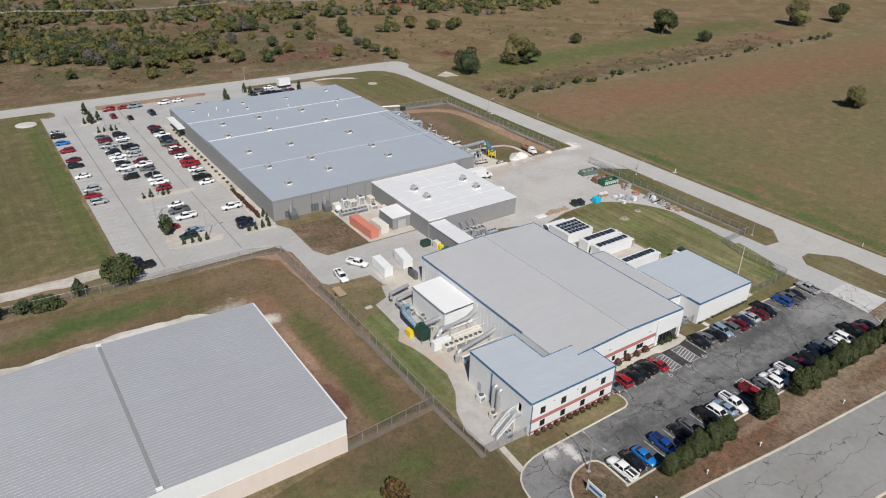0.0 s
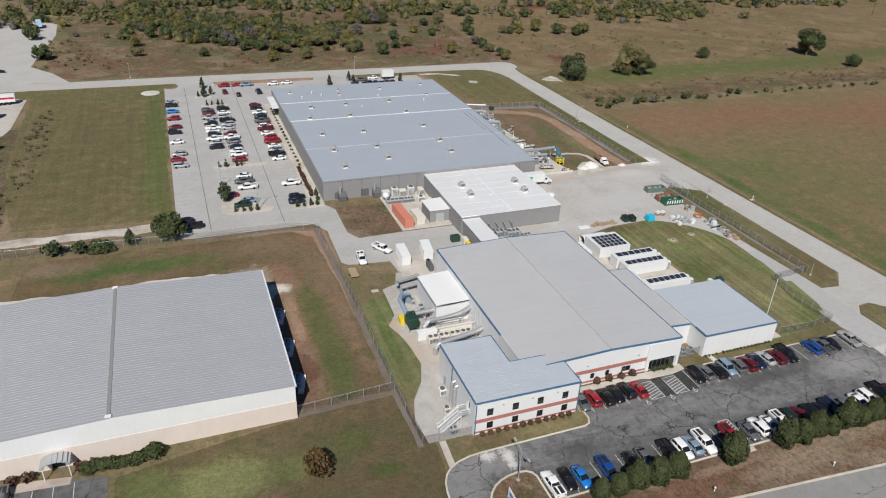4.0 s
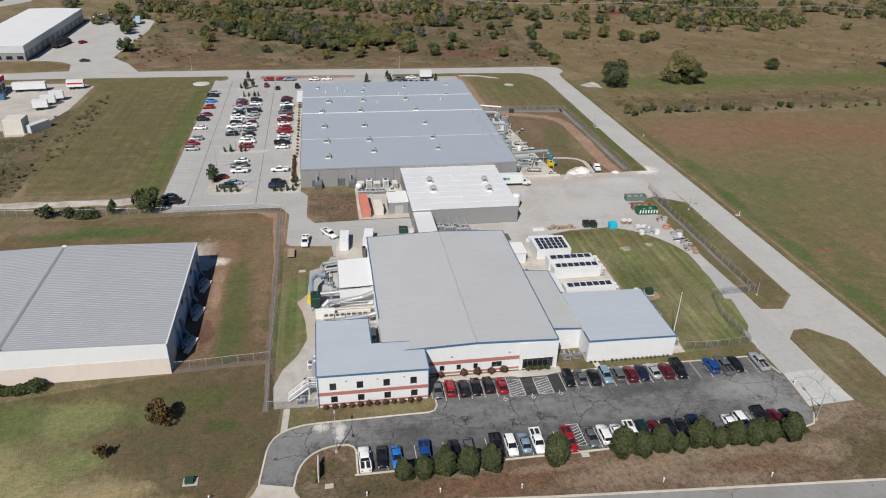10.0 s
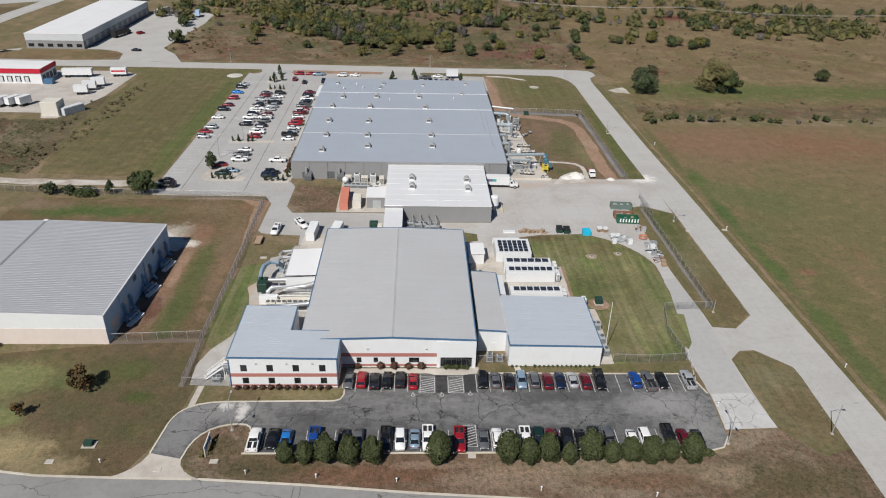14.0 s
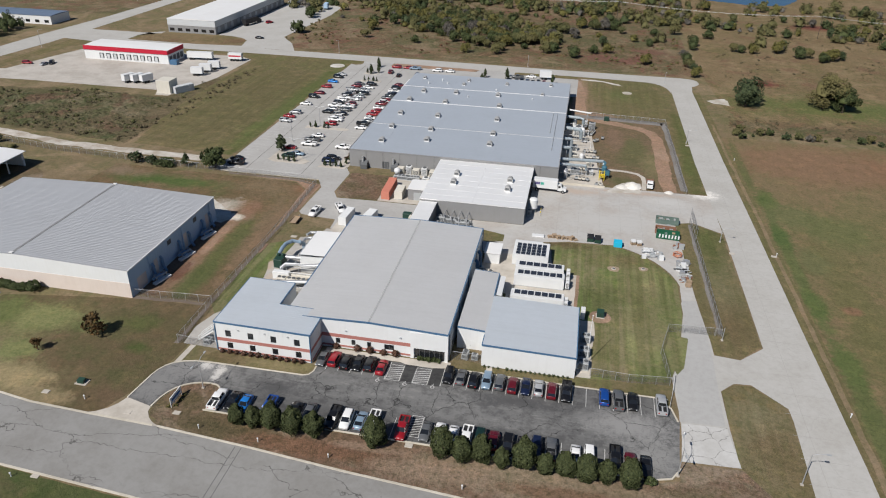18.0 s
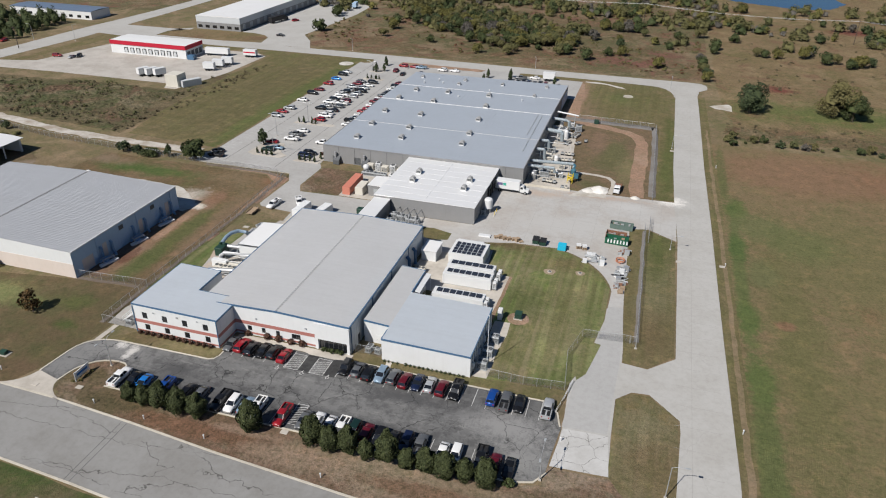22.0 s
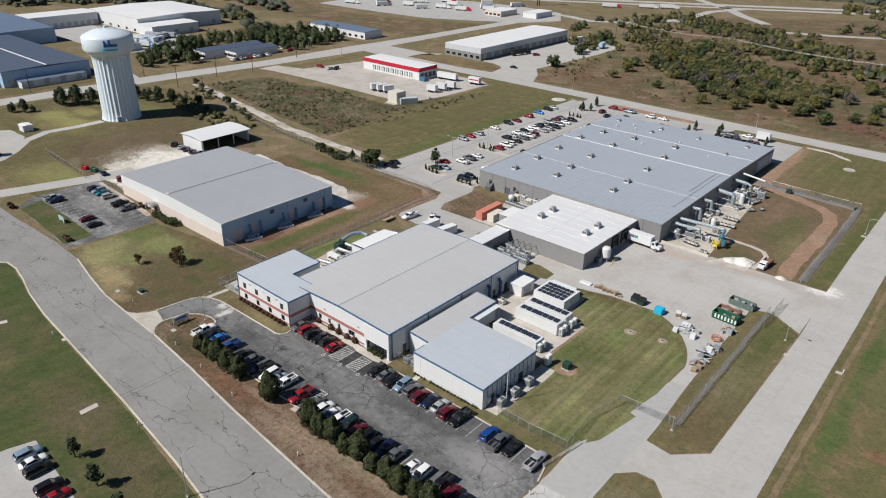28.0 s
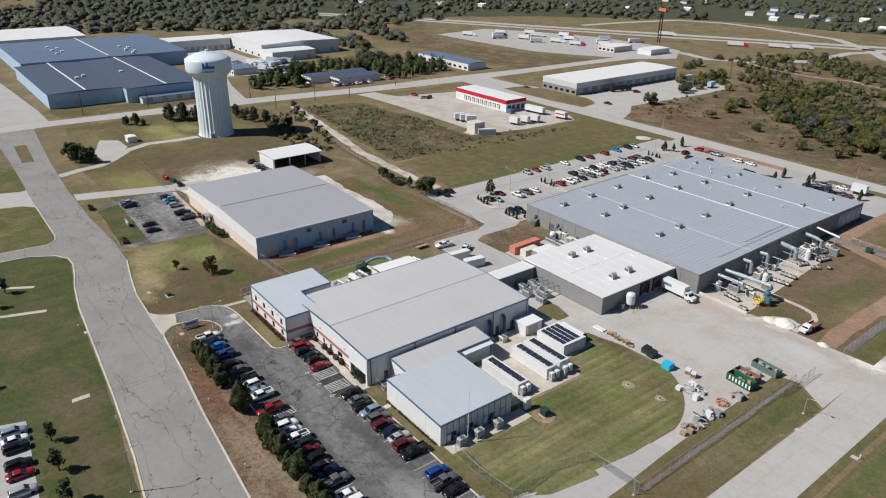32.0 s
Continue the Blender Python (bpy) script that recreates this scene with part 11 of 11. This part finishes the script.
def trailer(x, y, turn, cab=None, label="white semi trailer parked in a truck yard", length=13.0, box=WHITE):
    b = thing("semi_truck" if cab else "semi_trailer", label, "truck", "semi trailers")
    bm = bm_new()
    bx(bm, -length / 2, length / 2, -1.3, 1.3, 1.15, 4.0)
    part("cargo_box", bm, box, b)
    bm = bm_new()
    bx(bm, -length / 2, length / 2, -0.6, 0.6, 0.8, 1.14)
    part("chassis", bm, BLACK, b)
    for xx in (-length / 2 + 1.4, -length / 2 + 2.7, length / 2 - 2.4):
        for s in (-1, 1):
            bm = bm_new()
            pipe(bm, [(xx, s * 0.75, 0.5), (xx, s * 1.2, 0.5)], 0.5, 10)
            part("wheel", bm, TYRE, b)
    if cab:
        bm = bm_new()
        loft(bm, [[(length / 2 + 0.3, -1.2, 0.6), (length / 2 + 0.3, 1.2, 0.6), (length / 2 + 0.3, 1.1, 3.6), (length / 2 + 0.3, -1.1, 3.6)], [(length / 2 + 2.2, -1.2, 0.6), (length / 2 + 2.2, 1.2, 0.6), (length / 2 + 2.2, 1.0, 3.0), (length / 2 + 2.2, -1.0, 3.0)], [(length / 2 + 4.4, -1.0, 0.6), (length / 2 + 4.4, 1.0, 0.6), (length / 2 + 4.4, 0.9, 1.7), (length / 2 + 4.4, -0.9, 1.7)]])
        part("cab", bm, cab, b)
        for s in (-1, 1):
            bm = bm_new()
            pipe(bm, [(length / 2 + 3.2, s * 0.75, 0.5), (length / 2 + 3.2, s * 1.22, 0.5)], 0.5, 10)
            part("wheel", bm, TYRE, b)
    b.matrix_basis = pose(x, y, 0.06, 0, 0, turn)
    return b


trailer(-60.5, 291.5, 6)
trailer(-70.5, 446, 75, REDPAINT, "white semi trailer with a red tractor")
trailer(-46, 441, 100, None, "grey box truck in the yard", 7, PALEBLUE)
trailer(-73.6, 379, 78, BLACK, "black motor coach in the warehouse yard", 12, BLACK)
for x, y, a in ((-71.5, 245.4, 65), (-67.6, 246.2, 65), (-63.6, 247, 65)):
    trailer(x, y, a, None, "white delivery van in the truck yard", 5.5)
for x, y in ((-47.6, 264), (-46.6, 270.4), (-45.2, 276.4)):
    trailer(x, y, 10, None, "white small trailer in the truck yard", 5.5)
van = trailer(-42.5, 294, 5, None, "white box truck with an orange-red stripe", 7)
bm = bm_new()
bx(bm, -3.2, 3.2, -1.312, -1.302, 2.3, 3.0)
part("stripe", bm, REDPAINT, van, "orange-red stripe of plain strokes")
crate("store_box", "tall white storage block in the truck yard", "store", -50.4, -44.0, 233.4, 240, 0.05, 5.6, BEIGE, 0.05)
container("grey_container", "grey storage container in the truck yard", -40.6, 238.5, 9, 2.6, 2.9, 60, PALEGREY)
trailer(113.9, 300.2, 3, None, "short white box trailer behind the plant", 5.6)
park("pickup", "grey", 100.8, 298.4, 90)
for i in range(16):
    x, y = -336 + i * 8.4 + rnd.uniform(-5, 5), 468 + i * 3.2 + (0, 34, 14, 52)[i % 4] + rnd.uniform(-5, 5)
    trailer(x, y, rnd.choice((62, 66, 20, 28, 58)) + rnd.uniform(-8, 8), (WHITE, None, REDPAINT, None, STEEL)[i % 5], "semi truck in the distant truck stop", 11.0)
for x, y, a, c in ((-148, 634, 26, REDPAINT), (-120, 656, 26, WHITE), (-104, 668, 27, WHITE), (60, 782, 30, WHITE), (-230, 640, 26, WHITE)):
    trailer(x, y, a, c, "semi truck on the distant highway", 14)
for i, (x, y, s) in enumerate(((-568, 674, 1.2), (-528, 695, 1.0), (-505, 782, 1.3), (-431, 814, 1.0), (-620, 640, 1.2), (-700, 560, 1.4), (-380, 880, 1.0), (-300, 900, 1.0), (-250, 930, 1.1), (-180, 950, 1.0), (-130, 965, 1.0), (-60, 985, 1.0), (0, 960, 1.0))):
    far_hall("far_house", "small pale distant house among trees", x, x + 11 * s, y, y + 7 * s, 3.4, WHITE if i % 2 else CREAM, (ROOFWHITE, STEEL, ROOFSLATE)[i % 3], 1.8, category="house")

for i, (x, y) in enumerate(((-37, 365), (-45.5, 410), (-48, 418))):
    tree("roadside", "round dark green tree by the warehouse drive", x, y, 0, 4.2, 3.4, 0.5, LEAF_HEDGE, "round", 900, 0.7, "roadside_tree", "roadside trees", (1.0, 0.9, 0.8)[i], i % 2)
for x, y in ((-152, 190), (-140, 186), (-128, 184), (-104, 178), (-92, 173), (-82, 172), (-72, 168), (-14, 162), (-8, 161.6)):
    tree("scrubline", "dark green shrub along the gravel track", x, y - 3, 0, 2.0, 1.7, 0.3, LEAF_HEDGE if int(x) % 2 else LEAF_DARK, "round", 300, 0.5, "track_shrub", "track shrubs", rnd.uniform(0.7, 1.3), int(-x) % 2, category="shrub")


def thicket(name, label, poly, step, height, patch, material, seed, freq=0.16):
    """Rough knee-high growth over a stretch of ground: an uneven matted surface that rises in tufts and sinks under the soil between them. patch: how much of it rises."""
    g = np.random.default_rng(seed)
    xs, ys = [p[0] for p in poly], [p[1] for p in poly]
    nx, ny = int((max(xs) - min(xs)) / step) + 1, int((max(ys) - min(ys)) / step) + 1
    index, pts, faces = {}, [], []
    for j in range(ny):
        for i in range(nx):
            x, y = min(xs) + (i + 0.8 * g.random()) * step, min(ys) + (j + 0.8 * g.random()) * step
            warp = 2.5 * noise.noise(Vector((x * 0.13, y * 0.13, seed)))
            if not inside((x + warp, y + warp), poly):
                continue
            big, fine = noise.noise(Vector((x * freq, y * freq, seed + 4))), noise.noise(Vector((x * 0.62, y * 0.62, seed + 8)))
            rim = sum(inside((x + warp + a, y + warp + b), poly) for a, b in ((2.2, 0), (-2.2, 0), (0, 2.2), (0, -2.2), (4, 4), (-4, 4), (4, -4), (-4, -4))) / 8
            z = height * (rim ** 1.5 * (1 + patch) - 1 + 0.9 * big + 0.55 * fine + 0.5 * (g.random() - 0.5))
            index[i, j] = len(pts)
            pts.append((x, y, max(-0.08, z)))
    for (i, j), k in index.items():
        if (i + 1, j) in index and (i, j + 1) in index and (i + 1, j + 1) in index:
            q = (k, index[i + 1, j], index[i + 1, j + 1], index[i, j + 1])
            if max(pts[w][2] for w in q) > 0:
                faces.append(q)
    me = bpy.data.meshes.new(name)
    me.from_pydata(pts, [], faces)
    me.materials.append(material)
    return tagged(new(name, me), label, "scrub", kind="stuff")


SCRUB_WEST = [(-148, 190), (-134, 224), (-103, 224), (-89, 231), (-69, 231), (-57, 230), (-44, 230), (-38, 262), (-35.5, 262), (-36, 222), (-33, 192), (-31, 174), (-60, 180), (-90, 183), (-110, 188)]
thicket("scrub_thicket", "overgrown olive and brown scrub with straw tussocks", SCRUB_WEST, 0.75, 0.75, 0.32, GROWTH, 3)
thicket("scrub_thicket", "brown and russet undergrowth below the trees", [(-30, 344), (0, 333), (120, 331), (186, 330), (186, 470), (-30, 470)], 1.5, 0.55, 0.02, UNDERGROWTH, 6, 0.05)
thicket("scrub_thicket", "tawny weeds along the field hedgerow", [(190, 238), (430, 243), (430, 268), (300, 262), (190, 258)], 1.1, 0.45, 0.1, UNDERGROWTH, 9, 0.08)
scrub_pts = scatter(SCRUB_WEST, 420, -0.05, 41, 0.045)
sa_, sb_ = split(scrub_pts, (0.55, 0.45))
woods("scrub_bushes", "low olive scrub bushes", sa_, LEAF_SCRUB, 0.5, 1.2, 40, 42, 0.6, 0.3, 1, 0.5)
woods("scrub_bushes", "low dark green scrub bushes", sb_, LEAF_WOOD, 0.4, 1.1, 40, 47, 0.6, 0.3, 1, 0.5)
fringe = scatter([(-33, 180), (-28, 178), (-24, 222), (-24, 282), (-30, 280)], 70, -0.6, 43, 0.05)
woods("scrub_bushes", "dark scrub along the field edge", fringe, LEAF_SCRUB, 0.5, 1.2, 36, 44, 0.5, 0.3, 1, 0.5)
low = scatter([(-40, 350), (0, 334), (185, 331), (188, 560), (-40, 500)], 800, -0.1, 45, 0.03)
la_, lb_ = split(low, (0.25, 0.75))
woods("scrub_bushes", "rust-brown scrub below the trees", la_, LEAF_RUST, 0.5, 1.4, 40, 46, 0.5, 0.3, 1, 0.5)
woods("scrub_bushes", "olive scrub below the trees", lb_, LEAF_WOOD, 0.5, 1.5, 40, 48, 0.6, 0.3, 1, 0.5)
weeds = scatter([(192, 240), (430, 246), (430, 275), (300, 268), (192, 264)], 200, -0.15, 49, 0.05) + scatter([(196, 300), (420, 310), (430, 430), (196, 440)], 300, 0.0, 50, 0.03)
woods("scrub_bushes", "tawny weeds and low shrubs of the meadow", weeds, LEAF_SCRUB, 0.4, 1.1, 36, 51, 0.5, 0.3, 1, 0.5)
for i, (x, y, s) in enumerate(((194, 242.9, 1.0), (193.6, 234.6, 0.8), (201.1, 240.6, 0.95), (204.7, 241.9, 0.85), (221.5, 239, 0.9), (229.2, 240.5, 0.6), (240.8, 241.2, 1.05), (265, 242.5, 0.9))):
    tree("hedgerowbush", "round green bush of the field hedgerow", x, y, 0, 1.8, 1.5, 0.2, LEAF_HEDGE if i % 3 else LEAF_WOOD, "round", 420, 0.42, "hedgerow_bush", "field hedgerow", s, i % 2, category="shrub")

# power line over the wood
PL = [(-60, 486), (30, 470), (150, 452), (270, 436), (400, 420), (540, 402)]
for x, y in PL:
    b = thing("utility_pole", "wooden utility pole with a crossarm", "pole", "utility poles", at=(x, y, 0))
    bm = bm_new()
    pipe(bm, [(x, y, 0), (x, y, 14)], [0.2, 0.13], 8)
    part("pole", bm, BARK, b)
    bm = bm_new()
    bx(bm, x - 0.1, x + 0.1, y - 1.3, y + 1.3, 13, 13.2)
    part("crossarm", bm, BARK, b)
for o in (-1.1, 1.1):
    b = thing("power_wire", "pale sagging power wire over the wood", "wire", "power wires", at=(*PL[0], 13))
    for (x0, y0), (x1, y1) in zip(PL, PL[1:]):
        bm = bm_new()
        pipe(bm, [(x0 + (x1 - x0) * k / 10, y0 + o + (y1 - y0) * k / 10, 13.2 - 2.2 * (1 - (2 * k / 10 - 1) ** 2)) for k in range(11)], 0.045, 5)
        part("span", bm, GALV, b)
# lettering on the tank: unreadable from here, so plain blue strokes
bm = bm_new()
for k, (a, z0, z1) in enumerate(((-14, 33.4, 36.2), (-9, 33.4, 35.0), (-4, 33.4, 36.6), (1, 33.4, 34.8), (6, 33.4, 34.8), (11, 33.4, 34.8))):
    for j in range(3):
        t = radians(a - 20 + j * 1.2)
        x, y = TX + 10.78 * math.cos(t), TY + 10.78 * math.sin(t)
        bx(bm, x - 0.25, x + 0.25, y - 0.16, y + 0.16, z0 + 0.15 * j, z1 - 0.2 * j)
part("lettering", bm, LOGO, tower, "blue strokes of a town name")
bm = bm_new()
for j in range(16):
    t = radians(-38 + j * 2.0)
    x, y = TX + 10.76 * math.cos(t), TY + 10.76 * math.sin(t)
    bx(bm, x - 0.25, x + 0.25, y - 0.26, y + 0.26, 31.9, 32.5)
part("wave_mark", bm, CYAN, tower, "blue wave stripe")

# utility poles by the cross street and the gravel track
for x, y in ((-198, 84), (-196, 118), (-191, 152), (-188, 176), (-160, 205), (-155, 226), (-170, 270), (-152, 176), (-120, 172)):
    b = thing("utility_pole", "wooden utility pole with a crossarm", "pole", "street utility poles", at=(x, y, 0))
    bm = bm_new()
    pipe(bm, [(x, y, 0), (x, y, 11.5)], [0.2, 0.13], 8)
    part("pole", bm, BARK, b)
    bm = bm_new()
    bx(bm, x - 1.2, x + 1.2, y - 0.1, y + 0.1, 10.6, 10.8)
    part("crossarm", bm, BARK, b)
# goods and trailers in the factory yard
yg = random.Random(12)
for i in range(16):
    x, y = yg.uniform(-300, -256), yg.uniform(206, 250)
    trailer(x, y, yg.choice((20, 25, 110)), (None, None, LOGO, WHITE)[i % 4], "semi trailer in the factory yard", yg.choice((8, 11, 13)), (WHITE, PALEBLUE, STEEL)[i % 3])
for i in range(9):
    park(("suv", "sedan", "pickup")[i % 3], MIXED[i], -190.5 + 0.3 * i, 236 + 3.1 * i, 80)
for i in range(16):
    x, y = yg.uniform(-700, 200), 0
    y = 860 + yg.uniform(0, 330)
    far_hall("far_house", "small pale distant house among trees", x, x + 11, y, y + 7, 3.2, (WHITE, CREAM, PALEGREY)[i % 3], (ROOFSLATE, STEEL, ROOFNAVY, ROOFWHITE)[i % 4], 1.8, category="house")
